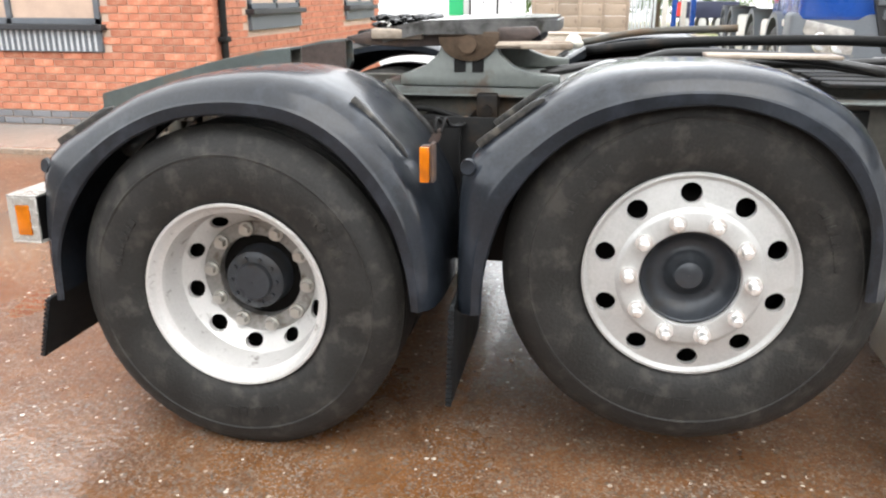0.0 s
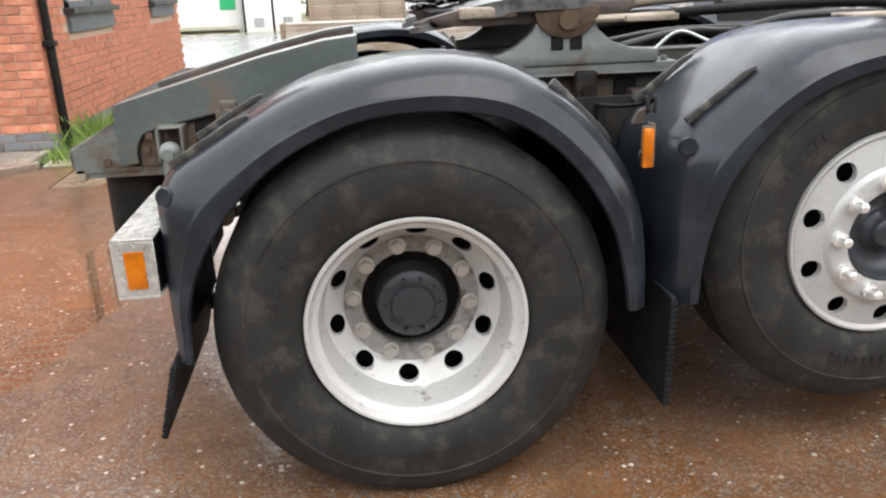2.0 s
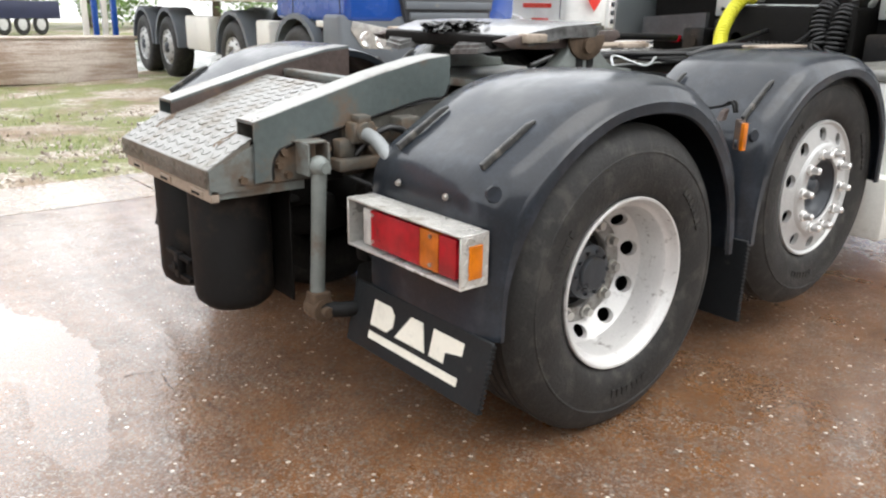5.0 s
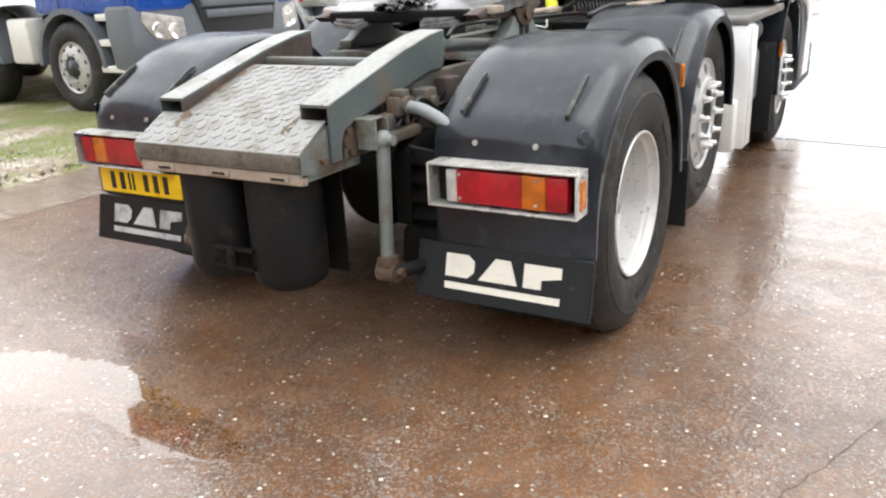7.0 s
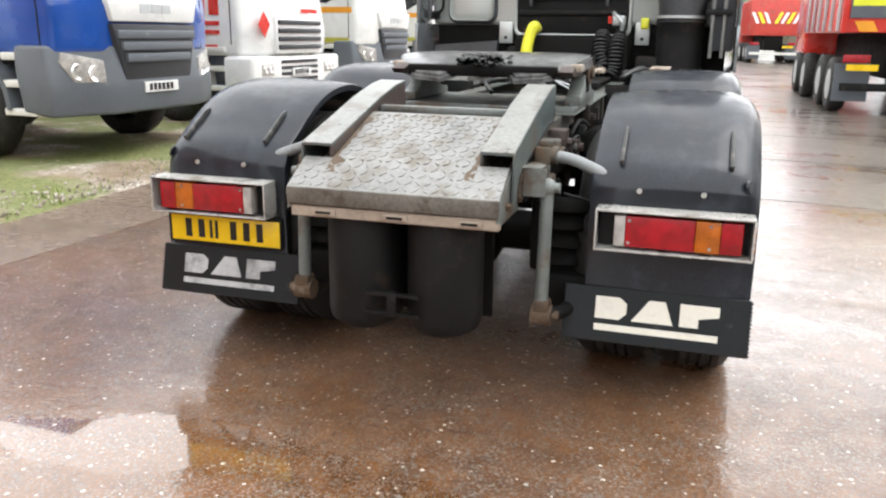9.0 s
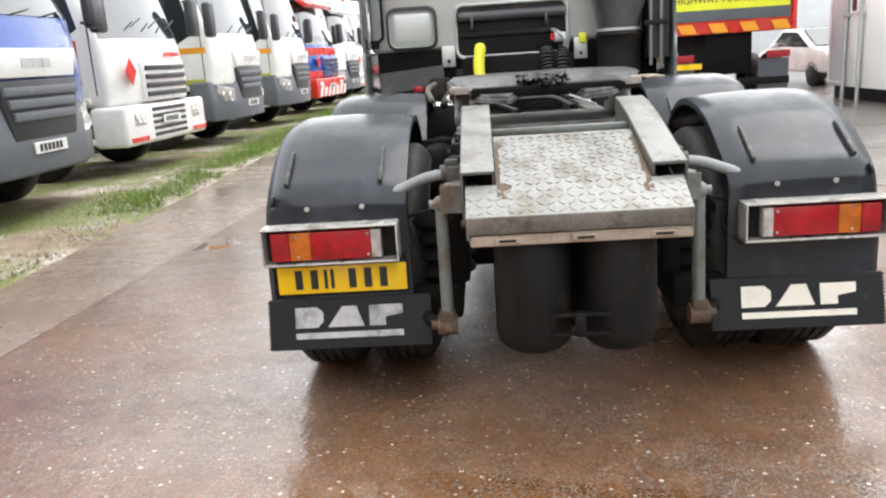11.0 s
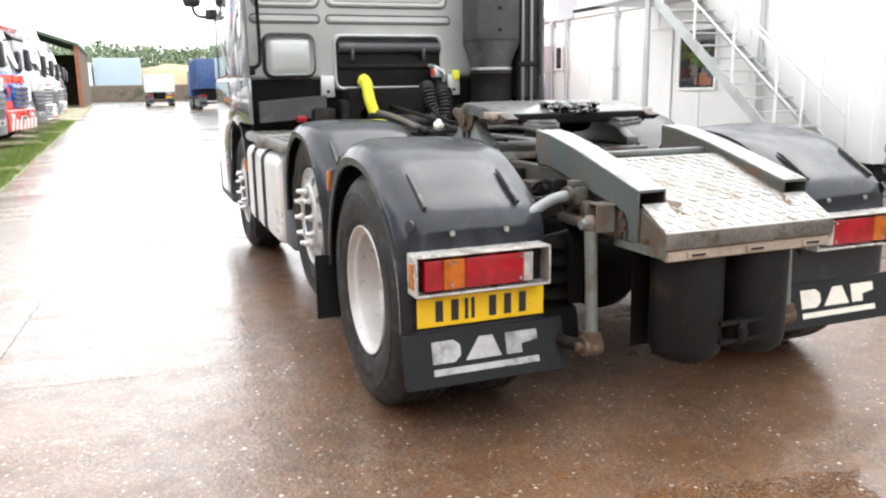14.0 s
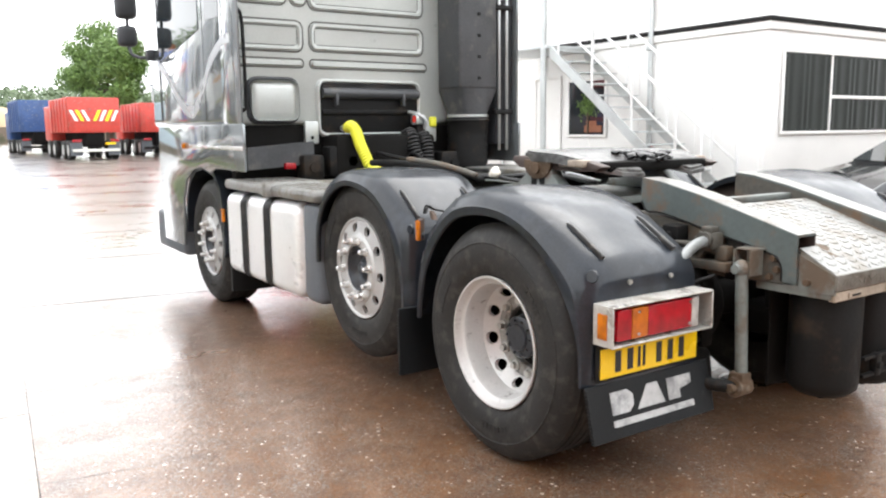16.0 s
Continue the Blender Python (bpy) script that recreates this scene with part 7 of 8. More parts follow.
# tall intake stack and pipes at the off-side back corner
bm = B()
box(bm, 2.80, 3.14, -1.0, -0.62, 1.70, 3.5, 0.03, 3)
stack = part("air_intake", bm, STACKPL, truck, "black ribbed air intake stack", 40)
bm = B()
lower = [bm.verts.new((2.97 + 0.155 * math.cos(a), -0.81 + 0.165 * math.sin(a), 1.49)) for a in [2 * math.pi * k / 24 for k in range(24)]]
upper = [bm.verts.new((2.97 + max(-0.165, min(0.165, 0.26 * math.cos(a))), -0.81 + max(-0.185, min(0.185, 0.29 * math.sin(a))), 1.71)) for a in [2 * math.pi * k / 24 for k in range(24)]]
for k in range(24):
    bm.faces.new((lower[k], lower[(k + 1) % 24], upper[(k + 1) % 24], upper[k]))
bmesh.ops.recalc_face_normals(bm, faces=bm.faces)
part("stack_funnel", bm, STACKPL, stack, "tapering foot of the stack", 50)
bm = B()
lathe(bm, [(0.165, 0), (0.178, 0.004), (0.178, 0.02), (0.165, 0.024)], 28, turn=Matrix.Translation((2.97, -0.81, 1.475)) @ Matrix.Rotation(math.pi / 2, 4, "X"))
bmesh.ops.recalc_face_normals(bm, faces=bm.faces)
part("hose_clip", bm, GALV, stack, "bright hose clip", 50)
for k in range(8):
    bm = B()
    box(bm, 2.792, 2.80, -0.825, -0.795, 1.78 + k * 0.17, 1.805 + k * 0.17, 0.003)
    part("stack_slot", bm, BLACK, stack)
bm = B()
lathe(bm, [(0.17, 0), (0.18, 0.02), (0.165, 0.03)] + [(0.165 + 0.01 * (k % 2), 0.05 + 0.03 * k) for k in range(10)] + [(0.17, 0.40), (0.185, 0.42), (0.17, 0.45)], 24, turn=Matrix.Translation((2.97, -0.81, 1.03)) @ Matrix.Rotation(math.pi / 2, 4, "X"))
bmesh.ops.recalc_face_normals(bm, faces=bm.faces)
part("intake_bellows", bm, BLACK, stack, "black rubber bellows", 50)
bm = B()
box(bm, 2.85, 3.14, -1.19, -1.02, 1.25, 3.5, 0.02, 2)
part("corner_panel", bm, DARKPL, truck, "dark corner panel", 40)
for yy in (-1.03, -1.11):
    bm = B()
    tube(bm, [(2.82, yy, 1.2), (2.82, yy, 3.3)], 0.013, 8)
    part("stack_pipe", bm, GALV, stack, "thin grey pipe", 50)
for z in (1.5, 2.35):
    bm = B()
    box(bm, 2.80, 2.86, -1.16, -0.98, z, z + 0.04, 0.006)
    part("pipe_clip", bm, BLACK, stack, "", 40)

# ---- parked lorries, cars ----
def small_wheel(parent, x, y, z, r, w, rim, face, name="wheel"):
    """A plain road wheel; face -1 or +1: the side of x on which its disc shows."""
    bm = B()
    lathe(bm, [(r * 0.56, 0.03), (r * 0.62, 0.0), (r * 0.8, -0.012), (r * 0.93, 0.008), (r, 0.05), (r, w - 0.05), (r * 0.93, w - 0.008), (r * 0.6, w)], 28)
    turn = Matrix.Translation((x, y, z)) @ Matrix.Rotation(radians(-90 if face < 0 else 90), 4, "Z")
    t = part("wheel", bm, RUBBER, parent, "", 40, turn)
    bm = B()
    lathe(bm, [(r * 0.57, 0.02), (r * 0.55, 0.0), (r * 0.5, 0.02), (r * 0.36, -0.012), (r * 0.27, -0.014), (r * 0.26, 0.02), (r * 0.16, 0.03), (r * 0.14, -0.02), (0.001, -0.025)], 28)
    for k in range(10):
        a = 2 * math.pi * k / 10
        cyl(bm, (r * 0.31 * math.cos(a), -0.012, r * 0.31 * math.sin(a)), (r * 0.31 * math.cos(a), -0.035, r * 0.31 * math.sin(a)), 0.015, 6)
    rm = part("rim", bm, rim, t, "", 40)
    bm = B()
    for k in range(10):
        a = 2 * math.pi * (k + 0.5) / 10
        cyl(bm, (r * 0.455 * math.cos(a), 0.012, r * 0.455 * math.sin(a)), (r * 0.455 * math.cos(a), 0.006, r * 0.455 * math.sin(a)), r * 0.045, 8)
    part("hand_hole", bm, BLACK, rm, kind="stuff")
    bm = B()
    lathe(bm, [(r * 0.25, 0.02), (r * 0.2, 0.005), (r * 0.17, -0.03), (0.001, -0.04)], 20)
    part("hub", bm, HUB, rm, "dark hub", 40)
    return t


def sweep_back(bm, start, slope):
    """Draw the front corners of a lorry's face back in plan."""
    for x in (-start, start):
        bmesh.ops.bisect_plane(bm, geom=bm.verts[:] + bm.edges[:] + bm.faces[:], plane_co=(x, 0, 0), plane_no=(1, 0, 0))
    for v in bm.verts:
        if v.co.y < 0.6 and abs(v.co.x) > start:
            v.co.y += (abs(v.co.x) - start) * slope


def lorry(style, m, paint, lower, label, visor=None, body=None, bodypaint=None, stripe=None, axles=(1.38, 3.3, 6.2, 7.55), roofbar=False, grille_paint=None, length=8.6, tape=False, banded=False, lettered=False, low=0):
    """A lorry that faces -y in its own space, its bumper at y = 0."""
    t = empty("parked_lorry", label, "lorry", m, "row of parked lorries")
    hi = 3.72 if style != "old" else 3.45
    # cab shell above the bumper
    bm = B()
    if style == "old":
        prof = [(0.06, 0.95), (0.03, 1.30), (0.10, 1.74), (0.48, 3.02), (0.62, hi), (1.95, hi + 0.1), (2.0, 0.95)]
    else:
        prof = [(0.05, 1.06), (0.03, 1.5), (0.09, 1.92), (0.45, 3.24), (0.6, hi), (1.95, hi + 0.08), (2.02, 1.06)]
    prism(bm, prof, "x", -1.17, 1.17, 0.06, 3)
    sweep_back(bm, 0.72, 0.42)
    cabm = part("cab", bm, paint, t, "", 40)
    # windscreen, side windows
    bm = B()
    prism(bm, [(0.09, 1.95), (0.43, 3.2), (0.47, 3.2), (0.14, 1.95)] if style != "old" else [(0.115, 1.82), (0.465, 2.98), (0.495, 2.98), (0.16, 1.82)], "x", -1.08, 1.08)
    sweep_back(bm, 0.72, 0.42)
    ws = part("windscreen", bm, GLASSW, cabm, "dark windscreen", 40)
    bm = B()
    for k in range(3):
        tube(bm, [(-0.6 + k * 0.5, 0.085, 1.95), (-0.25 + k * 0.5, 0.115, 2.08)], 0.01, 6)
    part("wiper", bm, DARKPL, ws, "", 60)
    for s in (-1, 1):
        bm = B()
        prism(bm, [(0.50, 1.94), (0.74, 2.98), (1.46, 3.02), (1.46, 1.84), (0.8, 1.78)], "x", min(s * 1.165, s * 1.176), max(s * 1.165, s * 1.176))
        part("side_window", bm, GLASSD, cabm, "dark side window", 40)
        for y in (0.36, 1.52):
            bm = B()
            box(bm, min(s * 1.165, s * 1.174), max(s * 1.165, s * 1.174), y, y + 0.015, 1.1, 2.75)
            part("door_seam", bm, BLACK, cabm)
        if tape:
            bm = B()
            box(bm, min(s * 1.165, s * 1.178), max(s * 1.165, s * 1.178), 0.36, 1.9, 1.1, 1.19)
            part("edge_tape", bm, TAPE, cabm, "yellow-green edge tape")
        bm = B()
        box(bm, min(s * 1.24, s * 1.5), max(s * 1.24, s * 1.5), 0.02, 0.16, 1.86, 2.42, 0.05, 3)
        box(bm, min(s * 1.16, s * 1.3), max(s * 1.16, s * 1.3), 0.1, 0.13, 2.35, 2.38)
        box(bm, min(s * 1.16, s * 1.3), max(s * 1.16, s * 1.3), 0.1, 0.13, 1.9, 1.93)
        part("mirror", bm, DARKPL, cabm, "dark door mirror", 40)
    # bumper
    bm = B()
    if style == "old":
        box(bm, -1.22, 1.22, 0.0, 0.5, 0.42, 0.95, 0.06, 3)
    else:
        prism(bm, [(0.0, 0.46), (-0.02, 0.76), (0.03, 1.14), (0.40, 1.14), (0.42, 0.9), (0.36, 0.5)], "x", -1.235, 1.235, 0.04, 3)
        sweep_back(bm, 0.62, 0.42)
    bp = part("bumper", bm, lower, t, "", 40)
    # grille
    bm = B()
    gy = 0.012 if style != "old" else 0.02
    z0, z1 = (0.80, 1.32) if style != "old" else (0.98, 1.5)
    if style == "old":
        box(bm, -0.62, 0.62, gy - 0.035, gy + 0.1, z0, z1, 0.02)
    else:
        prism(bm, [(-0.50, z0), (0.50, z0), (0.64, z1 + 0.03), (-0.64, z1 + 0.03)], "y", gy - 0.035, gy + 0.1, 0.015)
    g = part("grille", bm, DARKPL if style != "old" else paint, t, "", 40)
    for k in range(4):
        bm = B()
        zz = z0 + 0.06 + k * (z1 - z0 - 0.06) / 4
        hw = 0.58 if style == "old" else 0.44 + 0.15 * k / 3
        if style != "old" and k < 1:
            bm.free()
            continue
        box(bm, -hw, hw, gy - 0.068, gy - 0.03, zz, zz + (0.065 if style == "old" else 0.085), 0.012)
        part("grille_slat", bm, GREYPL if style != "old" else DARKPL, g, "", 40)
    if style != "old":
        bm = B()
        prism(bm, [(-0.62, 1.37), (0.62, 1.37), (0.70, 1.64), (-0.70, 1.64)], "y", -0.025, 0.12, 0.02)
        gp = part("badge_panel", bm, grille_paint or paint, t, "", 40)
        bm = B()
        box(bm, -0.23, -0.09, -0.031, -0.024, 1.46, 1.55)
        box(bm, -0.07, 0.07, -0.031, -0.024, 1.46, 1.55)
        box(bm, 0.09, 0.23, -0.031, -0.024, 1.46, 1.55)
        part("badge_block", bm, GALV, gp)
    else:
        bm = B()
        for k in range(5):
            box(bm, -0.5, 0.5, -0.012, 0.0, 0.50 + k * 0.085, 0.545 + k * 0.085)
        if banded:
            bm.free()
        else:
            part("bumper_slot", bm, DARKPL, bp)
        if banded:
            for k in range(7):
                bm = B()
                x = -1.1 + k * 0.34
                prism(bm, [(x, 0.46), (x + 0.15, 0.46), (x + 0.29, 0.7), (x + 0.14, 0.7)], "y", -0.02, 0.02)
                part("white_stripe", bm, WHITE, bp, "white diagonal stripe")
            for z0b, z1b in ((1.5, 1.74), (0.97, 1.14)):
                bm = B()
                box(bm, -1.185, 1.185, 0.02 + 0.05 * (z0b > 1.3), 1.9, z0b, z1b)
                sweep_back(bm, 0.72, 0.42)
                part("red_cab_band", bm, REDP, cabm, "red band round the cab")
        for s in (-1, 1):
            bm = B()
            box(bm, min(s * 0.7, s * 1.15), max(s * 0.7, s * 1.15), -0.012, 0.0, 0.47, 0.53)
            part("red_band", bm, REDP, bp)
        bm = B()
        box(bm, 0.1, 0.55, 0.0, 0.02, 1.56, 1.62)
        part("marking_bar", bm, REDP, cabm)
        bm = B()
        prism(bm, [(-1.0, 1.38), (-0.86, 1.56), (-0.72, 1.38), (-0.86, 1.20)], "y", 0.022, 0.03)
        part("red_diamond", bm, REDP, cabm, "red diamond sign")
        if lettered:
            for k, (y, z, w, hh) in enumerate([(0.55, 1.5, 0.16, 0.3), (0.78, 1.5, 0.16, 0.3), (1.01, 1.5, 0.16, 0.3), (0.55, 1.36, 0.5, 0.06), (0.55, 1.24, 0.6, 0.06), (0.6, 1.02, 0.35, 0.08)]):
                bm = B()
                box(bm, -1.182, -1.165, y, y + w, z, z + hh)
                part("lettering_block", bm, REDP, cabm, "plain red block")
    # lamps
    for s in (-1, 1):
        bm = B()
        if style == "old":
            box(bm, min(s * 0.72, s * 1.0), max(s * 0.72, s * 1.0), -0.015, 0.05, 0.68, 0.84, 0.015)
        else:
            prism(bm, [(s * 0.72, 0.74), (s * 1.0, 0.72), (s * 1.17, 0.98), (s * 1.15, 1.08), (s * 0.74, 1.0)], "y", -0.015, 0.05, 0.012)
            bmesh.ops.transform(bm, matrix=Matrix.Translation((s * 0.62, 0, 0)) @ Matrix.Rotation(s * 0.40, 4, "Z") @ Matrix.Translation((-s * 0.62, 0, 0)), verts=bm.verts)
        hl = part("headlight", bm, CLEAR, t, "clear headlight", 40)
        bm = B()
        for a, b in ((0.83, 0.87), (0.98, 0.89)) if style != "old" else ((0.8, 0.76), (0.92, 0.76)):
            yy = -0.018 if style == "old" else (a - 0.62) * 0.42 - 0.016
            lathe(bm, [(0.085, 0.0), (0.075, -0.012), (0.055, -0.008), (0.03, 0.004), (0.001, 0.006)] if style != "old" else [(0.05, 0.0), (0.04, -0.01), (0.001, 0.0)], 16, turn=Matrix.Translation((s * a, yy, b)))
        part("reflector_bowl", bm, CHROME, hl, "", 40)
        for z in (0.47, 0.74, 1.0):
            bm = B()
            box(bm, min(s * 0.98, s * 1.225), max(s * 0.98, s * 1.225), 0.46, 0.84 + 0.05 * (1 - z), z, z + 0.07, 0.012)
            part("step", bm, CREAM, t, "pale cab access step", 40)
        bm = B()
        box(bm, min(s * 0.7, s * 1.02), max(s * 0.7, s * 1.02), 0.44, 0.86, 0.5, 1.1, 0.02)
        part("step_housing", bm, GREYPL, t, "", 40)
    bm = B()
    box(bm, -0.26, 0.26, -0.04, -0.02, 0.66, 0.77, 0.004)
    npl = part("number_plate", bm, WHITE, t, "white front number plate")
    for k in range(6):
        bm = B()
        box(bm, -0.2 + k * 0.065, -0.155 + k * 0.065, -0.043, -0.04, 0.68, 0.75)
        part("plate_bar", bm, PLATEBLACK, npl)
    if visor:
        bm = B()
        prism(bm, [(0.22, 2.78), (0.14, 2.88), (0.44, 3.12), (0.54, 3.06)], "x", -1.1, 1.1, 0.01)
        part("sun_visor", bm, visor, cabm, "", 40)
    if roofbar:
        for s in (-0.8, 0.8):
            bm = B()
            cyl(bm, (s, 1.0, hi + 0.05), (s, 1.0, hi + 0.22), 0.09, 14)
            part("beacon", bm, AMBER, cabm, "amber beacon", 40)
    if stripe:
        for s in (-1, 1):
            bm = B()
            box(bm, min(s * 1.168, s * 1.176), max(s * 1.168, s * 1.176), 0.3, 2.0, 1.62, 1.72)
            part("stripe", bm, stripe, cabm)
    # chassis, arches, wheels
    bm = B()
    box(bm, -0.45, 0.45, 0.6, length - 0.2, 0.62, 0.95, 0.02)
    part("chassis", bm, DARKIN, t, "", 40)
    bm = B()
    box(bm, -1.1, 1.1, 0.55, 2.0, 0.95, 1.1)
    part("cab_floor", bm, DARKIN, t)
    for y in axles:
        for s in (-1, 1):
            small_wheel(t, s * 1.22, y, 0.50, 0.50, 0.30, ALLOY2, s)
            bm = B()
            arch = [(y + 0.62 * math.cos(a), 0.52 + 0.62 * math.sin(a)) for a in [math.pi * k / 10 for k in range(11)]]
            prism(bm, arch + [(y + 0.56 * (py - y) / 0.62, 0.52 + 0.56 * (pz - 0.52) / 0.62) for py, pz in reversed(arch)], "x", min(s * 0.85, s * 1.235), max(s * 0.85, s * 1.235))
            part("arch", bm, lower if style != "old" else paint, t, "", 40)
    if body == "tipper":
        bm = B()
        prism(bm, [(2.35, 1.25), (2.25, 2.75), (length, 2.75), (length, 1.25)], "x", -1.25, 1.25, 0.03)
        bd = part("tipper_body", bm, bodypaint or paint, t, "", 40)
        for s in (-1, 1):
            for k in range(8):
                bm = B()
                y = 2.6 + k * (length - 2.9) / 7
                box(bm, min(s * 1.25, s * 1.31), max(s * 1.25, s * 1.31), y, y + 0.09, 1.28, 2.7, 0.01)
                part("body_rib", bm, bodypaint or paint, bd)
            bm = B()
            box(bm, min(s * 1.25, s * 1.258), max(s * 1.25, s * 1.258), 2.45, length, 1.5, 1.62)
            part("orange_stripe", bm, ORANGEP, bd)
        for s in (-1, 1):
            for y0, y1 in ((2.2, 2.62), (4.35, 5.4)):
                bm = B()
                box(bm, min(s * 0.95, s * 1.2), max(s * 0.95, s * 1.2), y0, y1, 0.52, 1.03, 0.04)
                part("side_tank", bm, CREAM, t, "pale side tank", 40)
    elif body == "box":
        bm = B()
        box(bm, -1.25, 1.25, 2.3, length, 1.1, 3.4, 0.03)
        part("box_body", bm, bodypaint or WHITE, t, "", 40)
    elif body == "tanker":
        bm = B()
        lathe(bm, [(0.001, 2.3), (0.8, 2.32), (1.0, 2.42), (1.0, length - 0.1), (0.8, length), (0.001, length)], 28, turn=Matrix.Translation((0, 0, 2.05)))
        bmesh.ops.recalc_face_normals(bm, faces=bm.faces)
        part("tank_barrel", bm, bodypaint or WHITE, t, "", 40)
    if low:
        # day cab: the same face under a lower roof
        for ob in [cabm] + list(cabm.children_recursive):
            for v in ob.data.vertices:
                if v.co.z > 1.95:
                    v.co.z = 1.95 + (v.co.z - 1.95) * low
    return t


def spot(x, y, turn):
    return Matrix.Translation((x, y, 0.0)) @ Matrix.Rotation(radians(turn), 4, "Z")


def berth(x, y, turn):
    return Matrix.Translation((0, 0, 0.055)) @ spot(x, y, turn)


lorry("new", berth(3.96, 4.54, -3.5), BLUE, GREYPL, "blue eight-wheel tipper lorry with grey bumper on the gravel", body="tipper", bodypaint=CREAM, stripe=ORANGEP, grille_paint=WHITE, axles=(1.38, 3.4, 6.3, 7.65), low=0.53)
lorry("old", berth(7.66, 4.76, -4.5), WHITE, WHITE, "white older tanker lorry with red signs on the gravel", body="tanker", bodypaint=CREAM, lettered=True)
lorry("new", berth(11.17, 4.56, -3.3), WHITE, GREYPL, "white lorry with grey bumper on the grass", body="tipper", bodypaint=CREAM, stripe=ORANGEP, tape=True)
lorry("new", berth(15.2, 4.48, -3), WHITE, GREYPL, "white lorry with grey bumper on the grass", body="tipper", bodypaint=CREAM, stripe=ORANGEP, tape=True)
lorry("old", berth(18.9, 4.46, -8), BLUE, REDP, "red and blue lorry with striped bumper on the grass", visor=REDP, body="box", bodypaint=REDP, roofbar=True, banded=True)
lorry("new", berth(22.6, 4.4, -8), WHITE, GREYPL, "white lorry with dark windscreen on the grass", visor=WHITE, body="box", roofbar=True, tape=True)
lorry("old", berth(26.6, 4.5, -8), WHITE, WHITE, "white lorry further down the row", body="box", roofbar=True)
lorry("new", berth(30.6, 4.6, -8), WHITE, GREYPL, "white lorry further down the row", body="tipper", bodypaint=CREAM)
lorry("old", berth(35, 4.7, -8), WHITE, WHITE, "white lorry near the end of the row", body="tipper", bodypaint=CREAM)
lorry("new", berth(40, 4.9, -8), DARKPL, DARKPL, "dark lorry at the end of the row", body="box", bodypaint=BLACK)


def rear_lorry(label, m, paint, chevron, wide=2.5, top=2.75, floor=1.35, length=7.5, panel=None, lettered=None):
    """A lorry seen from behind: its tail at x = 0, it faces +x, middle at y = 0."""
    t = empty("standing_lorry", label, "lorry", m)
    h = wide / 2
    bm = B()
    prism(bm, [(0.0, floor), (0.05, top), (length - 2.2, top), (length - 2.0, floor)], "y", -h, h, 0.03)
    bd = part("body", bm, paint, t, "", 40)
    for s in (-1, 1):
        for k in range(6):
            bm = B()
            box(bm, 0.2 + k * 0.85, 0.3 + k * 0.85, min(s * h, s * (h + 0.05)), max(s * h, s * (h + 0.05)), floor + 0.03, top - 0.05, 0.008)
            part("body_rib", bm, GALV if panel else paint, bd)
    if panel:
        bm = B()
        for a in (-h, h - 0.08):
            box(bm, -0.035, 0.0, a, a + 0.08, floor, top)
        box(bm, -0.035, 0.0, -h, h, top - 0.08, top - 0.001)
        part("tail_rim", bm, paint, bd)
    if chevron == "stripes":
        for k in range(7):
            bm = B()
            y = -0.95 + k * 0.29
            sg = -1 if k < 3.5 else 1
            prism(bm, [(y, floor + 0.6), (y + 0.16, floor + 0.6), (y + 0.16 + sg * 0.26, floor + 1.15), (y + sg * 0.26, floor + 1.15)], "x", -0.012, 0.03)
            part("chevron", bm, CHEVY if k % 2 else WHITE, bd)
    if panel:
        bm = B()
        box(bm, -0.02, 0.02, -h + 0.12, h - 0.12, floor + 0.25, top - 0.1, 0.005)
        pn = part("rear_panel", bm, panel, bd, "", 40)
        bm = B()
        box(bm, -0.03, -0.02, -h + 0.14, h - 0.14, floor + 0.46, floor + 0.82)
        part("yellow_board", bm, CHEVY, pn, "yellow rear notice board")
        for k in range(4):
            bm = B()
            y = -h + 0.35 + k * 0.5
            prism(bm, [(y, floor + 0.72), (y + 0.2, floor + 0.72), (y + 0.3, floor + 0.82), (y + 0.1, floor + 0.82)], "x", -0.034, -0.02)
            part("red_dash", bm, REDP, pn)
            bm = B()
            y = -h + 0.1 + k * 0.6
            prism(bm, [(y, floor + 0.02), (y + 0.3, floor + 0.02), (y + 0.4, floor + 0.2), (y + 0.1, floor + 0.2)], "x", -0.03, 0.0)
            part("orange_dash", bm, ORANGEP, bd)
    if lettered:
        for line, (z, size) in zip(lettered, ((floor + 0.66, 0.185), (floor + 0.5, 0.185))):
            cu = bpy.data.curves.new("lettering", "FONT")
            cu.body, cu.size, cu.align_x, cu.extrude = line, size, "CENTER", 0.001
            ob = new("lettering", cu)
            dg = bpy.context.evaluated_depsgraph_get()
            me = bpy.data.meshes.new_from_object(ob.evaluated_get(dg))
            bpy.data.objects.remove(ob)
            me.materials.clear()
            me.materials.append(PLATEBLACK)
            o = new("lettering", me)
            o.parent = bd
            o.matrix_basis = Matrix.Translation((-0.034, 0, z - 0.07)) @ Euler((radians(90), 0, radians(-90))).to_matrix().to_4x4()
    # cab ahead, chassis, lamps, bar
    bm = B()
    box(bm, length - 1.9, length, -1.17, 1.17, 0.95, 2.9, 0.08, 3)
    part("cab", bm, paint, t, "", 40)
    bm = B()
    box(bm, 0.1, length - 0.2, -0.45, 0.45, 0.65, floor, 0.02)
    part("chassis", bm, DARKIN, t, "", 40)
    bm = B()
    box(bm, -0.02, 0.06, -h + 0.1, h - 0.1, 0.42, 0.56, 0.01)
    part("under_run_bar", bm, CREAM if chevron == "stripes" else BLACK, t, "", 40)
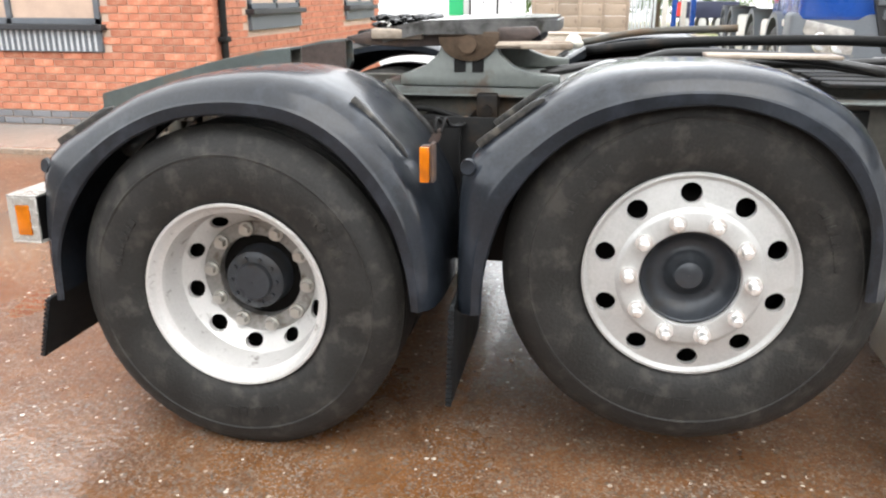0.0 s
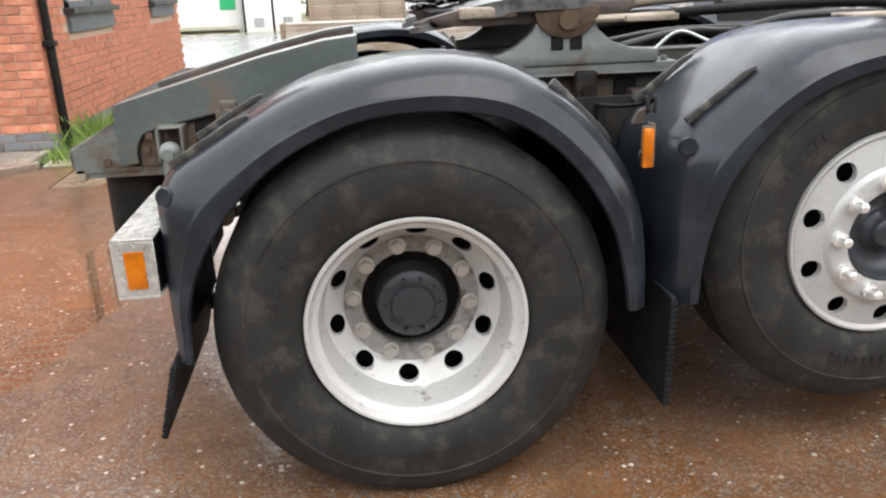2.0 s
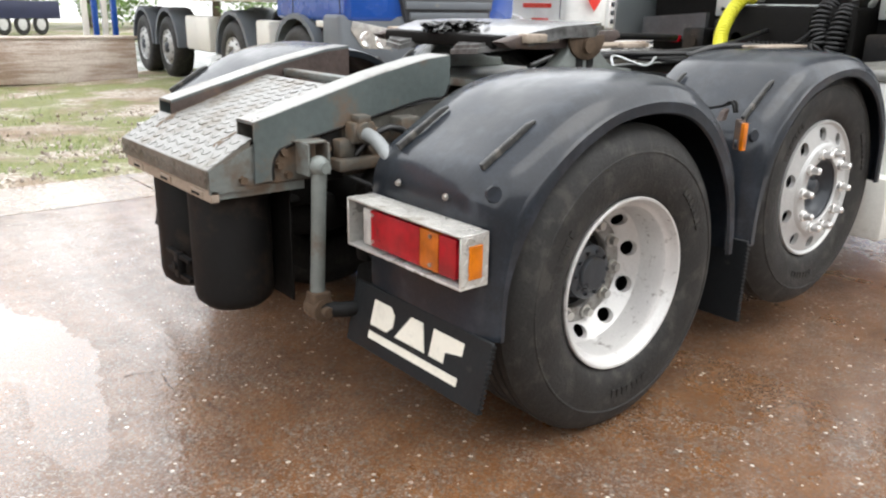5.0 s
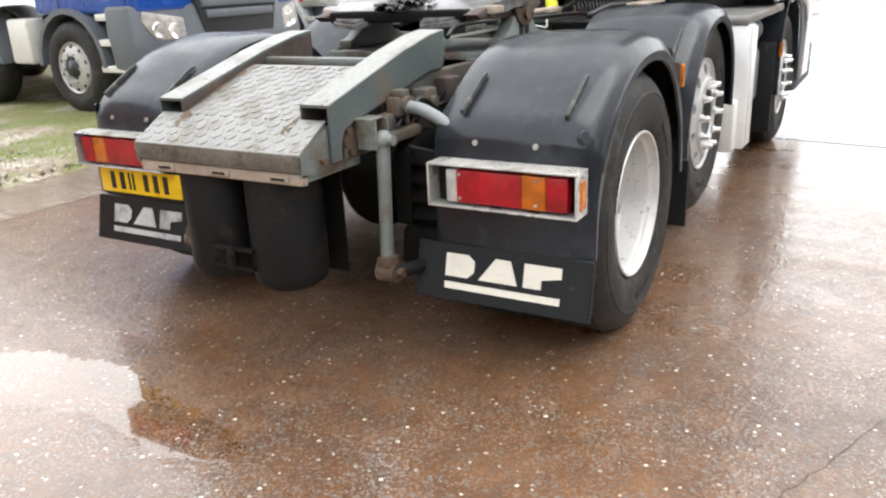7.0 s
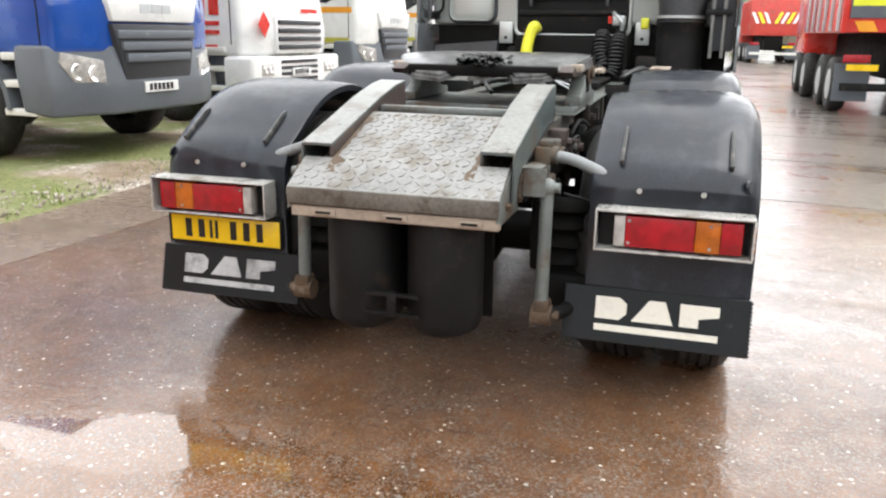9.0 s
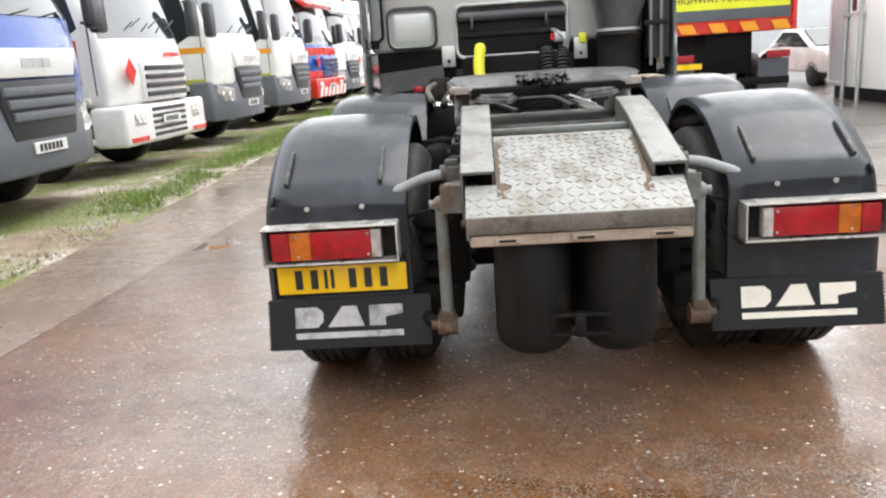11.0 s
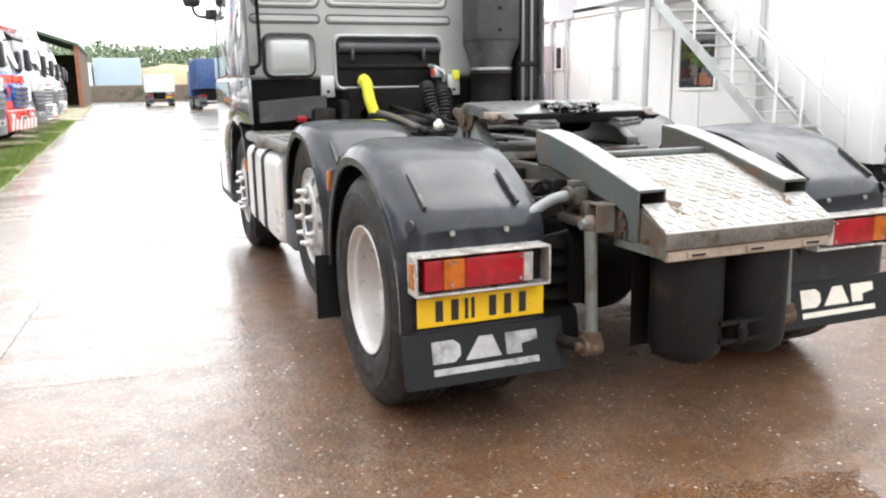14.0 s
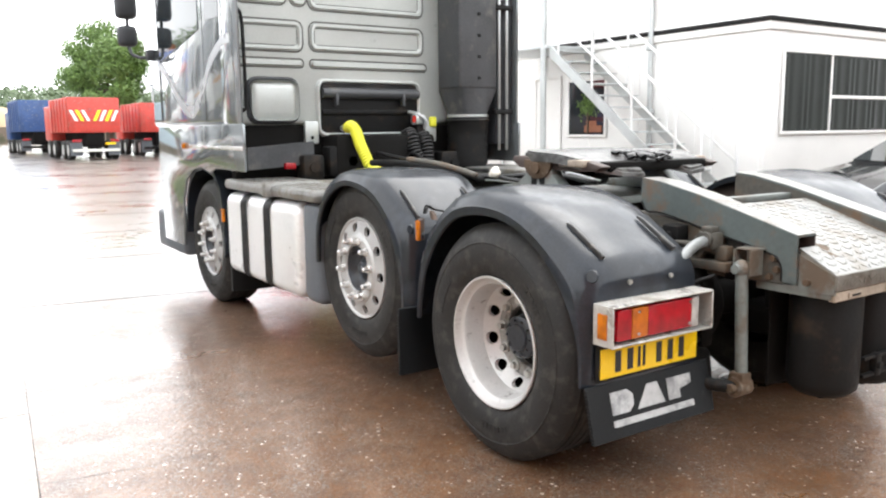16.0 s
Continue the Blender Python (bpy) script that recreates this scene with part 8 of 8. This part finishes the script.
    for s in (-1, 1):
        bm = B()
        box(bm, -0.03, 0.03, min(s * (h - 0.55), s * (h - 0.1)), max(s * (h - 0.55), s * (h - 0.1)), 0.92, 1.06, 0.01)
        part("tail_lamp", bm, RED, t, "red tail lamp", 40)
        bm = B()
        box(bm, 0.25, 0.27, min(s * (h - 0.62), s * (h - 0.02)), max(s * (h - 0.62), s * (h - 0.02)), 0.22, 0.9)
        part("mudflap", bm, GREYPL, t)
        for x in (0.85, 2.2, length - 2.75, length - 1.2):
            small_wheel_y(t, x, s * (h - 0.02), s)
    bm = B()
    py = 0.82 if panel else -0.7
    box(bm, -0.035, -0.02, py - 0.26, py + 0.26, 0.78, 0.89)
    part("number_plate", bm, YELLOW, t, "yellow number plate")
    return t


def small_wheel_y(parent, x, y, s):
    bm = B()
    r, w = 0.5, 0.3
    lathe(bm, [(r * 0.56, 0.03), (r * 0.62, 0.0), (r * 0.8, -0.012), (r * 0.93, 0.008), (r, 0.05), (r, w - 0.05), (r * 0.93, w - 0.008), (r * 0.6, w)], 24)
    turn = Matrix.Translation((x, y, r)) @ (Matrix.Rotation(math.pi, 4, "Z") if s > 0 else Matrix.Identity(4))
    t = part("wheel", bm, RUBBER, parent, "", 40, turn)
    bm = B()
    lathe(bm, [(r * 0.57, 0.02), (r * 0.55, 0.0), (r * 0.5, 0.02), (r * 0.36, -0.012), (r * 0.26, -0.014), (r * 0.14, -0.02), (0.001, -0.025)], 24)
    part("rim", bm, ALLOY2, t, "", 40)


rear_lorry("red highway maintenance lorry with yellow rear board", spot(12.7, -4.63, 0), REDP, "", panel=GREYPL, lettered=("HIGHWAY MAINTENANCE",), top=2.55, floor=1.44)
rear_lorry("red tipper lorry with striped tailboard on the wet yard", spot(42, -4.75, 2), TIPRED, "stripes", top=3.2, floor=1.4)
rear_lorry("dark blue tipper lorry on the wet yard", spot(57, -4.0, 2), TIPBLUE, "", top=3.6, floor=1.5)
rear_lorry("red lorry beside the tippers", spot(46, -9.2, 0), TIPRED, "", top=3.1, floor=1.4)
rear_lorry("white lorry at the far end of the yard", spot(76, -0.9, 0), WHITE, "", top=2.9, floor=1.3)


def car(name, m, paint, label):
    c = empty(name, label, "car", m)
    bm = B()
    prism(bm, [(-2.1, 0.35), (-2.15, 0.75), (-1.95, 0.92), (-1.3, 0.98), (-0.55, 1.42), (0.35, 1.46), (1.2, 1.0), (1.72, 0.88), (2.04, 0.68), (2.1, 0.35)], "y", -0.86, 0.86, 0.06, 3)
    b = part("body", bm, paint, c, "", 40)
    for s in (-1, 1):
        bm = B()
        prism(bm, [(-1.15, 0.98), (-0.52, 1.36), (0.32, 1.39), (0.95, 1.02)], "y", min(s * 0.855, s * 0.865), max(s * 0.855, s * 0.865))
        part("side_window", bm, GLASSW, b, "", 40)
        bm = B()
        box(bm, 0.55, 0.72, min(s * 0.86, s * 1.02), max(s * 0.86, s * 1.02), 0.98, 1.1, 0.03)
        part("mirror", bm, paint, b, "", 40)
        for x in (-1.35, 1.3):
            bm = B()
            lathe(bm, [(0.001, -0.01), (0.2, -0.012), (0.21, 0.0), (0.31, 0.0), (0.315, 0.03), (0.315, 0.2), (0.2, 0.21)], 24)
            part("wheel", bm, RUBBER, c, "", 40, Matrix.Translation((x, s * 0.86, 0.315)) @ (Matrix.Rotation(math.pi, 4, "Z") if s > 0 else Matrix.Identity(4)))
    bm = B()
    prism(bm, [(0.40, 1.44), (1.18, 1.0), (1.22, 1.03), (0.42, 1.475)], "y", -0.76, 0.76)
    part("windscreen", bm, GLASSW, b, "", 40)
    bm = B()
    prism(bm, [(-0.6, 1.40), (-1.28, 0.985), (-1.32, 1.02), (-0.63, 1.44)], "y", -0.74, 0.74)
    part("rear_window", bm, GLASSD, b, "", 40)
    for s in (-1, 1):
        bm = B()
        box(bm, 1.86, 2.09, min(s * 0.55, s * 0.82), max(s * 0.55, s * 0.82), 0.58, 0.70, 0.03)
        part("headlight", bm, CLEAR, b, "", 40)
        bm = B()
        box(bm, -2.16, -2.0, min(s * 0.5, s * 0.82), max(s * 0.5, s * 0.82), 0.7, 0.85, 0.03)
        part("tail_light", bm, RED, b, "", 40)
    return c


car("parked_car", spot(1.55, -7.0, 60) @ Matrix.Scale(0.94, 4), DARKCAR, "dark hatchback car parked at the end of the cabins")
car("parked_car", spot(19.0, -8.9, 5), WHITE, "white car parked beyond the cabins")

# blue skip lorry and frames behind the gravel
sk = empty("skip_trailer", "small navy trailer with a red panel behind the fence", "trailer", spot(5.05, 30.0, 4) @ Matrix.Diagonal((0.52, 0.52, 0.76, 1)))
bm = B()
box(bm, -2.2, 2.2, -1.1, 1.1, 0.75, 1.55, 0.04)
sb = part("skip_body", bm, NAVY, sk, "", 40)
bm = B()
box(bm, -2.2, -1.75, -1.112, -1.1, 0.85, 1.5)
part("red_panel", bm, REDP, sb)
for x in (-1.5, -0.3, 0.9):
    small_wheel_y(sk, x, -1.05, -1)
fr = empty("blue_frame", "upright blue steel frame beside the lorries", "frame", spot(2.12, 12.0, 0))
for k in range(4):
    bm = B()
    box(bm, k * 0.16, k * 0.16 + 0.09, -0.04, 0.04, 0, 2.9, 0.008)
    part("upright", bm, BLUE if k % 2 else CREAM, fr, "", 40)
bm = B()
box(bm, 0, 0.55, -0.05, 0.05, 0.3, 0.36)
box(bm, 0, 0.55, -0.05, 0.05, 2.7, 2.76)
part("rail", bm, BLUE, fr)

# ---- brick building ----
house = empty("brick_building", "red brick building with grey plinth, dark windows and a black drainpipe", "building")
FX, FY, SX = -26.0, 4.25, -2.66   # front face y, side face x
bm = B()
box(bm, -12.0, SX - 0.012, FY + 0.012, 10.4, 0.0, 3.6)
part("wall", bm, MORTAR, house, "brick wall bedded in pale mortar")
bm = B()
box(bm, -12.0, SX, FY, 10.42, 1.66, 3.6)
part("upper_wall", bm, BRICKFAR, house, "upper brickwork")
bm = B()
prism(bm, [(FY - 0.3, 3.6), (FY - 0.3, 3.68), (7.3, 5.4), (10.7, 3.68), (10.7, 3.6)], "x", -12.2, SX + 0.3)
part("roof", bm, GREYPL, house, "grey pitched roof", 40)


def house_window(face, a0, a1, z0, z1, panel):
    f = 0.06
    out = FY - 0.02 if face == "y" else SX + 0.02

    def put(bm, b0, b1, c0, c1, d0, d1):
        if face == "y":
            box(bm, b0, b1, min(out + d0, out + d1), max(out + d0, out + d1), c0, c1, 0.004, 1)
        else:
            box(bm, min(out - d0, out - d1), max(out - d0, out - d1), b0, b1, c0, c1, 0.004, 1)
    bm = B()
    put(bm, a0, a1, z0, z0 + f, 0.0, 0.1)
    put(bm, a0, a1, z1 - f, z1, 0.0, 0.1)
    put(bm, a0, a0 + f, z0, z1, 0.0, 0.1)
    put(bm, a1 - f, a1, z0, z1, 0.0, 0.1)
    put(bm, (a0 + a1) / 2 - f / 2, (a0 + a1) / 2 + f / 2, z0, z1, 0.0, 0.1)
    w = part("window", bm, GREYPL, house, "dark grey window frame", 40)
    bm = B()
    put(bm, a0 + 0.03, a1 - 0.03, z0 + 0.03, z1 - 0.03, 0.04, 0.06)
    part("pane", bm, GLASSD, w, "dark window pane")
    bm = B()
    put(bm, a0 - 0.05, a1 + 0.05, z0 - 0.055, z0, -0.07, 0.1)
    part("sill", bm, DARKPL, w, "dark sill", 40)
    bm = B()
    put(bm, a0, a1, z0 - panel, z0 - 0.055, -0.012, 0.03)
    part("apron_panel", bm, GREYPL, w, "grey panel below the sill", 40)
    return w


house_window("y", -5.9, -3.86, 1.06, 2.3, 0.27)
house_window("x", 5.08, 6.58, 1.2, 2.3, 0.22)
house_window("x", 8.5, 10.0, 1.2, 2.3, 0.2)
bm = B()
box(bm, 0, 0.025, FY - 0.04, FY - 0.03, 0.8, 1.0)
flute = part("apron_flute", bm, CLADGREY, house, at=Matrix.Translation((-5.88, 0, 0)))
for k in range(1, 30):
    again(flute, at=Matrix.Translation((-5.88 + k * 0.067, 0, 0)))
bm = B()
cyl(bm, (SX + 0.045, FY + 0.12, 0.02), (SX + 0.045, FY + 0.12, 3.6), 0.036, 14)
for z in (0.9, 2.2):
    box(bm, SX - 0.01, SX + 0.09, FY + 0.06, FY + 0.18, z, z + 0.05, 0.005)
tube(bm, smooth_line([(SX + 0.045, FY + 0.12, 0.1), (SX + 0.05, FY + 0.12, 0.05), (SX + 0.12, FY + 0.05, 0.02)], 4), 0.036, 12)
part("drainpipe", bm, BLACK, house, "black drainpipe at the corner", 40)

# bricks: singly on the front face near the corner, joined on the side face
L, H, G = 0.215, 0.065, 0.010


def brick_mesh(length):
    bm = B()
    box(bm, -length / 2, length / 2, -0.05, 0.05, -H / 2, H / 2, 0.004, 1)
    me = bpy.data.meshes.new("brick")
    bm.to_mesh(me)
    bm.free()
    return me


full, halfb = brick_mesh(L), brick_mesh(L / 2 - G / 2)
for me in (full, halfb):
    me.materials.append(BRICK)
pfull, phalf = full.copy(), halfb.copy()
for me in (pfull, phalf):
    me.materials.clear()
    me.materials.append(PLINTH)
rng = random.Random(21)
for row in range(22):
    z = 0.045 + H / 2 + row * (H + G)
    x = SX
    off = row % 2
    first = True
    while x > -6.4:
        ln = (L / 2 - G / 2) if (first and off) else L
        cx = x - ln / 2
        x -= ln + G
        first = False
        if -5.95 < cx < -3.80 and z > 0.76:
            continue
        if cx < -5.6:
            continue
        o = new("brick", (pfull if row < 2 else full) if ln == L else (phalf if row < 2 else halfb))
        o.parent = house
        o.location = (cx, FY + 0.05 + rng.uniform(-0.002, 0.002), z)
bm = B()
for row in range(22):
    z = 0.02 + H / 2 + row * (H + G)
    y = FY + 0.004
    first = True
    while y < 10.3:
        ln = (L / 2 - G / 2) if (first and not row % 2) else L
        cy = y + ln / 2
        y += ln + G
        first = False
        if z > 0.93 and (5.0 < cy < 6.66 or 8.42 < cy < 10.08):
            continue
        dx = rng.uniform(-0.002, 0.002)
        box(bm, SX - 0.06, SX + dx, cy - ln / 2, cy + ln / 2, z - H / 2, z + H / 2, mi=1 if row < 2 else 0)
part("side_bricks", bm, [BRICKJ, PLINTH], house, "courses of red brick", kind="stuff")
bm = B()
for row in range(22):
    z = 0.045 + H / 2 + row * (H + G)
    x = -5.6
    while x > -11.8:
        box(bm, x - L, x, FY, FY + 0.06, z - H / 2, z + H / 2, mi=1 if row < 2 else 0)
        x -= L + G
part("far_front_bricks", bm, [BRICKJ, PLINTH], house, "courses of red brick", kind="stuff")
